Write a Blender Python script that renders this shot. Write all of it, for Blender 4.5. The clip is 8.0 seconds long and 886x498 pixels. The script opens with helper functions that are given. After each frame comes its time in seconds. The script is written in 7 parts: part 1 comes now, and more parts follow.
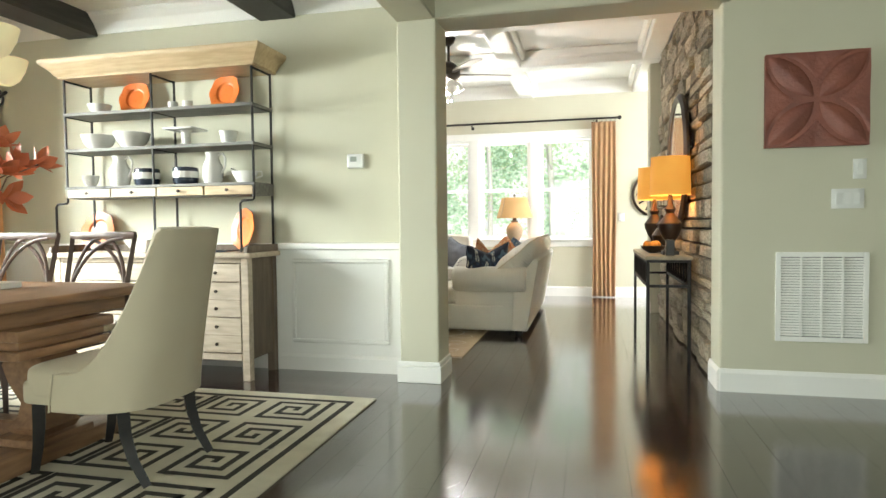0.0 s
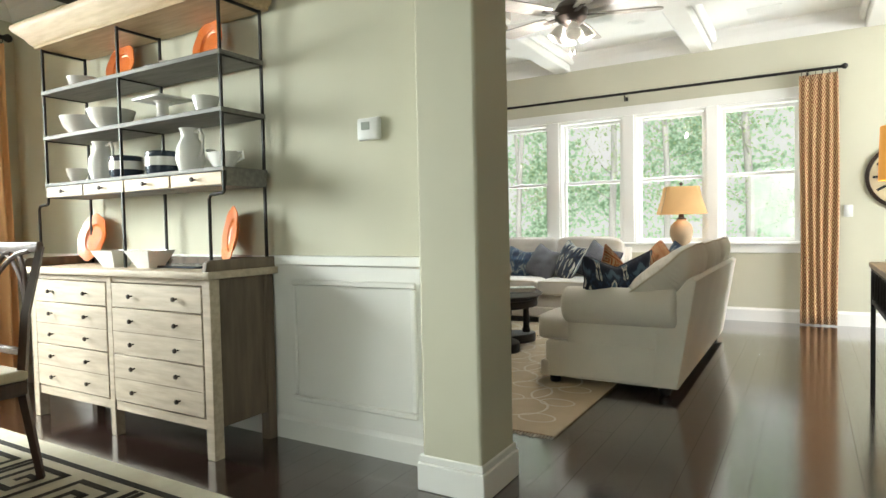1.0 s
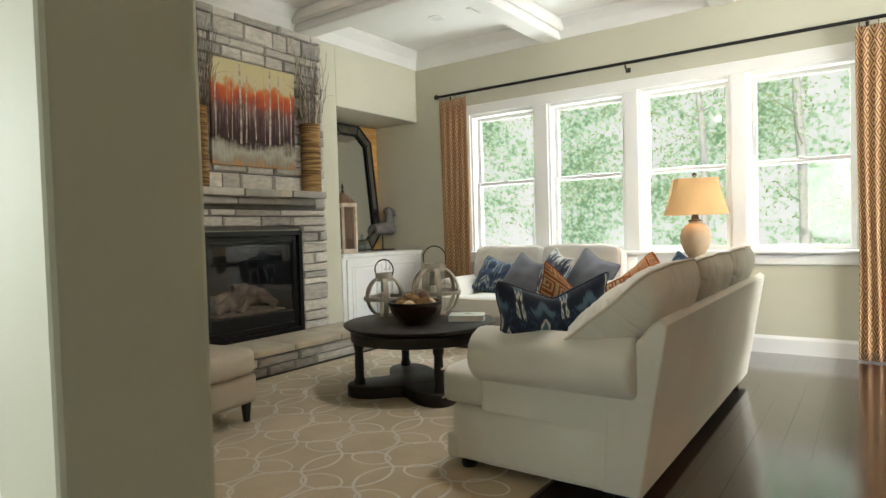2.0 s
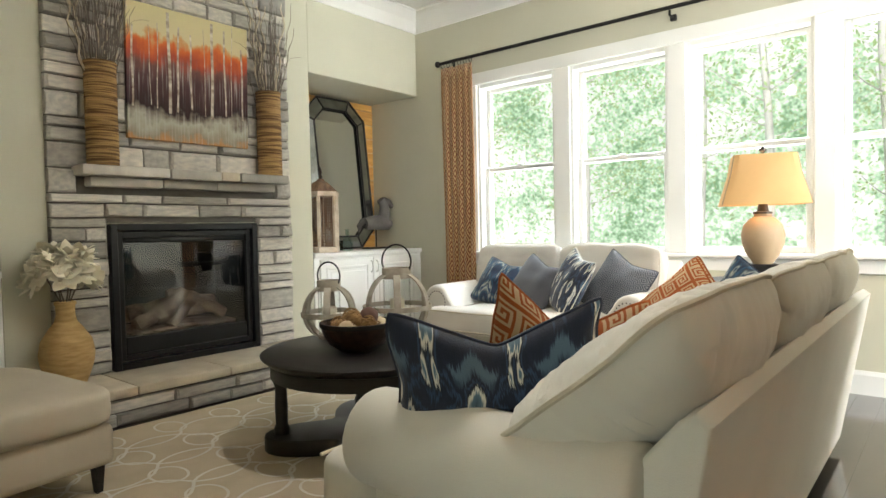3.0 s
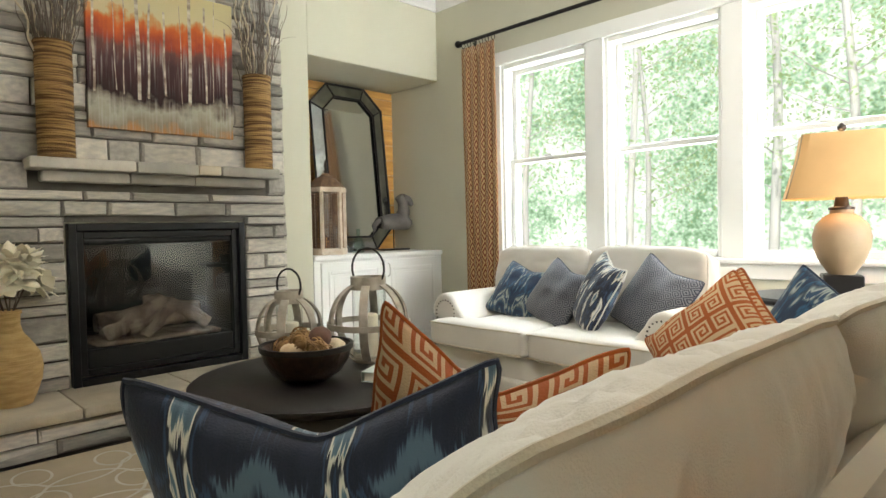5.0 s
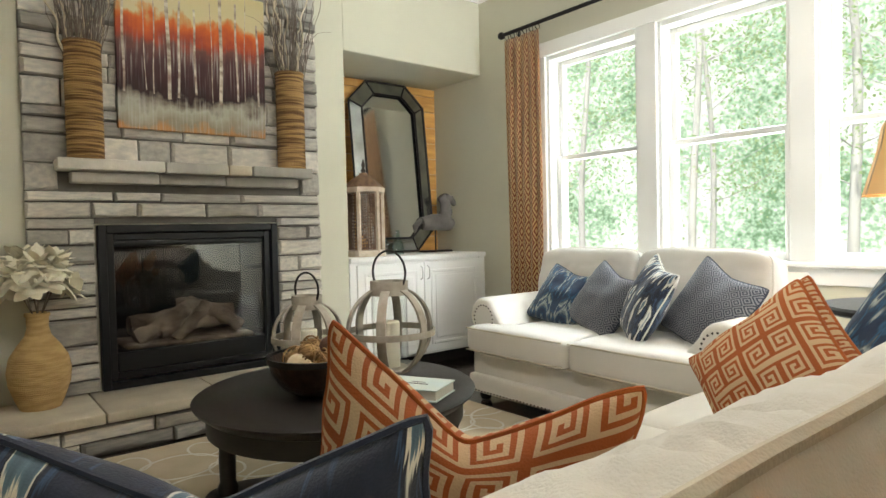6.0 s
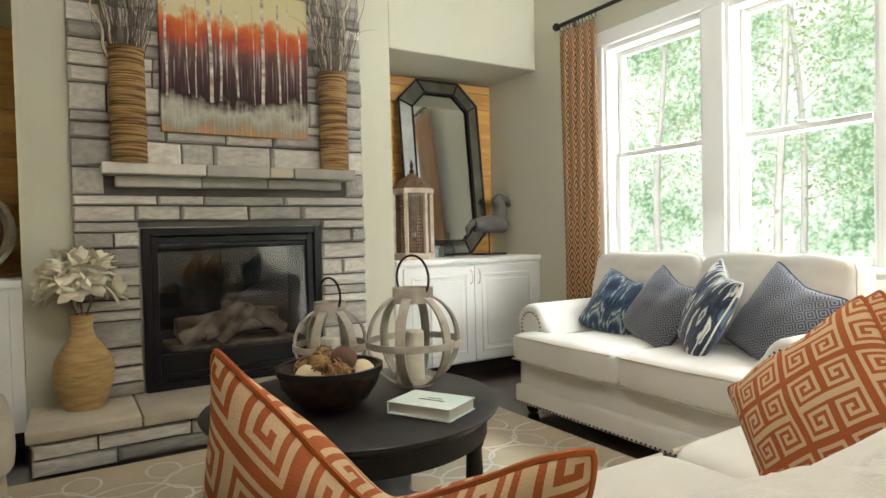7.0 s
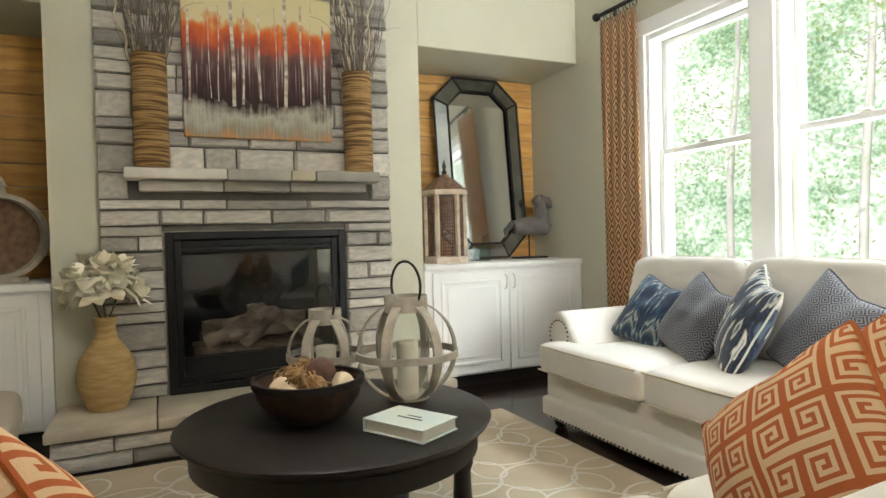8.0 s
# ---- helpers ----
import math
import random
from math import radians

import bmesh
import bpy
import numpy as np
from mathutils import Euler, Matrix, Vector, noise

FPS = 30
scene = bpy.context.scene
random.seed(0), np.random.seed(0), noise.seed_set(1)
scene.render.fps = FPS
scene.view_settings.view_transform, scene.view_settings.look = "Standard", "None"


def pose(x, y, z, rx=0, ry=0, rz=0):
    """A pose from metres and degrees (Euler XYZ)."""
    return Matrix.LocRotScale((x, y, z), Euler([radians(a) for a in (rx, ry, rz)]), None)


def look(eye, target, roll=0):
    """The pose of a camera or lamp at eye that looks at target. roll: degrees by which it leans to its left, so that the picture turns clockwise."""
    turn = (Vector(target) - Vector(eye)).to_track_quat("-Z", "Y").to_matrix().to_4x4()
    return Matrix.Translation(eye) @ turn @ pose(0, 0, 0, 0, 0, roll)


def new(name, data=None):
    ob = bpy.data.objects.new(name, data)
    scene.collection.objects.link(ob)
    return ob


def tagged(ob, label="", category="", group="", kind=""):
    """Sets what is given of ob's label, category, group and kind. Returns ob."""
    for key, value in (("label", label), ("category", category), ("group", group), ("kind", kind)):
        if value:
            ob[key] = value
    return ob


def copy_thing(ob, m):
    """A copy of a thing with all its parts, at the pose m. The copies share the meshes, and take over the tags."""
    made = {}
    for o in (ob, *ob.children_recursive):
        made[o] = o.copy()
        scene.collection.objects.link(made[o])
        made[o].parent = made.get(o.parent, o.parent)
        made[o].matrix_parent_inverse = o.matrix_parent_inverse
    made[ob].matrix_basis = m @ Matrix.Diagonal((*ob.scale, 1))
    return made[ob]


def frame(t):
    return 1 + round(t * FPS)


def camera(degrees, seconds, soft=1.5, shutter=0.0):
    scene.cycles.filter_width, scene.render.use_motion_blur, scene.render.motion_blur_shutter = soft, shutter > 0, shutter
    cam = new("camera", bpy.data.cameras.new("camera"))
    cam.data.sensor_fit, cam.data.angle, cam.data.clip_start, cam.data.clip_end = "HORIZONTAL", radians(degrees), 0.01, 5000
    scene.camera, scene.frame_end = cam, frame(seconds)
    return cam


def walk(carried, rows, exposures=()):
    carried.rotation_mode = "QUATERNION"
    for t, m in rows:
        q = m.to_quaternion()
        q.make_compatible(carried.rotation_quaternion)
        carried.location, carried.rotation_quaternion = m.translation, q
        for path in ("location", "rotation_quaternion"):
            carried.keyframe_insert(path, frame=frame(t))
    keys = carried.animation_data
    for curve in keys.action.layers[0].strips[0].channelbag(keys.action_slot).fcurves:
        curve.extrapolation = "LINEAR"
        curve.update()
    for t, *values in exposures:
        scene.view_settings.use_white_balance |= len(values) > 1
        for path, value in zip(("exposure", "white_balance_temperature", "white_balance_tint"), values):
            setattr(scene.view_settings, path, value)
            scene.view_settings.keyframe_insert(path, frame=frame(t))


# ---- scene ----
cam = camera(71.6, 8.0)
PATH = [
    (0, (0.402, 0.15, 1.033), (-0.064, 2.094, 0.954), -0.6),
    (0.5, (0.392, 1.077, 1.007), (-0.426, 2.9, 0.938), -1.1),
    (0.7, (0.375, 1.389, 1.024), (-0.519, 3.176, 0.939), -0.3),
    (1, (0.496, 1.975, 1.038), (-0.525, 3.693, 0.966), -1.2),
    (1.5, (0.603, 2.788, 1.048), (-0.496, 4.458, 0.979), -1.1),
    (1.7, (0.6, 3.092, 1.051), (-0.52, 4.748, 0.987), -1.4),
    (2.8, (0.281, 4.57, 1.029), (-0.981, 6.12, 0.961), -1.2),
    (3, (0.242, 4.738, 1.019), (-1.044, 6.268, 0.953), -1.2),
    (3.5, (0.159, 4.976, 1.02), (-1.157, 6.48, 0.954), -1.1),
    (4, (0.133, 5.161, 1.015), (-1.207, 6.644, 0.953), -1.2),
    (4.5, (0.144, 5.305, 1.017), (-1.244, 6.743, 0.953), -1.2),
    (6, (0.053, 5.664, 1.015), (-1.512, 6.908, 0.957), -1.3),
    (6.5, (0.069, 5.796, 1.015), (-1.575, 6.932, 0.961), -1.4),
    (7, (0.022, 5.916, 1.018), (-1.685, 6.959, 0.97), -1.4),
    (7.5, (-0.008, 6.049, 1.028), (-1.764, 7.006, 0.983), -1.4),
    (8, (0.025, 6.226, 1.024), (-1.791, 7.063, 0.985), -1.5),
]
walk(cam, [(t, look(eye, target, roll)) for t, eye, target, roll in PATH], [(0, -0.08), (0.6, -0.27), (1.2, -0.52), (1.7, -0.5), (2.8, -0.17), (3.5, -0.12), (8, -0.14)])

# ---- world and lights ----
world = bpy.data.worlds.new("world")
scene.world = world
world.use_nodes = True
wn = world.node_tree.nodes
sky = wn.new("ShaderNodeTexSky")
sky.sky_type = "NISHITA"
sky.sun_disc = False
sky.sun_elevation, sky.sun_rotation = radians(54), radians(160)
world.node_tree.links.new(sky.outputs[0], wn["Background"].inputs[0])
wn["Background"].inputs[1].default_value = 0.12
sun_data = bpy.data.lights.new("sun", "SUN")
sun_data.energy, sun_data.angle, sun_data.color = 5.0, radians(0.6), (1.0, 0.95, 0.86)
sun = new("sun", sun_data)
sun.matrix_world = look((6, -4, 30), (-1, 16, 1))


def area(name, eye, target, w, h, watts, color=(1, 1, 1)):
    d = bpy.data.lights.new(name, "AREA")
    d.shape, d.size, d.size_y, d.energy, d.color = "RECTANGLE", w, h, watts, color
    ob = new(name, d)
    ob.matrix_world = look(eye, target)
    return ob


area("sky_over_garden", (-1.3, 10.6, 4.6), (-1.5, 6.6, 0.6), 5.5, 2.2, 1250, (0.82, 0.93, 1.0))
area("garden_bounce", (-1.3, 9.9, 0.1), (-1.5, 6.0, 3.0), 5.0, 1.0, 330, (0.90, 0.98, 0.96))
area("sky_at_side_window", (-5.6, 1.9, 2.2), (-1.5, 2.2, 0.9), 2.2, 2.0, 1150, (0.92, 1.0, 0.96))
# Unseen lamp at a made-up front opening, added to lighten foyer and sofa end.
area("front_fill", (0.6, -3.7, 1.7), (0.2, 3.0, 1.1), 3.2, 2.2, 220, (0.90, 1.0, 0.90))
# Assumed source: unseen lamp added in the east, lightens the fireplace side.
area("east_fill", (5.0, 7.2, 2.0), (0.5, 6.5, 1.0), 2.6, 1.8, 1100, (0.94, 0.98, 1.0))
scene.view_settings.exposure = 0.0
fan_bulbs = bpy.data.lights.new("fan_bulbs", "POINT")
fan_bulbs.energy, fan_bulbs.color, fan_bulbs.shadow_soft_size = 80, (1.0, 0.97, 0.93), 0.03
new("fan_bulbs", fan_bulbs).location = (-1.05, 6.55, 2.33)

# ---- materials ----
def surf(name, base, dark=None, scale=5.0, rough=0.6, bump=0.1, bscale=90.0, metal=0.0, stretch=(1, 1, 1), rand=0.0, coat=0.0, sheen=0.0, detail=4.0, contrast=(0.35, 0.68)):
    m = bpy.data.materials.new(name)
    m.use_nodes = True
    n, l = m.node_tree.nodes, m.node_tree.links
    b = n["Principled BSDF"]
    dark = dark or tuple(c * 0.82 for c in base)
    tc, mp = n.new("ShaderNodeTexCoord"), n.new("ShaderNodeMapping")
    mp.inputs["Scale"].default_value = stretch
    l.new(tc.outputs["Object"], mp.inputs["Vector"])
    info = n.new("ShaderNodeObjectInfo")
    sh = n.new("ShaderNodeVectorMath")
    sh.operation = "MULTIPLY_ADD"
    l.new(info.outputs["Random"], sh.inputs[0])
    sh.inputs[1].default_value = (7.3, 3.1, 5.7)
    l.new(mp.outputs[0], sh.inputs[2])
    big, fine = n.new("ShaderNodeTexNoise"), n.new("ShaderNodeTexNoise")
    big.inputs["Scale"].default_value, big.inputs["Detail"].default_value = scale, detail
    fine.inputs["Scale"].default_value, fine.inputs["Detail"].default_value = bscale, 3
    l.new(sh.outputs[0], big.inputs["Vector"])
    l.new(sh.outputs[0], fine.inputs["Vector"])
    ramp = n.new("ShaderNodeValToRGB")
    ramp.color_ramp.elements[0].position, ramp.color_ramp.elements[1].position = contrast
    ramp.color_ramp.elements[0].color, ramp.color_ramp.elements[1].color = (*dark, 1), (*base, 1)
    l.new(big.outputs["Fac"], ramp.inputs[0])
    out = ramp.outputs[0]
    if rand:
        hsv = n.new("ShaderNodeHueSaturation")
        mr = n.new("ShaderNodeMapRange")
        mr.inputs["To Min"].default_value, mr.inputs["To Max"].default_value = 1 - rand, 1 + rand
        l.new(info.outputs["Random"], mr.inputs["Value"])
        l.new(mr.outputs[0], hsv.inputs["Value"])
        l.new(out, hsv.inputs["Color"])
        out = hsv.outputs[0]
    l.new(out, b.inputs["Base Color"])
    rr = n.new("ShaderNodeMapRange")
    rr.inputs["To Min"].default_value, rr.inputs["To Max"].default_value = max(rough - 0.08, 0.02), min(rough + 0.08, 1)
    l.new(fine.outputs["Fac"], rr.inputs["Value"])
    l.new(rr.outputs[0], b.inputs["Roughness"])
    b.inputs["Metallic"].default_value = metal
    b.inputs["Coat Weight"].default_value = coat
    b.inputs["Sheen Weight"].default_value = sheen
    if bump:
        bp = n.new("ShaderNodeBump")
        bp.inputs["Strength"].default_value, bp.inputs["Distance"].default_value = bump, 0.01
        l.new(fine.outputs["Fac"], bp.inputs["Height"])
        l.new(bp.outputs[0], b.inputs["Normal"])
    return m


def glass(name, tint=(1, 1, 1), rough=0.0, gloss=0.04):
    m = bpy.data.materials.new(name)
    m.use_nodes = True
    n, l = m.node_tree.nodes, m.node_tree.links
    n.remove(n["Principled BSDF"])
    tr, gl, mx, fr = n.new("ShaderNodeBsdfTransparent"), n.new("ShaderNodeBsdfGlossy"), n.new("ShaderNodeMixShader"), n.new("ShaderNodeLayerWeight")
    tr.inputs[0].default_value = (*tint, 1)
    gl.inputs["Roughness"].default_value = rough
    pw, sc = n.new("ShaderNodeMath"), n.new("ShaderNodeMath")
    pw.operation, sc.operation = "POWER", "MULTIPLY_ADD"
    l.new(fr.outputs["Facing"], pw.inputs[0])
    pw.inputs[1].default_value, sc.inputs[1].default_value, sc.inputs[2].default_value = 4.0, 0.9, gloss
    l.new(pw.outputs[0], sc.inputs[0])
    l.new(sc.outputs[0], mx.inputs[0])
    l.new(tr.outputs[0], mx.inputs[1])
    l.new(gl.outputs[0], mx.inputs[2])
    l.new(mx.outputs[0], n["Material Output"].inputs[0])
    return m


def glow(name, color, strength, base=(0.8, 0.7, 0.5)):
    m = surf(name, base, rough=0.8, bump=0.15, bscale=300)
    b = m.node_tree.nodes["Principled BSDF"]
    b.inputs["Emission Color"].default_value = (*color, 1)
    b.inputs["Emission Strength"].default_value = strength
    return m


WALL = surf("wall_paint", (0.56, 0.54, 0.42), (0.53, 0.51, 0.395), 1.5, 0.7, 0.05, 220)
WHITE = surf("white_paint", (0.82, 0.81, 0.77), (0.78, 0.77, 0.73), 2, 0.4, 0.03, 150)
CEIL = surf("ceiling_paint", (0.85, 0.84, 0.80), (0.82, 0.81, 0.77), 2, 0.8, 0.08, 180)
FLOOR = surf("espresso_floor", (0.040, 0.020, 0.016), (0.022, 0.011, 0.009), 7, 0.17, 0.025, 40, stretch=(8, 0.7, 1), rand=0.12, coat=1.0)
FLOOR.node_tree.nodes["Principled BSDF"].inputs["Coat Roughness"].default_value = 0.13
FLOOR.node_tree.nodes["Principled BSDF"].inputs["Coat IOR"].default_value = 1.62
DARKBEAM = surf("dark_beam", (0.05, 0.045, 0.04), (0.025, 0.022, 0.02), 5, 0.55, 0.3, 40, stretch=(6, 0.6, 6))
STONE = surf("ledge_stone", (0.55, 0.505, 0.43), (0.39, 0.365, 0.33), 5, 0.85, 0.4, 30, rand=0.40, detail=8)
STONE_R = surf("brown_ledge_stone", (0.48, 0.41, 0.30), (0.25, 0.215, 0.16), 7, 0.85, 0.45, 38, rand=0.4, detail=8)
MORTAR = surf("mortar", (0.16, 0.145, 0.125), None, 9, 0.95, 0.5, 60)
SLAB = surf("hearth_slab", (0.55, 0.48, 0.36), (0.44, 0.38, 0.29), 5, 0.8, 0.4, 45, rand=0.12, detail=8)
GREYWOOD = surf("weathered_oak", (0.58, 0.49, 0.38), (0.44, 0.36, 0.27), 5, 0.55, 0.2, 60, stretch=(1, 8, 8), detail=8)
# Darker copy of the oak: carcass, sides, rear posts, galleries and drawer lines.
GREYWOOD_V = surf("weathered_oak_dark", (0.18, 0.13, 0.092), (0.12, 0.088, 0.062), 4, 0.55, 0.2, 60, stretch=(8, 8, 1), detail=8)
SHELFWOOD = surf("grey_shelf_wood", (0.20, 0.19, 0.17), (0.13, 0.12, 0.11), 5, 0.6, 0.2, 60, stretch=(1, 9, 9))
CROWNWOOD = surf("honey_oak", (0.56, 0.42, 0.25), (0.44, 0.32, 0.18), 5, 0.5, 0.15, 60, stretch=(1, 8, 8))
TABLEWOOD = surf("table_oak", (0.30, 0.17, 0.09), (0.19, 0.10, 0.055), 4, 0.4, 0.15, 60, stretch=(8, 1, 8))
PINE = surf("knotty_pine", (0.68, 0.38, 0.10), (0.50, 0.25, 0.06), 4, 0.45, 0.15, 50, stretch=(1, 1, 8), rand=0.12)
IRON = surf("black_iron", (0.025, 0.022, 0.02), (0.015, 0.013, 0.012), 9, 0.5, 0.2, 120, metal=0.5)
BLACKWOOD = surf("black_wood", (0.018, 0.015, 0.013), (0.011, 0.009, 0.008), 5, 0.42, 0.06, 60, stretch=(1, 6, 6))
BLACKWOOD.node_tree.nodes["Principled BSDF"].inputs["Specular IOR Level"].default_value = 0.35
BLACKMETAL = surf("firebox_black", (0.007, 0.007, 0.008), None, 6, 0.38, 0.06, 160)
BLACKMETAL.node_tree.nodes["Principled BSDF"].inputs["Specular IOR Level"].default_value = 0.3
CREAM = surf("cream_linen", (0.67, 0.63, 0.545), (0.62, 0.58, 0.50), 3, 0.9, 0.22, 420, sheen=0.25)
LOVE = surf("ivory_linen", (0.68, 0.64, 0.575), (0.63, 0.595, 0.53), 3, 0.9, 0.22, 420, sheen=0.25)
PIPING = surf("linen_piping", (0.62, 0.55, 0.42), None, 3, 0.9, 0.2, 300)
CHAIRCLOTH = surf("chair_linen", (0.60, 0.53, 0.39), (0.56, 0.49, 0.36), 3, 0.9, 0.2, 400, sheen=0.2)
CERAMIC = surf("white_ceramic", (0.80, 0.79, 0.75), None, 3, 0.2, 0.0, 90)
ORANGE = surf("orange_glaze", (0.78, 0.21, 0.040), (0.68, 0.16, 0.030), 4, 0.3, 0.05, 50)
NAVY = surf("navy_glaze", (0.02, 0.03, 0.05), None, 4, 0.25, 0.05, 60)
NICKEL = surf("brushed_nickel", (0.6, 0.58, 0.54), None, 6, 0.3, 0.05, 200, metal=1.0)
BRONZE = surf("dark_bronze", (0.06, 0.045, 0.035), None, 6, 0.4, 0.1, 100, metal=0.6)
ROPE = surf("seagrass_rope", (0.46, 0.28, 0.11), (0.14, 0.07, 0.025), 4, 0.9, 0.6, 160, stretch=(1, 1, 22), contrast=(0.40, 0.58))
JUTE = surf("jute_wrap", (0.58, 0.39, 0.17), (0.44, 0.28, 0.11), 12, 0.9, 0.6, 160, stretch=(1, 1, 5))
TWIG = surf("dry_twig", (0.22, 0.18, 0.15), (0.13, 0.10, 0.08), 20, 0.9, 0.3, 80)
TWIG_PALE = surf("pale_twig", (0.74, 0.64, 0.46), None, 20, 0.9, 0.3, 80)
DRIFT = surf("washed_wood", (0.44, 0.39, 0.32), (0.32, 0.28, 0.22), 8, 0.8, 0.3, 70, stretch=(3, 3, 3))
CANDLE = surf("ivory_wax", (0.82, 0.76, 0.62), None, 4, 0.5, 0.02, 50)
MIRROR = surf("mirror_silver", (0.80, 0.82, 0.82), (0.80, 0.82, 0.82), 1, 0.03, 0.0, 10, metal=1.0)
MIRROR.node_tree.nodes["Principled BSDF"].inputs["Roughness"].default_value = 0.02
GLASS = glass("window_glass")
CLEAR = glass("clear_glass", (0.95, 0.97, 0.96))
DARKGLASS = glass("firebox_glass", (0.74, 0.74, 0.75), 0.015, 0.055)
PLASTIC = surf("white_plastic", (0.78, 0.78, 0.75), None, 3, 0.4, 0.0, 90)

# ---- builders ----
def rnd(seed):
    return random.Random(seed)


def obj(name, bm, material, smooth=True):
    me = bpy.data.meshes.new(name)
    bm.normal_update()
    bm.to_mesh(me)
    bm.free()
    for m in material if isinstance(material, (list, tuple)) else [material]:
        me.materials.append(m)
    if smooth:
        me.polygons.foreach_set("use_smooth", [True] * len(me.polygons))
        me.set_sharp_from_angle(angle=radians(38))
    return new(name, me)


def part(name, bm, material, parent, label="", at=None):
    ob = obj(name, bm, material)
    ob.parent = parent
    if at is not None:
        ob.matrix_basis = at
    return tagged(ob, label)


def thing(name, m, label, category, group="", kind=""):
    e = new(name)
    e.empty_display_size = 0.1
    e.matrix_basis = m
    return tagged(e, label, category, group, kind)


def solo(name, bm, material, m, label, category, group="", kind=""):
    ob = obj(name, bm, material)
    ob.matrix_basis = m
    return tagged(ob, label, category, group, kind)


def put_box(bm, lo, hi, bevel=0.0, segs=1, m=None):
    c = [(a + b) / 2 for a, b in zip(lo, hi)]
    s = [abs(b - a) for a, b in zip(lo, hi)]
    t = Matrix.Translation(c) @ Matrix.Diagonal((*s, 1))
    r = bmesh.ops.create_cube(bm, size=1.0, matrix=t)
    vs = r["verts"]
    if bevel:
        es = list({e for v in vs for e in v.link_edges})
        r2 = bmesh.ops.bevel(bm, geom=es, offset=min(bevel, min(s) * 0.45), segments=segs, profile=0.5, affect="EDGES")
        vs = list({v for f in r2["faces"] for v in f.verts} | {v for v in vs if v.is_valid})
    if m is not None:
        bmesh.ops.transform(bm, matrix=m, verts=vs)
    return vs


def box(lo, hi, bevel=0.0, segs=1, m=None):
    bm = bmesh.new()
    put_box(bm, lo, hi, bevel, segs, m)
    return bm


def boxes(*rows, bevel=0.0):
    bm = bmesh.new()
    for lo, hi in rows:
        put_box(bm, lo, hi, bevel)
    return bm


def put_lathe(bm, profile, seg=28, m=None, close=True):
    m = m or Matrix()
    rings = []
    for r, z in profile:
        rings.append([bm.verts.new(m @ Vector((r * math.cos(2 * math.pi * i / seg), r * math.sin(2 * math.pi * i / seg), z))) for i in range(seg)])
    for a, b in zip(rings, rings[1:]):
        for i in range(seg):
            bm.faces.new((a[i], a[(i + 1) % seg], b[(i + 1) % seg], b[i]))
    if close:
        for ring, flip in ((rings[0], True), (rings[-1], False)):
            bm.faces.new(ring[::-1] if flip else ring)


def lathe(profile, seg=28, m=None, close=True):
    bm = bmesh.new()
    put_lathe(bm, profile, seg, m, close)
    return bm


def put_tube(bm, pts, r, seg=8, closed=False):
    pts = [Vector(p) for p in pts]
    rs = r if isinstance(r, (list, tuple)) else [r] * len(pts)
    rings, n = [], len(pts)
    up = Vector((0, 0, 1))
    for i, p in enumerate(pts):
        d = (pts[(i + 1) % n] - pts[i - 1]) if closed else (pts[min(i + 1, n - 1)] - pts[max(i - 1, 0)])
        d.normalize()
        if i == 0:
            a = d.cross(up if abs(d.z) < 0.9 else Vector((1, 0, 0))).normalized()
        else:
            a = (a - d * a.dot(d)).normalized()
        b = d.cross(a)
        rings.append([bm.verts.new(p + (a * math.cos(2 * math.pi * k / seg) + b * math.sin(2 * math.pi * k / seg)) * rs[i]) for k in range(seg)])
    pairs = list(zip(rings, rings[1:])) + ([(rings[-1], rings[0])] if closed else [])
    for u, v in pairs:
        for k in range(seg):
            bm.faces.new((u[k], u[(k + 1) % seg], v[(k + 1) % seg], v[k]))
    if not closed:
        bm.faces.new(rings[0][::-1])
        bm.faces.new(rings[-1])


def tube(pts, r, seg=8, closed=False):
    bm = bmesh.new()
    put_tube(bm, pts, r, seg, closed)
    return bm


def prism(outline, lo, hi, axis="y", bevel=0.0):
    """An outline in two axes pushed along the third."""
    bm = bmesh.new()
    def at(u, v, w):
        return {"y": (u, w, v), "x": (w, u, v), "z": (u, v, w)}[axis]
    a = [bm.verts.new(at(u, v, lo)) for u, v in outline]
    b = [bm.verts.new(at(u, v, hi)) for u, v in outline]
    n = len(outline)
    caps = [bm.faces.new(a), bm.faces.new(b[::-1])]
    for i in range(n):
        bm.faces.new((a[i], b[i], b[(i + 1) % n], a[(i + 1) % n]))
    bmesh.ops.recalc_face_normals(bm, faces=bm.faces)
    if bevel:
        es = list({e for f in caps for e in f.edges})
        bmesh.ops.bevel(bm, geom=es, offset=bevel, segments=3, profile=0.5, affect="EDGES")
    return bm


def soft_box(sx, sy, sz, p=5.0, puff=0.0, n=18, sag=0.0, seed=0, wob=0.004, crease=0.0):
    """A cushion: a rounded block with a bulge, standing on z = 0, centred in x and y."""
    bm = bmesh.new()
    bmesh.ops.create_cube(bm, size=2.0)
    bmesh.ops.subdivide_edges(bm, edges=bm.edges, cuts=n, use_grid_fill=True)
    for v in bm.verts:
        v.co = soft_point(v.co, sx, sy, sz, p, puff, sag, seed, wob, crease)
    return bm


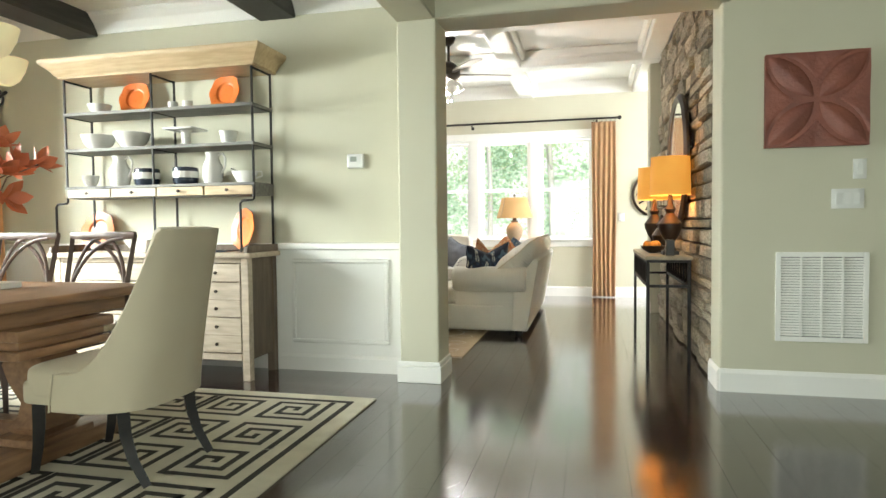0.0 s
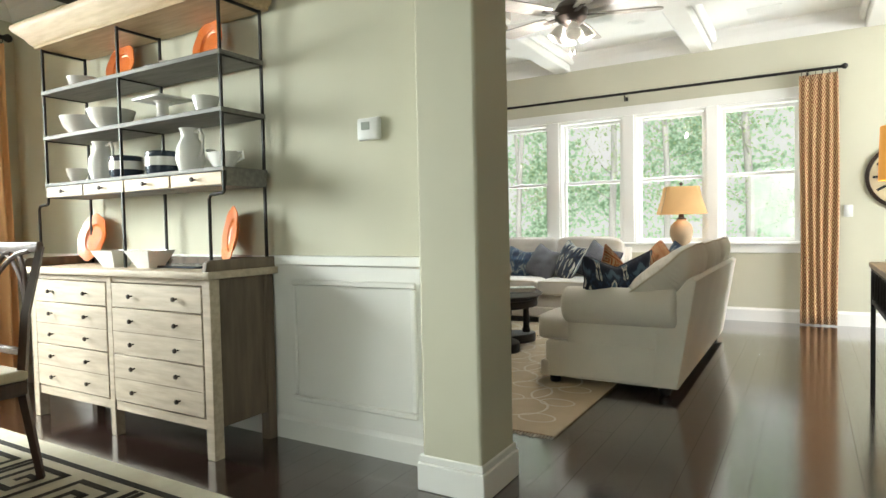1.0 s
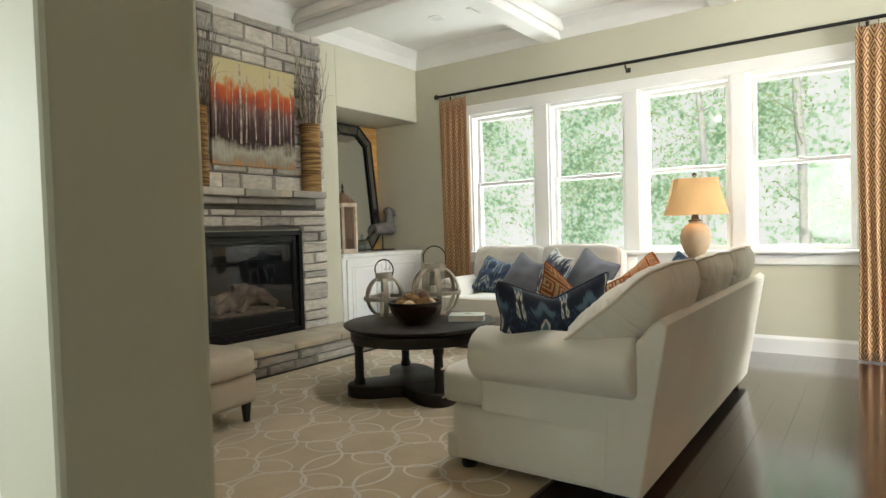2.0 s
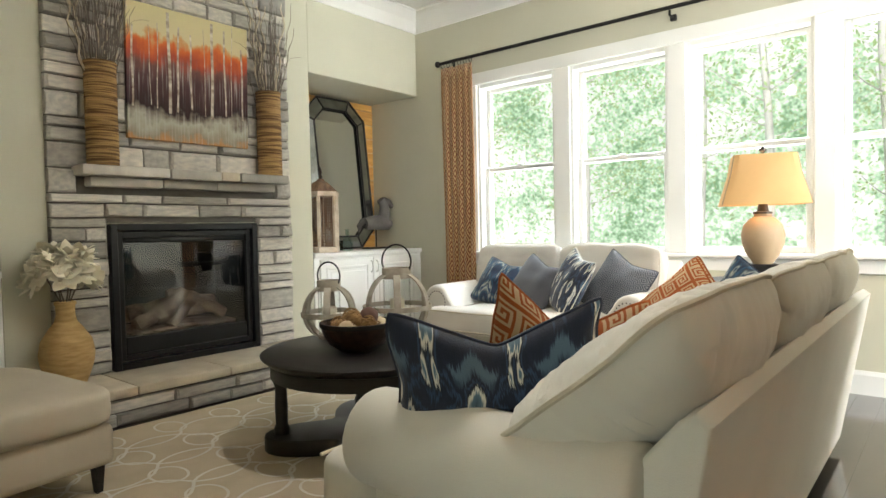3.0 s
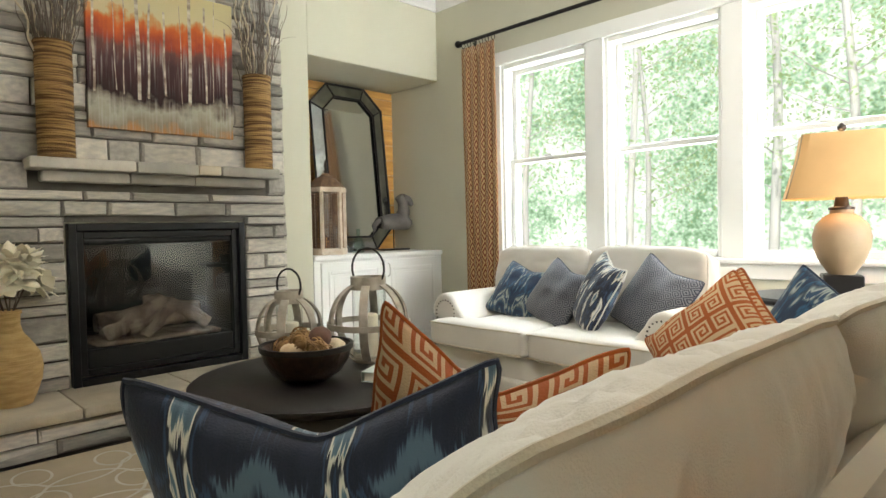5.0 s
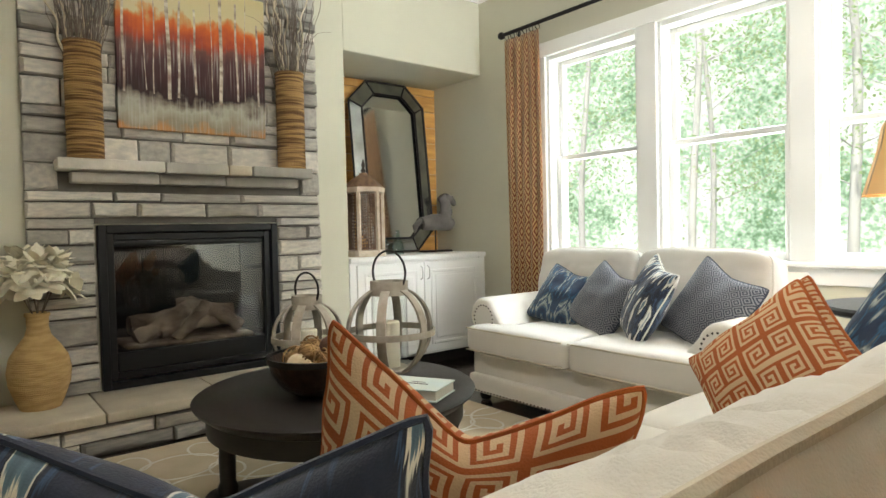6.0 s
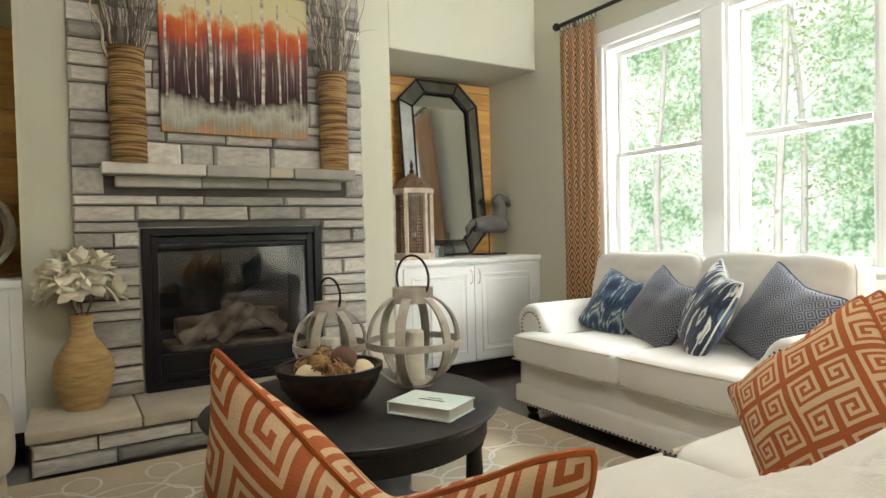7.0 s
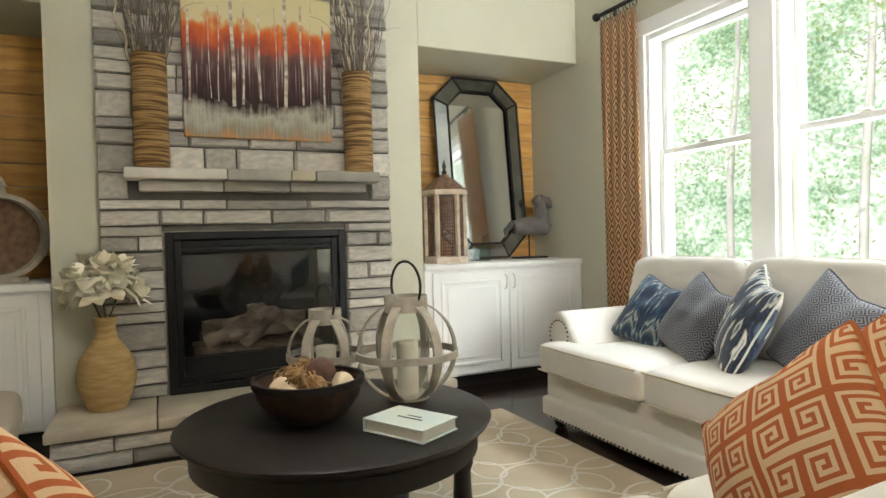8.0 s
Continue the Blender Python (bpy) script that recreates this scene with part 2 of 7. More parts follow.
def soft_point(co, sx, sy, sz, p=5.0, puff=0.0, sag=0.0, seed=0, wob=0.004, crease=0.0):
    off = Vector((seed * 3.7, seed * 1.3, seed * 2.1))
    x, y, z = co
    k = (abs(x) ** p + abs(y) ** p + abs(z) ** p) ** (1 / p)
    x, y, z = x / k, y / k, z / k
    bx = 1 + puff * (1 - y * y) * (1 - z * z)
    by = 1 + puff * (1 - x * x) * (1 - z * z)
    bz = 1 + puff * 2 * (1 - x * x) * (1 - y * y)
    q = Vector((x * sx / 2 * bx, y * sy / 2 * by, sz / 2 + z * sz / 2 * bz))
    q.z -= sag * (1 - x * x) * (1 if z > 0 else 0)
    q += noise.noise_vector(q * 6 + off) * wob
    if crease:
        f = noise.noise(Vector((q.x * 5, q.y * 9, q.z * 9)) + off) + 0.5 * noise.noise(Vector((q.x * 14, q.y * 10, q.z * 16)) - off)
        q += Vector((x, y * 1.5, z)).normalized() * crease * (abs(f) ** 0.7 - 0.45)
    return q


# ---- setting ----
def structure(name, bm, material, label, category="wall"):
    return tagged(obj(name, bm, material, smooth=False), label, category, kind="structure")


YW, XF, YD = 9.03, -3.646, 4.19      # window wall, chimney front, dining wall
ZL, ZD = 3.0, 2.66                   # ceilings
XW, XE, YS = -4.27, 4.8, -3.2
HEAD = 2.34
GY = 9.10
WINX = (-2.565, -1.677, -0.80, 0.065)

floor_thing = structure("floor", box((XW - 0.2, YS - 0.2, -0.2), (XE + 0.2, YW + 0.2, -0.002)), FLOOR, "dark espresso hardwood plank floor", "floor")


def wall_box(name, lo, hi, label="sage beige painted wall"):
    return structure(name, box(lo, hi), WALL, label)


# window wall with four openings
bm = bmesh.new()
put_box(bm, (XW, YW, 0), (XE, YW + 0.2, 0.80))
put_box(bm, (XW, YW, 2.25), (XE, YW + 0.2, ZL + 0.1))
edges = [XW] + [v for c in WINX for v in (c - 0.38, c + 0.38)] + [XE]
for a, b in zip(edges[0::2], edges[1::2]):
    put_box(bm, (a, YW, 0.80), (b, YW + 0.2, 2.25))
structure("wall_north", bm, WALL, "sage beige painted wall with four windows")

for i, c in enumerate(WINX):
    w = tagged(thing(f"window_{i + 1}", pose(c, GY, 0), "white double-hung sash window looking onto green woods", "window"), kind="structure")
    fr = bmesh.new()
    for lo, hi in (((-0.38, -0.07, 0.80), (-0.353, 0.12, 2.25)), ((0.353, -0.07, 0.80), (0.38, 0.12, 2.25)), ((-0.353, -0.07, 2.215), (0.353, 0.12, 2.25)), ((-0.353, -0.07, 0.80), (0.353, 0.12, 0.82))):
        put_box(fr, lo, hi, 0.003)
    part("window_frame", fr, WHITE, w)
    for z0, z1, y0 in ((0.82, 1.535, 0.0), (1.50, 2.215, 0.035)):
        sash = part("sash", boxes(((-0.353, y0, z0), (-0.315, y0 + 0.035, z1)), ((0.315, y0, z0), (0.353, y0 + 0.035, z1)), ((-0.315, y0, z0), (0.315, y0 + 0.035, z0 + 0.042)), ((-0.315, y0, z1 - 0.034), (0.315, y0 + 0.035, z1)), bevel=0.004), WHITE, w)
        p = part("pane", box((-0.325, y0 + 0.015, z0 + 0.03), (0.325, y0 + 0.02, z1 - 0.03)), GLASS, sash)
        p.visible_shadow = False
    lock = part("sash_lock", box((-0.03, -0.012, 1.535), (0.03, 0.02, 1.55), 0.004), WHITE, w)

x0, x1 = WINX[0] - 0.38, WINX[-1] + 0.38
tr = bmesh.new()
put_box(tr, (x0 - 0.085, YW - 0.022, 0.82), (x0 + 0.004, YW, 2.245), 0.004)
put_box(tr, (x1 - 0.004, YW - 0.022, 0.82), (x1 + 0.085, YW, 2.245), 0.004)
put_box(tr, (x0 - 0.10, YW - 0.026, 2.245), (x1 + 0.10, YW, 2.345), 0.005)
for a, b in zip(WINX, WINX[1:]):
    put_box(tr, (a + 0.376, YW - 0.022, 0.82), (b - 0.376, YW, 2.245), 0.004)
put_box(tr, (x0 - 0.12, YW - 0.06, 0.79), (x1 + 0.12, YW + 0.01, 0.82), 0.008)
put_box(tr, (x0 - 0.085, YW - 0.02, 0.705), (x1 + 0.085, YW, 0.79), 0.004)
structure("window_trim", tr, WHITE, "white painted window casing, stool and apron", "trim")

# west wall: niches, chimney breast, dining window
structure("wall_west", boxes(((XW - 0.2, YD + 0.1, 0), (XW, YW + 0.2, ZL + 0.1)), ((XW - 0.2, YS, 0), (XW, 1.6, ZL + 0.1)), ((XW - 0.2, 1.6, 0), (XW, 3.6, 0.55)), ((XW - 0.2, 1.6, 2.2), (XW, 3.6, ZL + 0.1)), ((XW - 0.2, 3.6, 0), (XW, YD + 0.1, ZL + 0.1))), WALL, "sage beige painted outer wall")
NL, CL, CR = 4.47, 5.72, 7.775
for k, (lo, hi) in enumerate((((XW, CL, 0), (XF, 6.29, ZL)), ((XW, 7.21, 0), (XF, CR, ZL)), ((XW, 6.29, 0), (XF, 7.21, 0.22)), ((XW, 6.29, 1.05), (XF, 7.21, ZL)))):
    structure(f"chimney_breast_{k + 1}", box(lo, hi), WALL, "sage beige painted chimney breast")
structure("niche_soffit_1", box((XW, CR, 2.26), (XF, YW, ZL), 0.006), WALL, "painted soffit over an alcove")
structure("niche_soffit_2", box((XW, NL, 2.26), (XF, CL, ZL), 0.006), WALL, "painted soffit over an alcove")
structure("wall_niche_end", box((XW, 4.28, 0), (XF, NL, ZL)), WALL, "sage beige painted wall end")

# wall between dining and living, pillar, header
structure("wall_dining", box((XW, YD, 0), (-0.815, 4.28, ZL)), WALL, "sage beige painted dining room wall")
structure("pillar", box((-0.815, 3.99, 0), (-0.552, 4.282, HEAD + 0.012), 0.012, 2), WALL, "square painted pillar beside the opening", "pillar")
structure("header_1", box((-0.815, 3.99, HEAD), (1.22, 4.282, ZL), 0.010), WALL, "painted header over the opening", "wall")
structure("header_2", box((-0.815, YS, HEAD), (-0.552, 3.988, ZD + 0.1), 0.010), WALL, "painted header between dining room and foyer", "wall")
structure("wall_foyer", box((1.17, 4.16, 0), (XE, 4.45, ZL), 0.012, 2), WALL, "sage beige painted foyer wall")
# Wall out of view; its opening from x -0.9 to 2.2 only admits the front lamp.
structure("wall_south", boxes(((XW - 0.2, YS - 0.2, 0), (-3.4, YS, ZL + 0.1)), ((-3.4, YS - 0.2, 0), (-0.9, YS, ZL)), ((-0.9, YS - 0.2, 0), (2.2, YS, 0.5)), ((-0.9, YS - 0.2, 2.5), (2.2, YS, ZL)), ((2.2, YS - 0.2, 0), (XE, YS, ZL))), WALL, "painted front wall with an opening added for the fill lamp")
# The gap at y 5.7 to 8.4 is assumed, made to let the east lamp in.
structure("wall_east", boxes(((XE, YS - 0.2, 0), (XE + 0.2, 5.7, ZL + 0.1)), ((XE, 5.7, 0), (XE + 0.2, 8.4, 0.8)), ((XE, 5.7, 2.3), (XE + 0.2, 8.4, ZL + 0.1)), ((XE, 8.4, 0), (XE + 0.2, YW + 0.2, ZL + 0.1))), WALL, "painted side wall with an assumed opening for the fill lamp")
structure("wall_stone_core", box((1.215, 4.45, 0), (1.5, 7.5, ZL)), MORTAR, "core of the stone accent wall")
structure("wall_stone_end", box((1.06, 7.5, 0), (1.52, 7.78, ZL), 0.008), WALL, "painted end post of the stone accent wall")

# ceilings
structure("ceiling_dining", box((XW - 0.2, YS - 0.2, ZD), (-0.815, YD, ZD + 0.1)), CEIL, "white dining room ceiling", "ceiling")
structure("ceiling_foyer", box((-0.552, YS - 0.2, ZD), (XE, 4.16, ZD + 0.1)), CEIL, "white foyer ceiling", "ceiling")
structure("ceiling_living", box((XW - 0.2, 4.282, ZL), (XE + 0.2, YW + 0.2, ZL + 0.1)), CEIL, "white coffered ceiling", "ceiling")
cf = bmesh.new()
for xb in (-2.0, -0.47, 1.06, 2.6):
    put_box(cf, (xb - 0.1, 4.282, 2.82), (xb + 0.1, YW, ZL), 0.012)
    for s in (-1, 1):
        put_box(cf, (xb + s * 0.125 - 0.03, 4.282, 2.89), (xb + s * 0.125 + 0.03, YW, ZL), 0.02)
for yb in (5.82, 7.37):
    put_box(cf, (XF, yb - 0.1, 2.818), (XE, yb + 0.1, ZL), 0.012)
    for s in (-1, 1):
        put_box(cf, (XF, yb + s * 0.125 - 0.03, 2.888), (XE, yb + s * 0.125 + 0.03, ZL), 0.02)
structure("coffer_beams", cf, WHITE, "white painted coffer beams", "ceiling")


def crown(name, pts, z, drop=0.14, out=0.11):
    """Crown moulding along a wall line; the room lies to the left of the way."""
    prof = [(0, -drop), (0.012, -drop), (0.02, -drop + 0.02), (out * 0.45, -drop * 0.5), (out - 0.02, -0.03), (out - 0.01, -0.012), (out, -0.012), (out, 0)]
    bm = bmesh.new()
    for a, b in zip(pts, pts[1:]):
        a, b = Vector((*a, 0)), Vector((*b, 0))
        d = (b - a).normalized()
        nrm = Vector((-d.y, d.x, 0))
        ra = [bm.verts.new(a + nrm * u + Vector((0, 0, z + v))) for u, v in prof]
        rb = [bm.verts.new(b + nrm * u + Vector((0, 0, z + v))) for u, v in prof]
        for i in range(len(prof) - 1):
            bm.faces.new((ra[i], rb[i], rb[i + 1], ra[i + 1]))
    structure(name, bm, WHITE, "white painted crown moulding", "trim")


crown("crown_living", [(XE, YW), (XF, YW), (XF, 4.282), (XE, 4.282)], ZL, 0.17, 0.13)
crown("crown_dining", [(-0.815, YS), (-0.815, YD), (XW, YD), (XW, YS)], ZD)


def base(name, pts, h=0.14, t=0.016):
    """Baseboard; the room lies to the left of the way."""
    bm = bmesh.new()
    prof = [(0, 0), (t, 0), (t, h - 0.025), (t * 0.5, h - 0.008), (t * 0.35, h), (0, h)]
    for a, b in zip(pts, pts[1:]):
        a, b = Vector((*a, 0)), Vector((*b, 0))
        d = (b - a).normalized()
        nrm = Vector((-d.y, d.x, 0))
        ra = [bm.verts.new(a + nrm * u + Vector((0, 0, v))) for u, v in prof]
        rb = [bm.verts.new(b + nrm * u + Vector((0, 0, v))) for u, v in prof]
        for i in range(len(prof) - 1):
            bm.faces.new((ra[i], rb[i], rb[i + 1], ra[i + 1]))
        bm.faces.new(ra)
        bm.faces.new(rb[::-1])
    structure(name, bm, WHITE, "white painted baseboard", "trim")


def base_ring(name, x0, x1, y0, y1, h=0.14, t=0.016):
    """Baseboard round a free post."""
    structure(name, boxes(((x0 - t, y0 - t, 0), (x1 + t, y1 + t, h - 0.03)), ((x0 - t * 0.55, y0 - t * 0.55, h - 0.03), (x1 + t * 0.55, y1 + t * 0.55, h)), bevel=0.004), WHITE, "white painted baseboard", "trim")


base("baseboard_north", [(XE, YW), (XF, YW)])
base("baseboard_dining", [(-0.815, YD), (XW, YD)], 0.12)
base("baseboard_foyer", [(XE, 4.16), (1.17, 4.16), (1.17, 4.45)])
base("baseboard_post", [(1.52, 7.78), (1.06, 7.78), (1.06, 7.5)])
base_ring("baseboard_pillar", -0.817, -0.552, 3.99, 4.28)

# wainscot panel on the dining wall
wc = bmesh.new()
put_box(wc, (XW, YD - 0.008, 0.12), (-0.817, YD, 0.905))
wainscot = structure("wainscot", wc, WHITE, "white painted panelled wainscot with chair rail", "trim")
part("chair_rail", box((XW, YD - 0.024, 0.865), (-0.817, YD - 0.008, 0.915), 0.006), WHITE, wainscot)
def frame_mould(bm, xa, xb, za, zb, y):
    for lo, hi in (((xa, y - 0.016, za), (xb, y, za + 0.03)), ((xa, y - 0.016, zb - 0.03), (xb, y, zb)), ((xa, y - 0.016, za + 0.03), (xa + 0.03, y, zb - 0.03)), ((xb - 0.03, y - 0.016, za + 0.03), (xb, y, zb - 0.03))):
        put_box(bm, lo, hi, 0.007)
for xa, xb in ((-1.68, -0.95), (-2.7, -1.9), (-3.6, -2.85)):
    wc = bmesh.new()
    frame_mould(wc, xa, xb, 0.2, 0.80, YD - 0.008)
    part("panel_moulding", wc, WHITE, wainscot)

# ---- woods outside ----
def woods_material():
    m = bpy.data.materials.new("glowing_woods")
    m.use_nodes = True
    n, l = m.node_tree.nodes, m.node_tree.links
    n.remove(n["Principled BSDF"])
    tc = n.new("ShaderNodeTexCoord")
    v1, n1, n2 = n.new("ShaderNodeTexVoronoi"), n.new("ShaderNodeTexNoise"), n.new("ShaderNodeTexNoise")
    v1.inputs["Scale"].default_value = 11
    n1.inputs["Scale"].default_value, n1.inputs["Detail"].default_value = 0.55, 6
    n2.inputs["Scale"].default_value, n2.inputs["Detail"].default_value = 6.5, 12
    for k in (v1, n1, n2):
        l.new(tc.outputs["Object"], k.inputs["Vector"])
    add = n.new("ShaderNodeMath")
    add.operation = "MULTIPLY_ADD"
    l.new(n1.outputs["Fac"], add.inputs[0])
    add.inputs[1].default_value = 1.1
    l.new(n2.outputs["Fac"], add.inputs[2])
    ad2 = n.new("ShaderNodeMath")
    ad2.operation = "MULTIPLY_ADD"
    l.new(v1.outputs["Distance"], ad2.inputs[0])
    ad2.inputs[1].default_value = -0.30
    l.new(add.outputs[0], ad2.inputs[2])
    # Sun on the leaves and sky gaps are ramp colours; the sheet emits them itself.
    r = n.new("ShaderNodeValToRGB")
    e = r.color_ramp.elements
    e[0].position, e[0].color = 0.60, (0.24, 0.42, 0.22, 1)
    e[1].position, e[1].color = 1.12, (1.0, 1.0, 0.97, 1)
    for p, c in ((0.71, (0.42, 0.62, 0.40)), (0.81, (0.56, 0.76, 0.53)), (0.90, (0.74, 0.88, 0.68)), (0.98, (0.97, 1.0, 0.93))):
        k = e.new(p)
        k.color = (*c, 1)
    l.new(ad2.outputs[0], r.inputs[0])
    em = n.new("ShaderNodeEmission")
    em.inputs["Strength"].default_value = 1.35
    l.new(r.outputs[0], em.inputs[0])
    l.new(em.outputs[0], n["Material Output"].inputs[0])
    return m


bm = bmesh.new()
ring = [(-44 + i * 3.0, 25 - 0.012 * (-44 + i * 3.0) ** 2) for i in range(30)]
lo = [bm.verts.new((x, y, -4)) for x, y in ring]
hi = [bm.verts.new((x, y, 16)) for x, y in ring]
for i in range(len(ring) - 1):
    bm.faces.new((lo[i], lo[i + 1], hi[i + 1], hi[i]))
structure("backdrop", bm, woods_material(), "glowing backdrop of far green woods with sunlight in its colours", "backdrop")
GRASS = surf("leaf_litter", (0.12, 0.14, 0.06), (0.07, 0.075, 0.035), 2, 0.95, 0.5, 20)
structure("ground", boxes(((-60, 9.25, -0.6), (60, 80, -0.5)), ((-60, -80, -0.6), (-4.6, 9.25, -0.5)), ((5.2, -80, -0.6), (60, 9.25, -0.5)), ((-4.6, -80, -0.6), (5.2, -3.5, -0.5))), GRASS, "shaded woodland ground with leaf litter", "ground")

# trees close to the house
BARK = surf("pale_bark", (0.82, 0.80, 0.78), (0.66, 0.63, 0.61), 6, 0.9, 0.6, 25, stretch=(1, 1, 0.3))
LEAF = surf("sunlit_leaf", (0.60, 0.76, 0.42), (0.46, 0.64, 0.30), 1.5, 0.6, 0.0, 40)
leaf_nodes = LEAF.node_tree
leaf_thin, leaf_mix = leaf_nodes.nodes.new("ShaderNodeBsdfTranslucent"), leaf_nodes.nodes.new("ShaderNodeMixShader")
leaf_thin.inputs[0].default_value = (0.66, 0.82, 0.44, 1)
leaf_mix.inputs[0].default_value = 0.7
leaf_nodes.links.new(leaf_nodes.nodes["Principled BSDF"].outputs[0], leaf_mix.inputs[1])
leaf_nodes.links.new(leaf_thin.outputs[0], leaf_mix.inputs[2])
leaf_nodes.links.new(leaf_mix.outputs[0], leaf_nodes.nodes["Material Output"].inputs[0])


def tree(x, y, r, seed, leaves=2400):
    rg = rnd(seed)
    ob = thing("tree", pose(x, y, -0.5), "tall slender pale-barked tree in green leaf", "tree", "garden trees")
    H = rg.uniform(9, 12)
    path = [(0.25 * math.sin(k * 0.7 + seed) * k / 12, 0.2 * math.cos(k * 0.5 + seed) * k / 12, H * k / 12) for k in range(13)]
    tb = tube(path, [r * (1.15 if k == 0 else 1 - 0.06 * k) for k in range(13)], 10)
    limbs = []
    for k in range(14):
        z = rg.uniform(1.2, H * 0.9)
        a = rg.uniform(0, 6.28)
        L = rg.uniform(0.9, 2.2)
        p = [(math.cos(a) * L * t, math.sin(a) * L * t, z + L * 0.45 * t ** 1.4) for t in (0, 0.3, 0.6, 1)]
        put_tube(tb, p, [r * 0.15, r * 0.10, r * 0.06, 0.004], 6)
        limbs.append(p)
    part("trunk", tb, BARK, ob)
    vs, fs = [], []
    for i in range(leaves):
        p = rg.choice(limbs)
        q = Vector(p[1]).lerp(Vector(p[3]), rg.random()) + Vector((rg.gauss(0, 0.42), rg.gauss(0, 0.42), rg.gauss(0, 0.33)))
        s = rg.uniform(0.028, 0.055)
        e = Euler((rg.uniform(-1, 1), rg.uniform(-1, 1), rg.uniform(0, 6.28))).to_matrix()
        k = len(vs)
        vs += [q + e @ Vector(c) * s for c in ((-1, 0, 0), (0, -0.5, 0.1), (1, 0, 0), (0, 0.5, 0.1))]
        fs.append((k, k + 1, k + 2, k + 3))
    me = bpy.data.meshes.new("crown")
    me.from_pydata(vs, [], fs)
    me.materials.append(LEAF)
    cr = new("crown", me)
    cr.parent = ob


for i, (x, y, r) in enumerate(((-8.6, 16.5, 0.13), (-5.2, 15.0, 0.11), (-3.9, 18.0, 0.16), (-2.1, 15.6, 0.12), (-0.6, 17.0, 0.17), (1.0, 16.0, 0.10), (-11.5, 15.5, 0.14), (2.6, 18.5, 0.15), (-14.5, 14.0, 0.12), (-7.0, 19.0, 0.12))):
    tree(x, y, r * 0.62, 60 + i)

# ---- cloth patterns ----
def uv_material(name, kind, a, b, rough=0.9, scale=1.0, extra=()):
    m = surf(name, a, None, 3, rough, 0.2, 380, sheen=0.2)
    n, l = m.node_tree.nodes, m.node_tree.links
    bs = n["Principled BSDF"]
    tc, mp = n.new("ShaderNodeTexCoord"), n.new("ShaderNodeMapping")
    mp.inputs["Scale"].default_value = (scale, scale, scale)
    l.new(tc.outputs["UV"], mp.inputs["Vector"])
    mix = n.new("ShaderNodeValToRGB")
    e = mix.color_ramp.elements
    def op(kind, x, y=None):
        k = n.new("ShaderNodeMath")
        k.operation = kind
        for i, v in enumerate((x, y)):
            if v is None:
                continue
            if isinstance(v, (int, float)):
                k.inputs[i].default_value = v
            else:
                l.new(v, k.inputs[i])
        return k.outputs[0]
    sep = n.new("ShaderNodeSeparateXYZ")
    l.new(mp.outputs[0], sep.inputs[0])
    if kind == "diamond":
        u = op("ABSOLUTE", op("SUBTRACT", op("FRACT", sep.outputs[0]), 0.5))
        v = op("ABSOLUTE", op("SUBTRACT", op("FRACT", sep.outputs[1]), 0.5))
        d = op("FRACT", op("MULTIPLY", op("ADD", u, v), 4.0))
        e[0].position, e[0].color = 0.42, (*a, 1)
        e[1].position, e[1].color = 0.52, (*b, 1)
        l.new(d, mix.inputs[0])
    else:
        nz, n2 = n.new("ShaderNodeTexNoise"), n.new("ShaderNodeTexNoise")
        nz.inputs["Scale"].default_value, nz.inputs["Detail"].default_value, nz.inputs["Distortion"].default_value = 3.2, 1.5, 0.7
        n2.inputs["Scale"].default_value, n2.inputs["Detail"].default_value = 26, 2
        mp2 = n.new("ShaderNodeMapping")
        mp2.inputs["Scale"].default_value = (3.0, 0.12, 1)
        l.new(tc.outputs["UV"], mp2.inputs["Vector"])
        l.new(mp2.outputs[0], n2.inputs["Vector"])
        half = op("PINGPONG", op("ADD", sep.outputs[0], 0.07), 0.48)
        warp = op("ADD", op("MULTIPLY", sep.outputs[1], 0.42), op("MULTIPLY", n2.outputs["Fac"], 0.16))
        info, both, off = n.new("ShaderNodeObjectInfo"), n.new("ShaderNodeCombineXYZ"), n.new("ShaderNodeVectorMath")
        l.new(op("MULTIPLY", half, 1.25), both.inputs[0])
        l.new(warp, both.inputs[1])
        off.operation = "MULTIPLY_ADD"
        l.new(info.outputs["Random"], off.inputs[0])
        off.inputs[1].default_value = (9.1, 4.3, 0)
        l.new(both.outputs[0], off.inputs[2])
        l.new(off.outputs[0], nz.inputs["Vector"])
        s = op("ADD", op("MULTIPLY", nz.outputs["Fac"], 0.96), op("MULTIPLY", n2.outputs["Fac"], 0.04))
        stops = extra
        e[0].position, e[0].color = stops[0][0], (*stops[0][1], 1)
        e[1].position, e[1].color = stops[-1][0], (*stops[-1][1], 1)
        for p, c in stops[1:-1]:
            k = e.new(p)
            k.color = (*c, 1)
        l.new(s, mix.inputs[0])
    l.new(mix.outputs[0], bs.inputs["Base Color"])
    return m


IKAT = uv_material("navy_ikat", "ikat", (0.02, 0.03, 0.06), (0.7, 0.7, 0.6), scale=1.25, extra=((0.28, (0.08, 0.13, 0.18)), (0.36, (0.012, 0.018, 0.04)), (0.44, (0.008, 0.012, 0.026)), (0.47, (0.03, 0.06, 0.12)), (0.50, (0.010, 0.015, 0.03)), (0.545, (0.012, 0.016, 0.03)), (0.565, (0.60, 0.58, 0.50)), (0.60, (0.64, 0.61, 0.52)), (0.62, (0.10, 0.17, 0.22)), (0.72, (0.014, 0.02, 0.04))))
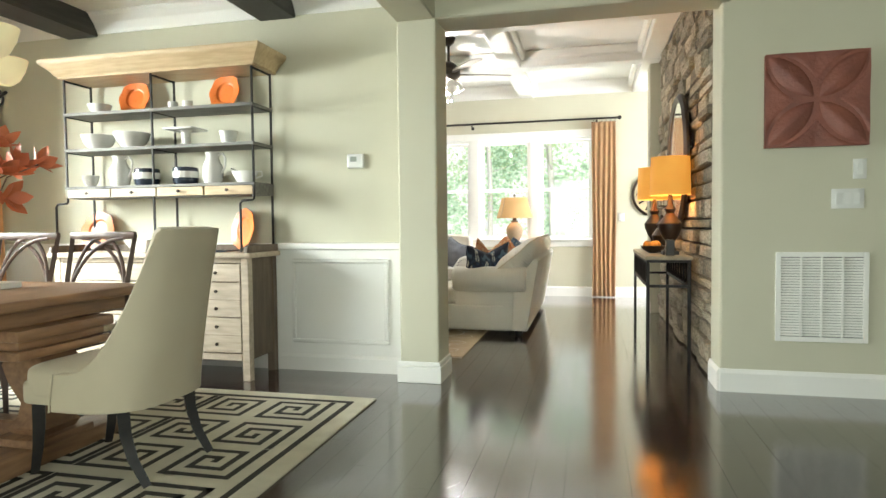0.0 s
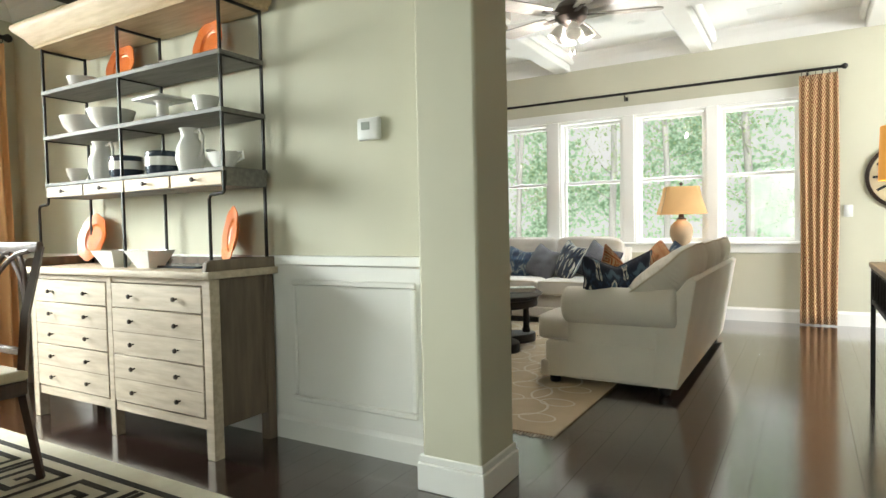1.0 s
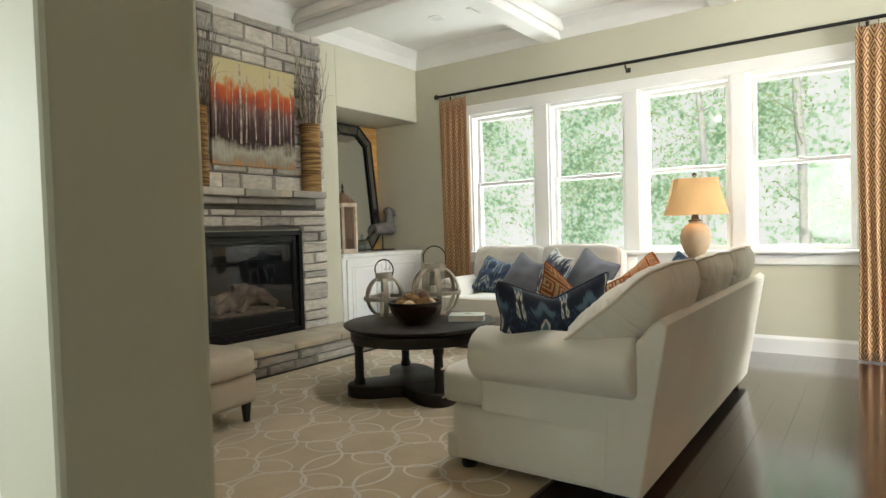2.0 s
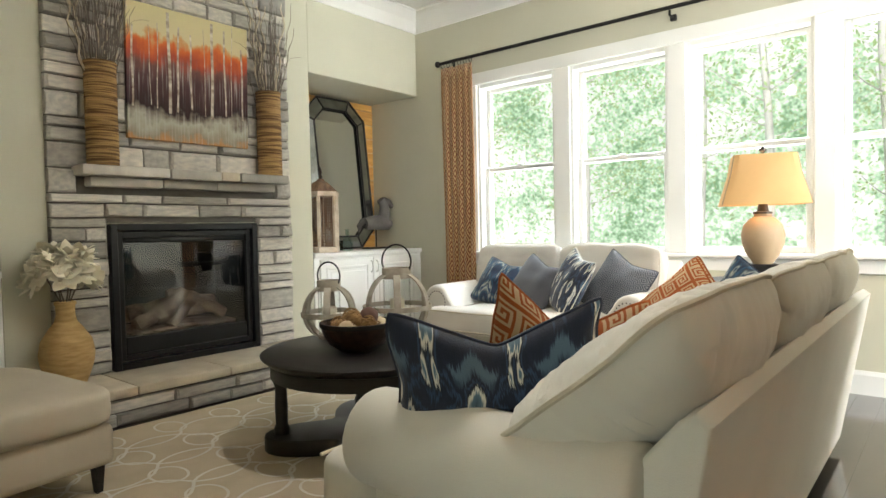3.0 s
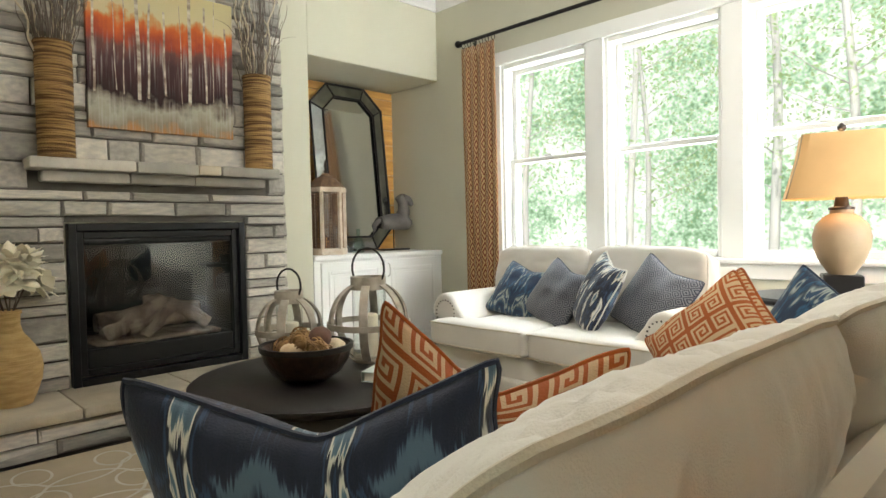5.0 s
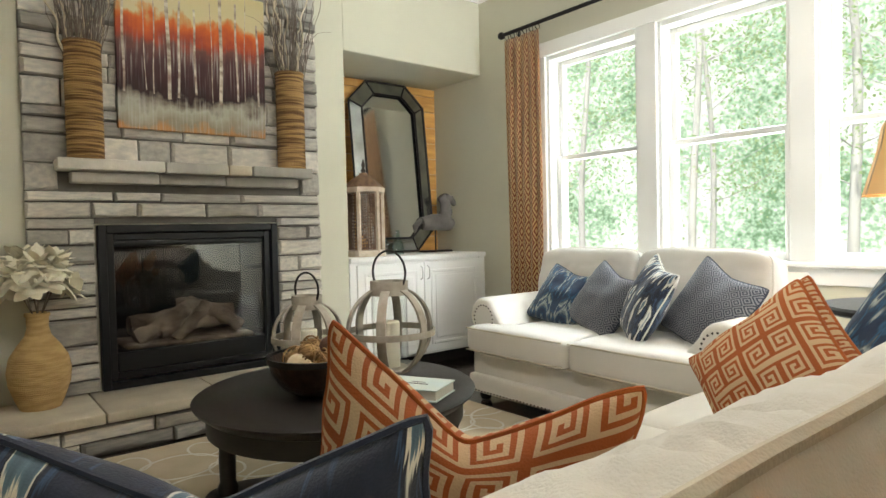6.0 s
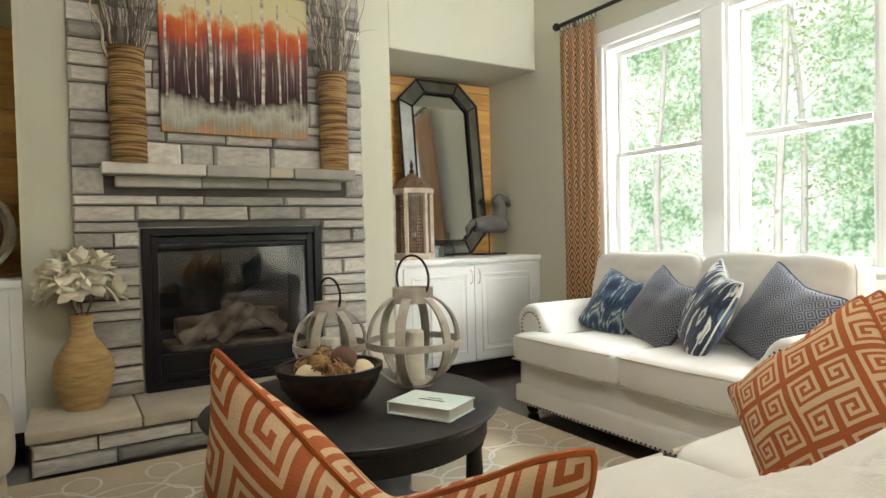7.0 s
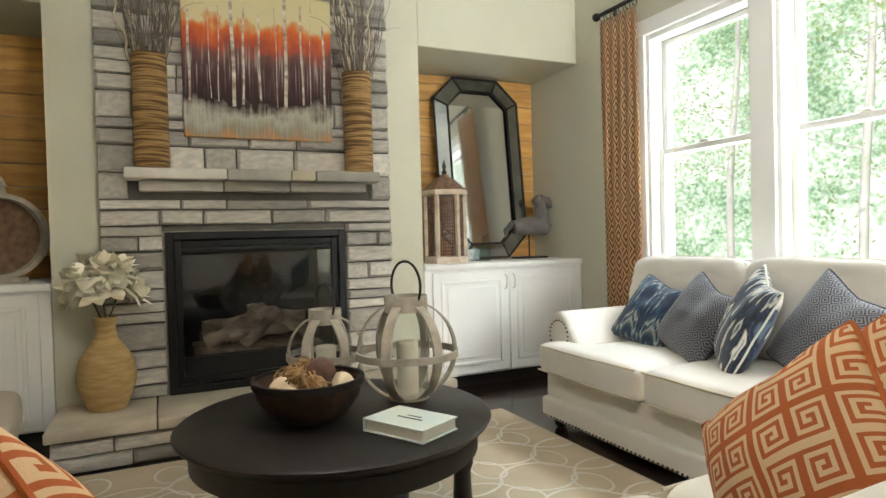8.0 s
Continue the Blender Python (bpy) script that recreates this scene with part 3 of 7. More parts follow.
IKAT_B = uv_material("blue_ikat", "ikat", (0.02, 0.05, 0.1), (0.5, 0.6, 0.6), scale=1.6, extra=((0.30, (0.01, 0.03, 0.07)), (0.43, (0.010, 0.022, 0.05)), (0.47, (0.025, 0.10, 0.18)), (0.51, (0.012, 0.02, 0.045)), (0.575, (0.26, 0.30, 0.28)), (0.60, (0.42, 0.42, 0.36)), (0.63, (0.02, 0.05, 0.10)), (0.72, (0.02, 0.06, 0.12))))
GREYWEAVE = uv_material("slate_weave", "diamond", (0.03, 0.034, 0.05), (0.18, 0.18, 0.19), scale=4.2)
CURT = uv_material("rust_lattice_cloth", "diamond", (0.18, 0.045, 0.016), (0.46, 0.31, 0.15), scale=0.75)
RUST = surf("rust_velvet", (0.36, 0.088, 0.011), (0.27, 0.06, 0.008), 4, 0.9, 0.25, 300)
KEYCREAM = surf("cream_key_cloth", (0.54, 0.37, 0.21), None, 4, 0.9, 0.25, 300)

KEY = ("#########.",
       "#.......#.",
       "#.#####.#.",
       "#.#...#.#.",
       "#.#.#.#.#.",
       "#.#.###.#.",
       "#.#.....#.",
       "#.#######.",
       "#.........",
       "##########")


def key_at(i, j):
    """The meander as a grid of cells, mirrored tile by tile."""
    a, b = i // 10, j // 10
    u, v = i % 10, j % 10
    if a % 2:
        u = 9 - u
    if b % 2:
        v = 9 - v
    return KEY[v][u] == "#"


def pillow(name, w, h, thick, mats, m, label, chop=0.06, keyed=False, n=60, seed=0, uvscale=1.0, group="scatter cushions"):
    n = 108 if keyed else n
    bm = bmesh.new()
    uv = bm.loops.layers.uv.new("UVMap")
    def shape(i, j, side):
        u, v = 2 * i / n - 1, 2 * j / n - 1
        t = ((1 - abs(u) ** 2.2) * (1 - abs(v) ** 2.2)) ** 0.5
        x = w / 2 * u * (1 - 0.07 * (1 - v * v) * u * u - 0.035 * (u * v) ** 10)
        z = h / 2 * v * (1 - 0.07 * (1 - u * u) * v * v - 0.035 * (u * v) ** 10)
        if v > -0.4:
            z -= chop * (1.12 - 1.15 * (u * u + 0.004) ** 0.5 / (1 + 0.12 * u * u)) * ((v + 0.4) / 1.4) ** 1.5
        y = side * thick / 2 * t * (1 - (0.35 if chop else 0.0) * math.exp(-(u / 0.3) ** 2) * max(v, 0))
        k = noise.noise((u * 2.1 + seed, v * 2.1, seed * 0.7)) * 0.012
        return Vector((x + k, y + side * k * t, z + h / 2))
    front = [[bm.verts.new(shape(i, j, -1)) for j in range(n + 1)] for i in range(n + 1)]
    back = [[front[i][j] if i in (0, n) or j in (0, n) else bm.verts.new(shape(i, j, 1)) for j in range(n + 1)] for i in range(n + 1)]
    for grid, flip in ((front, False), (back, True)):
        for i in range(n):
            for j in range(n):
                q = [(i, j), (i + 1, j), (i + 1, j + 1), (i, j + 1)]
                if flip:
                    q = q[::-1]
                f = bm.faces.new([grid[a][b] for a, b in q])
                for lp, (a, b) in zip(f.loops, q):
                    lp[uv].uv = ((a / n * w) * 4 * uvscale + (3.3 if flip else 0), (b / n * h) * 4 * uvscale)
                if keyed:
                    f.material_index = 0 if key_at(i // 2 + 3, j // 2 + 3) else 1
    ob = thing(name, m, label, "cushion", group)
    part("cover", bm, mats, ob)
    rim = [shape(i, 0, 1) for i in range(n)] + [shape(n, j, 1) for j in range(n)] + [shape(i, n, 1) for i in range(n, 0, -1)] + [shape(0, j, 1) for j in range(n, 0, -1)]
    part("piping", tube(rim[::2], 0.0045, 6, True), mats[0] if isinstance(mats, list) else mats, ob)
    return ob


# ---- couches ----
def couch(name, P, n, m, cloth, label, cushions, arm_z=0.60, back_z=0.74, thick=0.25, set_in=0.25, arm_in=0.12, loose=()):
    """Front towards -y, length along x, P: half the length between the outer arm panels."""
    ob = thing(name, m, label, "sofa")
    F, B = -0.47, 0.42
    part("base", box((-P + 0.01, F + 0.05, 0.05), (P - 0.01, B - 0.03, 0.29), 0.025, 3), cloth, ob)
    part("front_rail", box((-P + 0.005, F + 0.02, 0.05), (P - 0.005, F + 0.09, 0.16), 0.02, 3), cloth, ob)
    nails = bmesh.new()
    for i in range(int(2 * P / 0.026)):
        bmesh.ops.create_icosphere(nails, subdivisions=1, radius=0.006, matrix=Matrix.Translation((-P + 0.02 + i * 0.026, F + 0.018, 0.066)))
    part("nailhead_trim", nails, BRONZE, ob, "row of dark brass nailheads")
    for sx in (-1, 1):
        for y in (F + 0.1, B - 0.1):
            part("foot", lathe([(0.028, 0), (0.036, 0.02), (0.036, 0.055)], 14, Matrix.Translation((sx * (P - 0.07), y, 0))), BLACKWOOD, ob, "dark turned wooden foot")
        # rolled arm: panel with a roll on top
        out = []
        r = 0.115
        cx, cz = P - 0.03, arm_z - r
        out += [(P - 0.205, 0.05), (P - 0.022, 0.05), (P - 0.014, cz - r + 0.004)]
        for k in range(17):
            a = radians(-80 + k * 15)
            out.append((cx + r * math.cos(a) * 1.0, cz + r * math.sin(a)))
        out += [(P - 0.205, cz - 0.04)]
        arm = prism([(sx * u, v) for u, v in out], F + arm_in, B - 0.02, "y", 0.028)
        bmesh.ops.recalc_face_normals(arm, faces=arm.faces)
        a_ob = part("arm", arm, cloth, ob)
        arc = bmesh.new()
        for k in range(16):
            a = radians(-60 + k * 17)
            bmesh.ops.create_icosphere(arc, subdivisions=1, radius=0.006, matrix=Matrix.Translation((sx * (cx - 0.01 + (r - 0.035) * math.cos(a)), F + arm_in - 0.002, cz - 0.01 + (r - 0.035) * math.sin(a))))
        part("nailhead_arc", arc, BRONZE, a_ob)
    # raked back
    back = prism([(B - 0.16, 0.05), (B - 0.02, 0.05), (B + 0.09, back_z - 0.02), (B + 0.065, back_z), (B + 0.035, back_z - 0.02), (B - 0.13, back_z - 0.22)], -P + 0.006, P - 0.006, "x", 0.012)
    bmesh.ops.recalc_face_normals(back, faces=back.faces)
    part("back_frame", back, cloth, ob)
    step = 2 * P / n
    for i in range(n):
        bm = bmesh.new()
        x0, x1 = -P + i * step, -P + (i + 1) * step
        c = (x0 + x1) / 2
        fr = soft_box(step - 0.01, 0.24, 0.165, 7, 0.03, 12, seed=i)
        bmesh.ops.transform(fr, matrix=Matrix.Translation((c, F + 0.11, 0.285)), verts=fr.verts)
        xa, xb = max(x0, -P + 0.21), min(x1, P - 0.21)
        inn = soft_box(xb - xa - 0.01, 0.62, 0.165, 7, 0.03, 12, seed=i + 5)
        bmesh.ops.transform(inn, matrix=Matrix.Translation(((xa + xb) / 2, F + 0.32, 0.287)), verts=inn.verts)
        me = bpy.data.meshes.new("tmp")
        inn.to_mesh(me)
        fr.from_mesh(me)
        bpy.data.meshes.remove(me)
        inn.free()
        sc = part("seat_cushion", fr, cloth, ob)
        for z in (0.305, 0.432):
            part("piping", tube([(x0 + 0.02, F - 0.002, z), (c, F - 0.013, z), (x1 - 0.02, F - 0.002, z)], 0.005, 6), PIPING, sc)
    for i, (c, w, tilt, top) in enumerate(cushions):
        h = (top - 0.42) / math.cos(radians(tilt)) if tilt > -30 else top
        shp = (w + 0.02, thick, h, 8.0, 0.03, 0.0, i + 11, 0.008, 0.008)
        bc = soft_box(w + 0.02, thick, h, 8.0, 0.03, 34, seed=i + 11, wob=0.008, crease=0.008)
        mm = Matrix.Translation((c, B - set_in, 0.43 if tilt > -30 else 0.475)) @ pose(0, 0, 0, tilt, 0, 0)
        bmesh.ops.transform(bc, matrix=mm, verts=bc.verts)
        b_ob = part("back_cushion", bc, cloth, ob)
        ring = [(-1 + k / 12, 1) for k in range(24)] + [(1, 1 - k / 12) for k in range(24)] + [(1 - k / 12, -1) for k in range(24)] + [(-1, -1 + k / 12) for k in range(24)]
        for side in (-0.62, 0.62):
            part("piping", tube([mm @ soft_point((u, side, v), *shp) for u, v in ring], 0.0055, 6, True), cloth, b_ob)
    # loose knife-edge cushions leaning on the back, one seam all round
    for i, (c, w, tilt) in enumerate(loose):
        loose_cushion(ob, Matrix.Translation((c, 0.475 - 0.55 * math.sin(radians(tilt)), 0.895 - 0.55 * math.cos(radians(tilt)))) @ pose(0, 0, 0, -tilt, 0, 0), w, 0.55, cloth, i)
    return ob


def loose_cushion(parent, m, w, h, cloth, seed):
    """A fat cushion on its lower edge: slim in front, full behind, creased along its seam."""
    n = 56
    bm = bmesh.new()
    def at_uv(i, j, side):
        u, v = 2 * i / n - 1, 2 * j / n - 1
        t = ((1 - abs(u) ** 4.0) * (1 - abs(v) ** 2.6)) ** 0.5
        x = w / 2 * u * (1 - 0.10 * abs(v) ** 4)
        z = h / 2 * v * (1 - 0.11 * abs(u) ** 5)
        y = (0.17 if side > 0 else -0.06) * t
        rim = (1 - t) ** 1.5 * t
        pk = abs(noise.noise((u * 9 + seed * 3.1, v * 2.5, side + seed))) * (1 if abs(v) > abs(u) else 0.4)
        pk += abs(noise.noise((u * 2.5, v * 9 + seed * 1.7, side - seed))) * (1 if abs(u) > abs(v) else 0.4)
        y -= side * 0.16 * rim * pk
        soft = noise.noise((u * 1.7 + seed, v * 1.7, side * 2.0 + seed)) * 0.012 * t
        wave = noise.noise((u * 2.2 + seed, v * 2.2 - seed, 0.3)) * 0.010
        return m @ Vector((x, y + side * soft + wave, z + h / 2 + noise.noise((u * 3, seed, v)) * 0.006))
    front = [[bm.verts.new(at_uv(i, j, -1)) for j in range(n + 1)] for i in range(n + 1)]
    back = [[front[i][j] if i in (0, n) or j in (0, n) else bm.verts.new(at_uv(i, j, 1)) for j in range(n + 1)] for i in range(n + 1)]
    for grid, flip in ((front, False), (back, True)):
        for i in range(n):
            for j in range(n):
                q = [grid[i][j], grid[i + 1][j], grid[i + 1][j + 1], grid[i][j + 1]]
                bm.faces.new(q[::-1] if flip else q)
    c = part("back_cushion", bm, cloth, parent)
    rim = [at_uv(i, 0, 1) for i in range(n)] + [at_uv(n, j, 1) for j in range(n)] + [at_uv(i, n, 1) for i in range(n, 0, -1)] + [at_uv(0, j, 1) for j in range(n, 0, -1)]
    part("piping", tube(rim, 0.0065, 6, True), PIPING, c)


sofa = couch("sofa", 1.13, 3, pose(-0.56, 6.85, 0.004, 0, 0, -90), CREAM, "cream linen sofa with rolled arms and loose cushions", (), 0.64, 0.715, arm_in=0.19, loose=[(0.805, 0.72, 50), (0.095, 0.72, 49), (-0.605, 0.72, 50)])
loveseat = couch("loveseat", 0.77, 2, pose(-1.965, 8.50, 0.008), LOVE, "ivory linen loveseat with rolled arms and nailheads", [(-0.36, 0.70, -14, 0.85), (0.36, 0.70, -14, 0.85)], 0.60, 0.76)

# cushions on the couches
def lean(x, y, z, yaw, tilt, roll=0):
    return Matrix.Translation((x, y, z)) @ pose(0, 0, 0, 0, 0, yaw) @ pose(0, 0, 0, tilt, 0, 0) @ pose(0, 0, 0, 0, roll, 0)


pillow("ikat_cushion", 0.47, 0.44, 0.17, IKAT, lean(-0.57, 5.90, 0.44, 42, 14, -3), "navy and cream ikat cushion leaning on the sofa", 0.088, seed=3)
pillow("key_cushion", 0.41, 0.44, 0.17, [RUST, KEYCREAM], lean(-0.625, 6.165, 0.45, 42, 8, 12), "rust and cream greek key cushion with a chopped top", 0.12, keyed=True, seed=7)
pillow("key_cushion", 0.325, 0.325, 0.15, [RUST, KEYCREAM], lean(-0.66, 7.01, 0.575, -12, -20, 48), "rust and cream greek key cushion standing on its corner", 0.0, keyed=True, seed=9)
pillow("key_cushion", 0.33, 0.33, 0.13, [RUST, KEYCREAM], lean(-0.70, 7.18, 0.565, -14, -20, 46), "rust and cream greek key cushion behind another", 0.0, keyed=True, seed=12)
pillow("ikat_cushion", 0.36, 0.36, 0.14, IKAT_B, lean(-0.55, 7.58, 0.50, -18, -20, 25), "blue ikat cushion in the corner of the sofa", 0.02, seed=15)
for (x, y, z, yaw, tilt, roll), mt, lab, sz in (
    ((-2.40, 8.40, 0.45, 8, -34, 14), IKAT_B, "blue ikat cushion on the loveseat", 0.39),
    ((-2.13, 8.38, 0.45, -8, -30, 20), GREYWEAVE, "slate woven cushion on the loveseat", 0.40),
    ((-1.84, 8.36, 0.45, -38, -26, 14), IKAT, "navy ikat cushion on the loveseat", 0.44),
    ((-1.52, 8.38, 0.45, -12, -26, 22), GREYWEAVE, "slate woven cushion on the loveseat", 0.42)):
    pillow("cushion", sz, sz, 0.15, mt, lean(x, y, z, yaw, tilt, roll), lab, 0.03, seed=x, uvscale=1.0)


# ---- rugs ----
def fringe(bm, x0, x1, y, s, rg):
    k = int((x1 - x0) / 0.018)
    for i in range(k):
        x = x0 + (i + 0.5) * (x1 - x0) / k
        ln, dx = rg.uniform(0.02, 0.045), rg.uniform(-0.008, 0.008)
        put_box(bm, (x - 0.004, min(y, y + s * ln), 0.001), (x + 0.004, max(y, y + s * ln), 0.006))


RUGB = surf("beige_wool", (0.52, 0.43, 0.30), (0.45, 0.37, 0.25), 5, 0.95, 0.5, 260)
RUGL = surf("ivory_wool", (0.70, 0.66, 0.57), None, 5, 0.95, 0.5, 260)
rug = thing("area_rug", pose(-1.83, 6.4, 0), "beige wool rug with ivory trellis and fringe", "rug")
RX, RY = 1.27, 1.62
part("field", box((-RX, -RY, 0.0015), (RX, RY, 0.011), 0.003), RUGB, rug)
tre = bmesh.new()
def ribbon(bm, pts, w, z):
    prev = None
    for i, p in enumerate(pts):
        d = (Vector(pts[min(i + 1, len(pts) - 1)]) - Vector(pts[max(i - 1, 0)])).normalized()
        nn = Vector((-d.y, d.x)) * w / 2
        a, b = bm.verts.new((p[0] + nn.x, p[1] + nn.y, z)), bm.verts.new((p[0] - nn.x, p[1] - nn.y, z))
        if prev:
            bm.faces.new((prev[0], prev[1], b, a))
        prev = (a, b)
for i in range(-4, 5):
    for s in (-1, 1):
        pts = []
        for k in range(97):
            y = -RY + 0.02 + k * (2 * RY - 0.04) / 96
            c = math.cos(2 * math.pi * y / 0.62)
            x = i * 0.31 + s * (0.1 * math.copysign(abs(c) ** 0.6, c) + 0.045)
            if abs(x) < RX - 0.02:
                pts.append((x, y))
        if len(pts) > 60:
            ribbon(tre, pts, 0.014, 0.0125)
for i in range(-9, 10):
    yy = i * 0.155
    if abs(yy) < RY - 0.1 and i % 2:
        for j in range(-4, 4):
            pts = [(j * 0.31 + 0.155 + 0.1 * math.cos(a), yy + 0.07 * math.sin(a)) for a in [2 * math.pi * k / 24 for k in range(25)]]
            ribbon(tre, pts, 0.011, 0.0129)
part("trellis", tre, RUGL, rug, "ivory trellis lines")
fr = bmesh.new()
fringe(fr, -RX, RX, -RY, -1, rnd(3))
part("fringe", fr, RUGL, rug)

# ---- coffee table ----
ct = thing("coffee_table", pose(-1.915, 6.73, 0.012), "round black wooden coffee table with lower shelf", "coffee table")
part("tabletop", lathe([(0.0, 0.405), (0.44, 0.405), (0.46, 0.41), (0.475, 0.425), (0.49, 0.435), (0.495, 0.445), (0.485, 0.452), (0.0, 0.453)], 64, close=False), BLACKWOOD, ct)
part("apron", lathe([(0.43, 0.34), (0.45, 0.345), (0.45, 0.405), (0.43, 0.405)], 64), BLACKWOOD, ct)
for k in range(4):
    a = radians(45 + 90 * k + 8)
    part("post", lathe([(0.036, 0.075), (0.036, 0.10), (0.028, 0.12), (0.030, 0.2), (0.026, 0.29), (0.034, 0.31), (0.034, 0.345)], 16, Matrix.Translation((0.405 * math.cos(a), 0.405 * math.sin(a), 0))), BLACKWOOD, ct)
out = []
for k in range(72):
    a = 2 * math.pi * k / 72
    r = 0.36 + 0.125 * math.cos(4 * (a - radians(53)))
    out.append((r * math.cos(a), r * math.sin(a)))
part("lower_shelf", prism(out, 0.0, 0.075, "z", 0.008), BLACKWOOD, ct)
TT = 0.466


THINGLASS = glass("thin_clear_glass", (0.96, 0.98, 0.97), 0.02, 0.03)


def lantern(x, y, R, label, ring):
    ob = thing("lantern", pose(x, y, TT, 0, 0, 15), label, "lantern", "slatted lanterns")
    part("base", lathe([(R * 0.42, 0), (R * 0.42, 0.012), (R * 0.38, 0.02)], 24), DRIFT, ob)
    H = 2 * R * 0.90
    for k in range(6):
        a = math.pi * k / 3
        bm = bmesh.new()
        N = 20
        prev = None
        for i in range(N + 1):
            f = radians(-66 + 132 * i / N)
            rr, zz = R * math.cos(f), H / 2 + R * math.sin(f) + 0.01
            ra = rr - 0.010
            row = []
            for q, w in ((rr, -0.017), (rr, 0.017), (ra, 0.017), (ra, -0.017)):
                row.append(bm.verts.new((q * math.cos(a) - w * math.sin(a), q * math.sin(a) + w * math.cos(a), zz)))
            if prev:
                for j in range(4):
                    bm.faces.new((prev[j], prev[(j + 1) % 4], row[(j + 1) % 4], row[j]))
            prev = row
        part("rib", bm, DRIFT, ob)
    part("hoop", lathe([(R - 0.003, H / 2 - 0.012), (R + 0.004, H / 2 - 0.012), (R + 0.004, H / 2 + 0.012), (R - 0.003, H / 2 + 0.012), (R - 0.003, H / 2 - 0.012)], 40, close=False), DRIFT, ob)
    part("collar", lathe([(R * 0.43, H - 0.01), (R * 0.43, H + 0.045), (R * 0.40, H + 0.045), (R * 0.40, H - 0.01), (R * 0.43, H - 0.01)], 32, close=False), DRIFT, ob)
    g = part("glass_cylinder", lathe([(R * 0.40, 0.02), (R * 0.40, H * 0.98)], 28, close=False), THINGLASS, ob, "clear glass cylinder")
    g.visible_shadow = False
    part("candle", lathe([(0.0, 0.02), (0.037, 0.02), (0.038, H * 0.62), (0.034, H * 0.635), (0.0, H * 0.62)], 20, close=False), CANDLE, ob, "ivory pillar candle")
    pts = [(ring * math.cos(t), 0, H + 0.015 + ring * (0.75 + math.sin(t))) for t in [radians(-40 + 260 * i / 24) for i in range(25)]]
    part("handle", tube(pts, 0.0045, 8), IRON, ob, "black iron ring handle")
    return ob


lantern(-2.25, 6.78, 0.142, "small slatted wooden globe lantern with candle", 0.07)
lantern(-1.975, 7.0, 0.174, "large slatted wooden globe lantern with candle", 0.085)
bowl = thing("bowl", pose(-1.87, 6.63, TT), "dark bronze bowl filled with decorative balls", "bowl")
part("shell", lathe([(0.05, 0.0), (0.075, 0.006), (0.125, 0.035), (0.155, 0.08), (0.168, 0.128), (0.160, 0.13), (0.145, 0.085), (0.11, 0.04), (0.0, 0.02)], 40, close=False), surf("hammered_bronze", (0.035, 0.022, 0.017), (0.09, 0.05, 0.035), 18, 0.32, 0.35, 50, metal=0.6), bowl)
part("rim", lathe([(0.160, 0.118), (0.171, 0.118), (0.172, 0.138), (0.160, 0.138), (0.160, 0.118)], 40, close=False), IRON, bowl)
BALL = [surf("vine_ball", (0.42, 0.26, 0.11), (0.20, 0.11, 0.05), 24, 0.9, 0.8, 60), surf("shell_ball", (0.70, 0.58, 0.40), (0.55, 0.42, 0.26), 14, 0.7, 0.4, 60), surf("dark_ball", (0.12, 0.06, 0.04), None, 14, 0.7, 0.4, 60)]
rg = rnd(5)
for i, (x, y, z, r) in enumerate(((-0.07, -0.05, 0.115, 0.045), (0.02, -0.08, 0.11, 0.042), (0.08, 0.0, 0.12, 0.05), (-0.02, 0.05, 0.125, 0.047), (-0.09, 0.04, 0.11, 0.04), (0.05, 0.09, 0.11, 0.042), (0.0, -0.01, 0.08, 0.05), (0.09, -0.07, 0.095, 0.035), (-0.04, 0.0, 0.155, 0.04), (0.045, 0.03, 0.16, 0.043), (0.03, -0.045, 0.15, 0.036))):
    bm = bmesh.new()
    if i % 2 == 0:
        bmesh.ops.create_icosphere(bm, subdivisions=2, radius=r * 0.8, matrix=Matrix.Translation((x, y, z)))
        for k in range(7):
            q = Euler((rg.uniform(0, 3), rg.uniform(0, 3), 0)).to_matrix()
            put_tube(bm, [Vector((x, y, z)) + q @ Vector((r * math.cos(t), r * math.sin(t), 0)) for t in [2 * math.pi * s / 16 for s in range(16)]], 0.003, 5, True)
    else:
        bmesh.ops.create_icosphere(bm, subdivisions=3, radius=r, matrix=Matrix.Translation((x, y, z)))
        for v in bm.verts:
            d = v.co - Vector((x, y, z))
            v.co += d.normalized() * 0.003 * math.sin(40 * math.atan2(d.y, d.x))
    part("ball", bm, BALL[0 if i % 2 == 0 else 1 if i % 3 else 2], bowl)
book = thing("book", pose(-1.63, 6.87, TT, 0, 0, 28), "closed book in a pale aqua cover", "book")
part("page_block", box((-0.105, -0.075, 0.004), (0.108, 0.075, 0.034), 0.002), surf("paper", (0.78, 0.75, 0.66), None, 30, 0.9, 0.2, 200, stretch=(1, 1, 60)), book)
COVER = surf("aqua_cover", (0.58, 0.70, 0.68), (0.66, 0.70, 0.62), 9, 0.5, 0.05, 80)
part("cover", boxes(((-0.11, -0.08, 0), (0.112, 0.08, 0.004)), ((-0.11, -0.08, 0.034), (0.112, 0.08, 0.038)), ((-0.114, -0.08, 0), (-0.11, 0.08, 0.038)), bevel=0.001), COVER, book)
part("title_bars", boxes(((-0.04, -0.012, 0.0381), (0.05, -0.004, 0.0386)), ((-0.02, 0.01, 0.0381), (0.03, 0.016, 0.0386))), IRON, book)

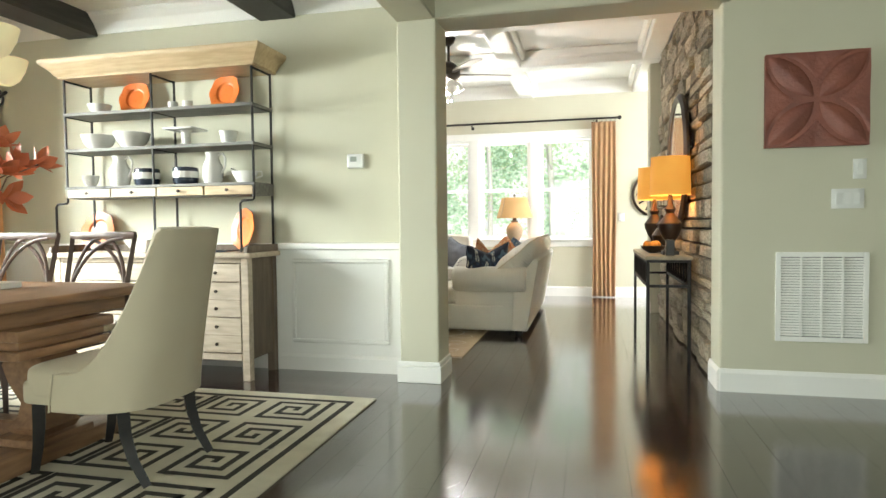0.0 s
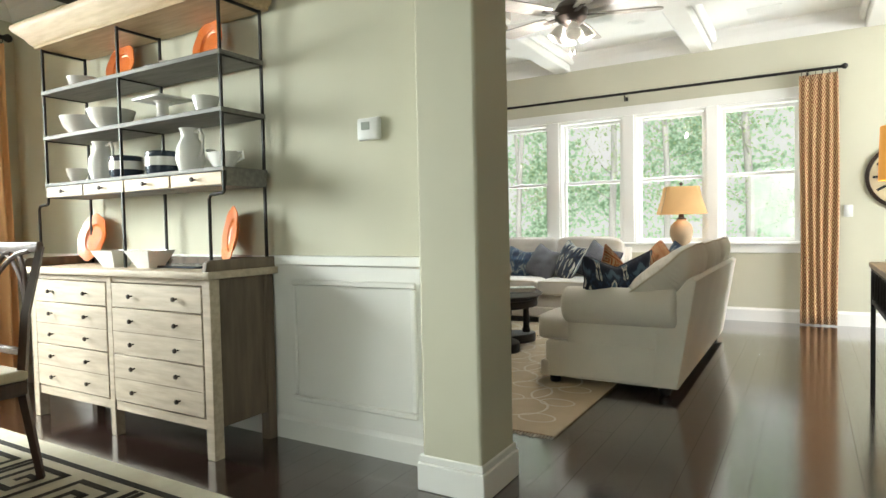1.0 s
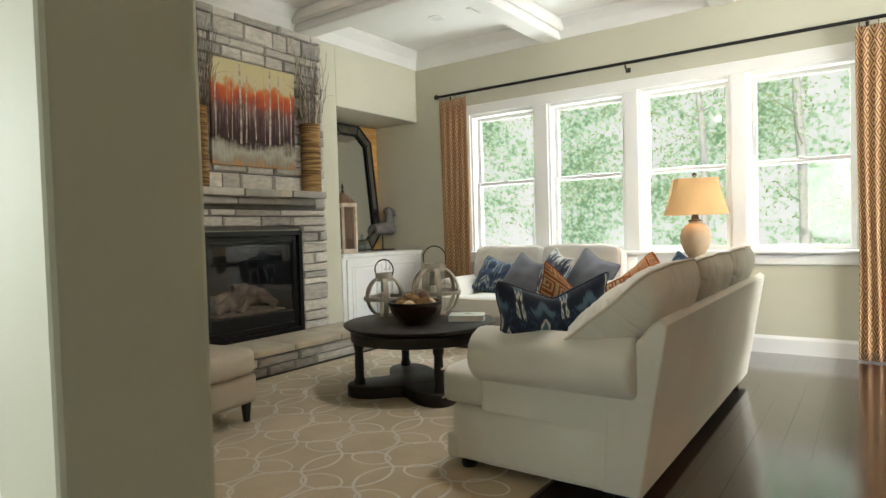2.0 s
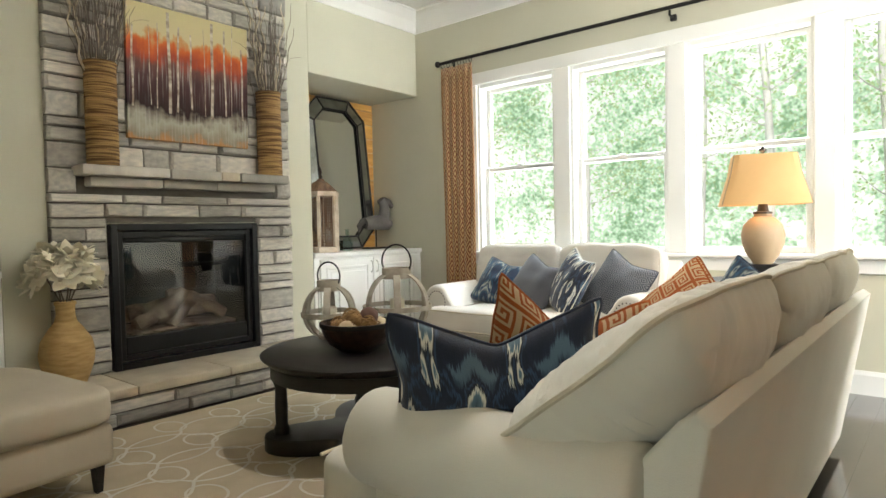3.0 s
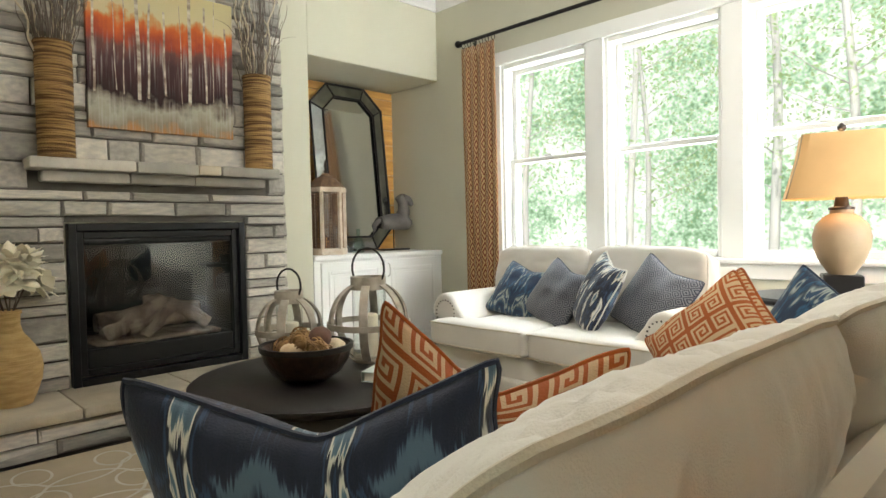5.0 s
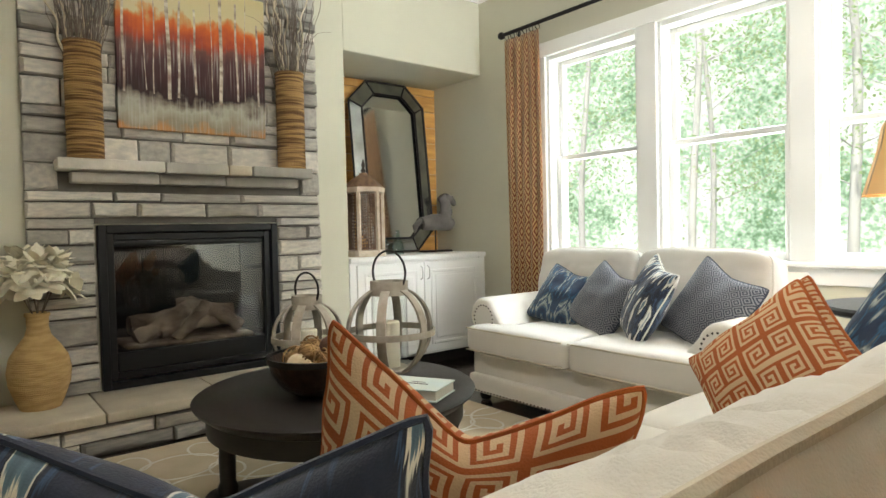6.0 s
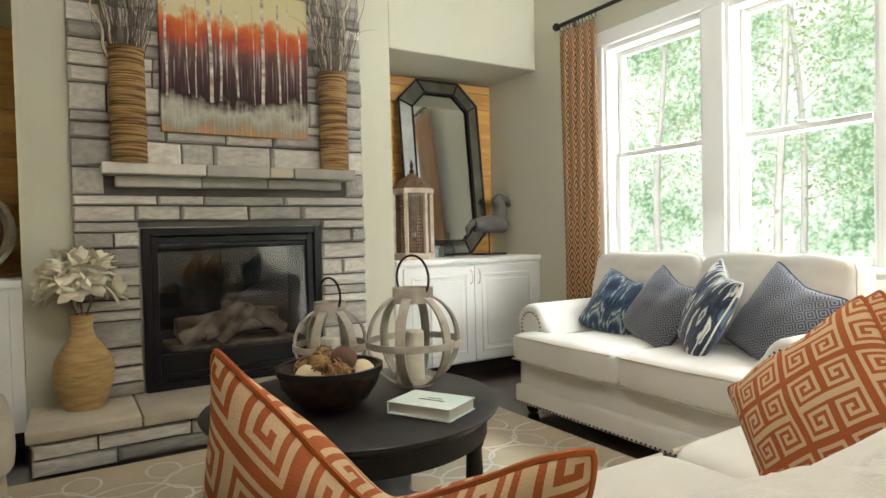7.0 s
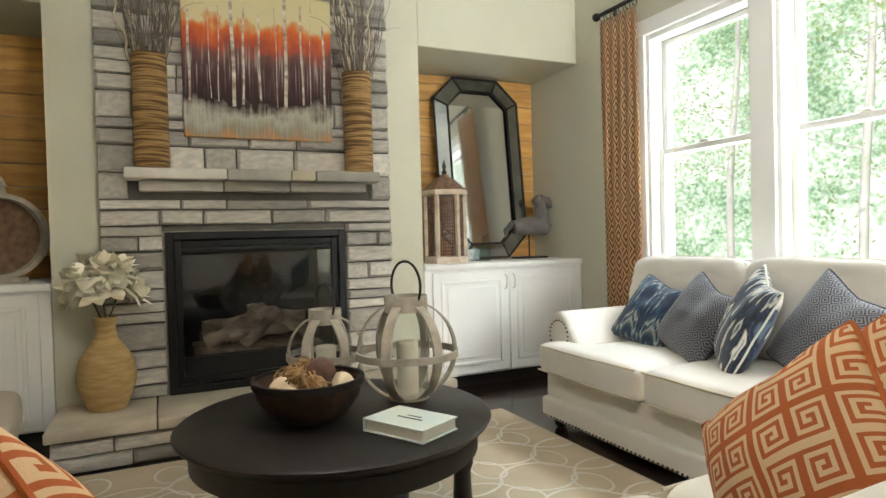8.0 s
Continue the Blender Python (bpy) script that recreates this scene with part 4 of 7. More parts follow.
# ---- ottoman ----
ot = thing("ottoman", pose(-2.70, 5.32, 0.0, 0, 0, 6), "tan upholstered ottoman with dark tapered legs", "ottoman")
o = soft_box(0.92, 0.78, 0.15, 8, 0.04, 14, seed=4)
bmesh.ops.transform(o, matrix=Matrix.Translation((0, 0, 0.275)), verts=o.verts)
TANLINEN = surf("tan_linen", (0.46, 0.40, 0.31), (0.41, 0.355, 0.27), 3, 0.9, 0.22, 420)
part("cushion", o, TANLINEN, ot)
part("body", box((-0.44, -0.37, 0.12), (0.44, 0.37, 0.285), 0.03, 3), TANLINEN, ot)
for sx in (-1, 1):
    for sy in (-1, 1):
        part("leg", lathe([(0.016, 0), (0.028, 0.12), (0.028, 0.14)], 4, Matrix.Translation((sx * 0.39, sy * 0.32, 0)) @ pose(0, 0, 0, 0, 0, 45)), BLACKWOOD, ot)

# ---- corner table and lamp ----
st = thing("side_table", pose(-0.66, 8.52, 0), "round dark side table in the corner by the windows", "side table")
part("tabletop", lathe([(0, 0.655), (0.29, 0.655), (0.31, 0.665), (0.31, 0.68), (0.30, 0.69), (0, 0.69)], 48, close=False), BLACKWOOD, st)
part("stem", lathe([(0.06, 0.05), (0.035, 0.15), (0.05, 0.35), (0.03, 0.5), (0.07, 0.655)], 20), BLACKWOOD, st)
part("foot", lathe([(0.20, 0), (0.21, 0.02), (0.18, 0.04), (0.06, 0.06)], 32), BLACKWOOD, st)


def lathe_sq(profile, m=None, cut=0.0):
    bm = bmesh.new()
    rings = []
    for r, z in profile:
        rings.append([bm.verts.new((r * sx, r * sy * 0.8, z)) for sx, sy in ((-1, -1 + cut), (-1 + cut, -1), (1 - cut, -1), (1, -1 + cut), (1, 1 - cut), (1 - cut, 1), (-1 + cut, 1), (-1, 1 - cut))])
    for a, b in zip(rings, rings[1:]):
        for i in range(8):
            bm.faces.new((a[i], a[(i + 1) % 8], b[(i + 1) % 8], b[i]))
    return bm


SHADE = glow("linen_shade", (1.0, 0.56, 0.20), 0.23, (0.60, 0.37, 0.16))
TAN = surf("tan_ceramic", (0.46, 0.33, 0.20), (0.38, 0.27, 0.16), 4, 0.55, 0.1, 60)
lp = thing("table_lamp", pose(-0.60, 8.53, 0.69, 0, 0, 20), "tan ceramic table lamp with lit linen shade", "lamp")
part("plinth", box((-0.075, -0.075, 0), (0.075, 0.075, 0.095), 0.006), BLACKWOOD, lp)
part("body", lathe([(0.05, 0.095), (0.055, 0.105), (0.085, 0.15), (0.108, 0.21), (0.112, 0.26), (0.10, 0.31), (0.07, 0.345), (0.045, 0.36), (0.045, 0.375)], 32), TAN, lp)
part("neck", lathe([(0.05, 0.375), (0.05, 0.385), (0.03, 0.39), (0.022, 0.44)], 24), BRONZE, lp)
shade = part("shade", lathe_sq([(0.22, 0.425), (0.20, 0.50), (0.172, 0.60), (0.155, 0.70)], cut=0.18), SHADE, lp)
part("finial", lathe([(0.004, 0.69), (0.004, 0.71), (0.018, 0.725), (0.018, 0.735), (0.004, 0.75)], 12), BRONZE, lp)
for sx in (-1, 1):
    part("seam", tube([(sx * 0.22 * 0.99, -0.16 * 0.9, 0.425), (sx * 0.172 * 0.99, -0.125 * 0.9, 0.60), (sx * 0.155 * 0.99, -0.112 * 0.9, 0.70)], 0.004, 6), TAN, shade)
d = bpy.data.lights.new("table_lamp_bulb", "POINT")
d.energy, d.color, d.shadow_soft_size = 5, (1.0, 0.72, 0.42), 0.05
new("table_lamp_bulb", d).location = (-0.60, 8.53, 1.22)


# ---- curtains ----
def curtain(name, x0, x1, y, z0, z1, mat, label, along="x", folds=6, amp=0.024):
    bm = bmesh.new()
    uv = bm.loops.layers.uv.new("UVMap")
    N, M = folds * 14, 24
    rg = rnd(int(abs(x0) * 100))
    ph = [rg.uniform(-0.5, 0.5) for _ in range(folds + 1)]
    grid = []
    for i in range(N + 1):
        col = []
        f = i / N
        k = f * folds
        w = ph[int(k) % folds] * (1 - (k % 1)) + ph[(int(k) + 1) % folds] * (k % 1)
        for j in range(M + 1):
            g = j / M
            a = amp * (0.55 + 0.6 * (1 - g)) * math.sin(2 * math.pi * k + w * (1.2 - g))
            u = x0 + (x1 - x0) * f + 0.008 * math.sin(5 * g + k)
            z = z0 + (z1 - z0) * g
            if j > M - 2:
                a *= 0.7
            col.append(bm.verts.new((u, y + a, z) if along == "x" else (y + a, u, z)))
        grid.append(col)
    wide = (x1 - x0) * 2.4
    for i in range(N):
        for j in range(M):
            f = bm.faces.new((grid[i][j], grid[i + 1][j], grid[i + 1][j + 1], grid[i][j + 1]))
            for lp, (a, b) in zip(f.loops, ((i, j), (i + 1, j), (i + 1, j + 1), (i, j + 1))):
                lp[uv].uv = (a / N * wide * 8, (z0 + (z1 - z0) * b / M) * 8)
    ob = thing(name, Matrix(), label, "curtain")
    c = part("cloth", bm, mat, ob)
    sol = c.modifiers.new("thick", "SOLIDIFY")
    sol.thickness = 0.003
    for i in range(folds + 1):
        u = x0 + (x1 - x0) * (i + 0.25) / (folds + 0.5)
        p = (u, y, z1 + 0.02)
        q = [(p[0] + 0.0, p[1] + 0.021 * math.cos(t), p[2] + 0.021 * math.sin(t)) if along == "x" else (p[1] + 0.021 * math.cos(t), p[0], p[2] + 0.021 * math.sin(t)) for t in [2 * math.pi * s / 14 for s in range(14)]]
        part("ring", tube(q, 0.003, 6, True), IRON, ob)
    return ob


def rod(name, a, b, label, brackets, to_wall):
    ob = thing(name, Matrix(), label, "curtain rod")
    part("pole", tube([a, b], 0.014, 14), IRON, ob)
    d = (Vector(b) - Vector(a)).normalized()
    for p, s in ((a, -1), (b, 1)):
        bm = bmesh.new()
        bmesh.ops.create_uvsphere(bm, u_segments=16, v_segments=10, radius=0.028, matrix=Matrix.Translation(Vector(p) + d * s * 0.02))
        part("finial", bm, IRON, ob)
    for f in brackets:
        p = Vector(a).lerp(Vector(b), f)
        bm = bmesh.new()
        put_tube(bm, [p + Vector((0, 0, -0.018)), p + Vector((0, 0, -0.05)), p + Vector(to_wall) + Vector((0, 0, -0.05))], 0.008, 8)
        put_box(bm, [c - 0.02 for c in p + Vector(to_wall) * 0.94 + Vector((0, 0, -0.05))], [c + 0.02 for c in p + Vector(to_wall) * 0.94 + Vector((0, 0, -0.05))], 0.003)
        part("bracket", bm, IRON, ob)
    return ob


rod("curtain_rod", (-3.29, 8.945, 2.475), (0.775, 8.945, 2.475), "long black iron curtain rod over the windows", (0.04, 0.5, 0.93), (0, 0.085, 0))
curtain("curtain", -3.27, -2.93, 8.945, 0.012, 2.43, CURT, "rust and cream lattice curtain hanging to the floor", folds=5, amp=0.011)
curtain("curtain", 0.43, 0.75, 8.945, 0.012, 2.43, CURT, "rust and cream lattice curtain hanging to the floor", folds=5, amp=0.011)

# ---- fireplace ----
def course_plan(u0, u1, z0, z1, rg, hs, ls, holes=()):
    """Rows of stones: (u, v, w, h) rectangles that leave out the holes."""
    out, z = [], z0
    while z < z1 - 0.03:
        h = min(rg.choice(hs), z1 - z)
        spans = [(u0, u1)]
        for a, b, c, d in holes:
            if z + h > c + 0.01 and z < d - 0.01:
                spans = [q for s, e in spans for q in ((s, min(e, a)), (max(s, b), e)) if q[1] - q[0] > 0.03]
        for s, e in spans:
            u = s
            while u < e - 0.005:
                w = rg.uniform(*ls) * (0.8 if h > 0.09 else 1.1)
                if e - (u + w) < ls[0] * 0.6:
                    w = e - u
                w = min(w, e - u)
                out.append((u, z, w, h))
                u += w
        z += h
    return out


def rough_block(seed):
    """A unit stone, x depth (front at +0.5), y length, z height, with a worn front."""
    rg = rnd(seed)
    bm = bmesh.new()
    back = [bm.verts.new((-0.5, y, z)) for y, z in ((-0.5, -0.5), (0.5, -0.5), (0.5, 0.5), (-0.5, 0.5))]
    j = lambda s: rg.uniform(-s, s)
    rim = [bm.verts.new((0.28 + j(0.1), y * (0.985 + j(0.015)), z * (0.95 + j(0.05)))) for y, z in ((-0.5, -0.5), (0.0, -0.5), (0.5, -0.5), (0.5, 0.5), (0.05, 0.5), (-0.5, 0.5))]
    face = [bm.verts.new((0.5 + j(0.12), y + j(0.015), z + j(0.06))) for y, z in ((-0.46, -0.38), (0.0, -0.4), (0.46, -0.38), (0.46, 0.38), (0.05, 0.4), (-0.46, 0.38))]
    mid = bm.verts.new((0.55 + j(0.1), j(0.2), j(0.15)))
    for i in range(6):
        k = (i + 1) % 6
        bm.faces.new((rim[i], rim[k], face[k], face[i]))
        bm.faces.new((face[i], face[k], mid))
    bm.faces.new((back[0], back[1], rim[2], rim[1], rim[0]))
    bm.faces.new((back[1], back[2], rim[3], rim[2]))
    bm.faces.new((back[2], back[3], rim[5], rim[4], rim[3]))
    bm.faces.new((back[3], back[0], rim[0], rim[5]))
    me = bpy.data.meshes.new("stone")
    bmesh.ops.recalc_face_normals(bm, faces=bm.faces)
    bm.to_mesh(me)
    bm.free()
    return me


def lay_stones(parent, plan, x_front, depth, mat, seed, toward=1, axis="x", joint=0.007, proud=0.012):
    rg = rnd(seed)
    bank = []
    for k in range(9):
        me = rough_block(seed * 20 + k)
        me.materials.append(mat)
        bank.append(me)
    for u, v, w, h in plan:
        ob = new("stone", rg.choice(bank))
        dx = rg.uniform(-proud, proud)
        d = depth + dx
        if axis == "x":
            loc = (x_front - toward * depth / 2 + toward * dx / 2, u + w / 2, v + h / 2)
            ob.matrix_basis = Matrix.Translation(loc) @ pose(0, 0, 0, 0, 0, 0 if toward > 0 else 180) @ Matrix.Diagonal((d, w - joint, h - joint, 1))
        ob.parent = parent


fp = thing("fireplace", Matrix(), "grey stacked stone fireplace with raised hearth and gas insert", "fireplace")
for lo, hi in (((XF, 5.945, 0.0), (XF + 0.015, 6.24, 2.83)), ((XF, 7.26, 0.0), (XF + 0.015, 7.545, 2.83)), ((XF, 6.24, 1.095), (XF + 0.015, 7.26, 2.83))):
    part("mortar_bed", box(lo, hi), MORTAR, fp)
HX, HY0, HY1, HZ = -3.14, 5.73, 7.76, 0.205
fire_holes = [(6.245, 7.252, 0.0, 1.092), (6.09, 7.42, 1.30, 1.418)]
plan = course_plan(5.94, 7.55, HZ, 2.83, rnd(21), (0.055, 0.07, 0.085, 0.10, 0.145), (0.16, 0.42), fire_holes)
lay_stones(fp, plan, XF + 0.05, 0.05, STONE, 3)
# hearth: slabs over a low stone front
part("hearth_core", box((XF, HY0 + 0.03, 0.0), (HX - 0.045, HY1 - 0.03, HZ - 0.055)), MORTAR, fp)
hp = course_plan(HY0 + 0.02, HY1 - 0.02, 0.004, HZ - 0.05, rnd(31), (0.07, 0.075), (0.2, 0.42))
lay_stones(fp, hp, HX - 0.015, 0.05, STONE, 5, joint=0.006)
y = HY0
for w in (0.46, 0.55, 0.50, 0.52):
    part("hearth_slab", box((XF - 0.0, y + 0.003, HZ - 0.05), (HX, y + w - 0.003, HZ), 0.008, 2), SLAB, fp)
    y += w
# mantel shelf in two courses of slabs
y = 6.07
for i, w in enumerate((0.50, 0.34, 0.14, 0.385)):
    part("mantel_slab", box((XF + 0.005, y + 0.002, 1.365 - 0.004 * (i % 2)), (-3.465 + 0.008 * (i % 2), y + w - 0.002, 1.422), 0.009, 2), STONE if i != 2 else SLAB, fp)
    y += w
y = 6.135
for i, w in enumerate((0.42, 0.36, 0.455)):
    part("mantel_slab", box((XF + 0.005, y + 0.002, 1.305), (-3.535 + 0.006 * (i % 2), y + w - 0.002, 1.362), 0.009, 2), STONE, fp)
    y += w

ins = thing("fireplace_insert", pose(XF, 6.748, HZ), "black gas fireplace insert with ceramic logs behind glass", "fireplace insert")
def ring_frame(bm, y0, y1, z0, z1, t, x0, x1, bev=0.003):
    for lo, hi in (((x0, y0, z0), (x1, y0 + t, z1)), ((x0, y1 - t, z0), (x1, y1, z1)), ((x0, y0 + t, z1 - t), (x1, y1 - t, z1)), ((x0, y0 + t, z0), (x1, y1 - t, z0 + t))):
        put_box(bm, lo, hi, bev)
for lo, hi in (((0.0, -0.495, 0.002), (0.058, -0.455, 0.882)), ((0.0, 0.455, 0.002), (0.058, 0.495, 0.882)), ((0.0, -0.455, 0.842), (0.058, 0.455, 0.882)), ((0.0, -0.455, 0.002), (0.058, 0.455, 0.042))):
    part("surround_bar", box(lo, hi, 0.003), BLACKMETAL, ins)
bm = bmesh.new()
ring_frame(bm, -0.452, 0.452, 0.05, 0.836, 0.035, -0.01, 0.03)
part("inner_frame", bm, BLACKMETAL, ins)
part("hood", box((-0.01, -0.415, 0.765), (0.022, 0.415, 0.80), 0.01, 2), BLACKMETAL, ins)
part("lower_panel", box((-0.01, -0.415, 0.085), (0.02, 0.415, 0.19), 0.006), BLACKMETAL, ins)
bm = boxes(((-0.46, -0.46, 0.02), (-0.44, 0.46, 0.86)), ((-0.44, -0.46, 0.02), (0.0, -0.44, 0.86)), ((-0.44, 0.44, 0.02), (0.0, 0.46, 0.86)), ((-0.44, -0.44, 0.84), (0.0, 0.44, 0.86)), ((-0.44, -0.44, 0.17), (0.0, 0.44, 0.19)))
part("firebox", bm, surf("soot_brick", (0.03, 0.028, 0.027), (0.014, 0.0135, 0.013), 9, 0.95, 0.06, 50), ins)
p = part("glass", box((0.004, -0.42, 0.19), (0.008, 0.42, 0.77)), DARKGLASS, ins)
p.visible_shadow = False
LOG = surf("ceramic_log", (0.56, 0.44, 0.32), (0.18, 0.13, 0.095), 9, 0.9, 0.8, 40)
for pts, r in ((((-0.10, -0.30, 0.24), (-0.13, -0.12, 0.30), (-0.16, 0.05, 0.42)), 0.045), (((-0.12, -0.18, 0.27), (-0.16, 0.05, 0.32), (-0.20, 0.26, 0.30)), 0.05), (((-0.2, -0.05, 0.40), (-0.16, 0.10, 0.42), (-0.10, 0.30, 0.25)), 0.042), (((-0.25, -0.3, 0.3), (-0.28, 0.0, 0.33), (-0.25, 0.3, 0.33)), 0.055), (((-0.06, -0.10, 0.22), (-0.07, 0.02, 0.31), (-0.12, 0.1, 0.40)), 0.032)):
    V = [Vector(q) for q in pts]
    path = [V[0].lerp(V[1], t).lerp(V[1].lerp(V[2], t), t) for t in [k / 9 for k in range(10)]]
    bm = tube(path, [r * (1 + 0.12 * math.sin(k * 2.1)) for k in range(10)], 12)
    for v in bm.verts:
        v.co += noise.noise_vector(v.co * 18) * 0.012
    part("log", bm, LOG, ins, "scorched ceramic log")
part("ember_bed", box((-0.40, -0.36, 0.19), (-0.03, 0.36, 0.215), 0.008), LOG, ins)

# painting over the mantel
def painting_material():
    m = bpy.data.materials.new("autumn_paint")
    m.use_nodes = True
    n, l = m.node_tree.nodes, m.node_tree.links
    b = n["Principled BSDF"]
    b.inputs["Roughness"].default_value = 0.6
    b.inputs["Specular IOR Level"].default_value = 0.25
    tc, sep = n.new("ShaderNodeTexCoord"), n.new("ShaderNodeSeparateXYZ")
    l.new(tc.outputs["Object"], sep.inputs[0])
    nz, ns = n.new("ShaderNodeTexNoise"), n.new("ShaderNodeTexNoise")
    nz.inputs["Scale"].default_value, nz.inputs["Detail"].default_value = 9, 4
    mp = n.new("ShaderNodeMapping")
    mp.inputs["Scale"].default_value = (1, 26, 1.2)
    l.new(tc.outputs["Object"], nz.inputs["Vector"])
    l.new(tc.outputs["Object"], mp.inputs["Vector"])
    l.new(mp.outputs[0], ns.inputs["Vector"])
    ns.inputs["Scale"].default_value, ns.inputs["Detail"].default_value = 1.6, 4
    def ma(k, x, y):
        q = n.new("ShaderNodeMath")
        q.operation = k
        for i, v in enumerate((x, y)):
            if isinstance(v, (int, float)):
                q.inputs[i].default_value = v
            else:
                l.new(v, q.inputs[i])
        return q.outputs[0]
    h = ma("DIVIDE", sep.outputs[2], 0.82)
    h = ma("ADD", h, ma("MULTIPLY", ma("SUBTRACT", nz.outputs["Fac"], 0.5), 0.30))
    h = ma("ADD", h, ma("MULTIPLY", ma("SUBTRACT", ns.outputs["Fac"], 0.5), 0.10))
    r = n.new("ShaderNodeValToRGB")
    e = r.color_ramp.elements
    e[0].position, e[0].color = 0.0, (0.45, 0.22, 0.08, 1)
    e[1].position, e[1].color = 1.0, (0.60, 0.52, 0.28, 1)
    for p, c in ((0.05, (0.28, 0.24, 0.17)), (0.15, (0.40, 0.38, 0.30)), (0.21, (0.17, 0.14, 0.11)), (0.25, (0.025, 0.009, 0.010)), (0.34, (0.05, 0.016, 0.017)), (0.48, (0.08, 0.035, 0.036)), (0.57, (0.16, 0.06, 0.05)), (0.62, (0.34, 0.055, 0.025)), (0.73, (0.62, 0.13, 0.025)), (0.77, (0.58, 0.30, 0.12)), (0.80, (0.60, 0.52, 0.31))):
        k = e.new(p)
        k.color = (*c, 1)
    l.new(h, r.inputs[0])
    # pale far stems and drips: fine upright streaks in the lower two thirds
    fs, mf, mask, mix = n.new("ShaderNodeTexNoise"), n.new("ShaderNodeMapping"), n.new("ShaderNodeValToRGB"), n.new("ShaderNodeMixRGB")
    mf.inputs["Scale"].default_value = (1, 60, 2.2)
    l.new(tc.outputs["Object"], mf.inputs["Vector"])
    l.new(mf.outputs[0], fs.inputs["Vector"])
    fs.inputs["Scale"].default_value, fs.inputs["Detail"].default_value = 1.5, 3
    me = mask.color_ramp.elements
    me[0].position, me[0].color = 0.0, (0.35, 0.35, 0.35, 1)
    me[1].position, me[1].color = 0.66, (0, 0, 0, 1)
    for p, c in ((0.20, 0.3), (0.25, 0.0), (0.34, 0.12), (0.50, 0.5)):
        me.new(p).color = (c, c, c, 1)
    l.new(ma("DIVIDE", sep.outputs[2], 0.82), mask.inputs[0])
    st = n.new("ShaderNodeMapRange")
    st.inputs["From Min"].default_value, st.inputs["From Max"].default_value = 0.52, 0.64
    l.new(fs.outputs["Fac"], st.inputs["Value"])
    l.new(ma("MULTIPLY", st.outputs[0], mask.outputs[0]), mix.inputs[0])
    l.new(r.outputs[0], mix.inputs[1])
    mix.inputs[2].default_value = (0.52, 0.50, 0.46, 1)
    l.new(mix.outputs[0], b.inputs["Base Color"])
    return m


pa = thing("painting", pose(-3.60, 6.365, 1.605, 0, 2.0, 0), "glossy canvas painting of autumn birch trees on the mantel", "painting")
part("canvas", box((0, 0, 0), (0.028, 0.815, 0.82), 0.004), painting_material(), pa)
rg = rnd(8)
BIRCH = surf("birch_paint", (0.66, 0.60, 0.48), (0.22, 0.15, 0.11), 14, 0.4, 0.1, 60, stretch=(1, 1, 2))
for i in (0, 2, 3, 5, 6, 8, 10, 11, 13, 14, 16):
    tk = bmesh.new()
    yy = 0.04 + 0.74 * (i + rg.uniform(-0.25, 0.25)) / 16
    w = 0.0095 if i in (5, 11) else rg.choice((0.002, 0.003, 0.0045, 0.006))
    top, prev = rg.uniform(0.66, 0.80) if w < 0.009 else 0.817, None
    for k in range(9):
        z = 0.195 + 0.02 * math.sin(i) + (top - 0.195) * k / 8
        dy = yy + 0.0025 * math.sin(k * 0.9 + i) + 0.012 * (k / 8 - 0.5) * math.sin(i * 2.3)
        row = (tk.verts.new((0.0295, dy - w, z)), tk.verts.new((0.0295, dy + w, z)))
        if prev:
            tk.faces.new((prev[0], prev[1], row[1], row[0]))
        prev = row
    part("birch_trunk", tk, BIRCH, pa)


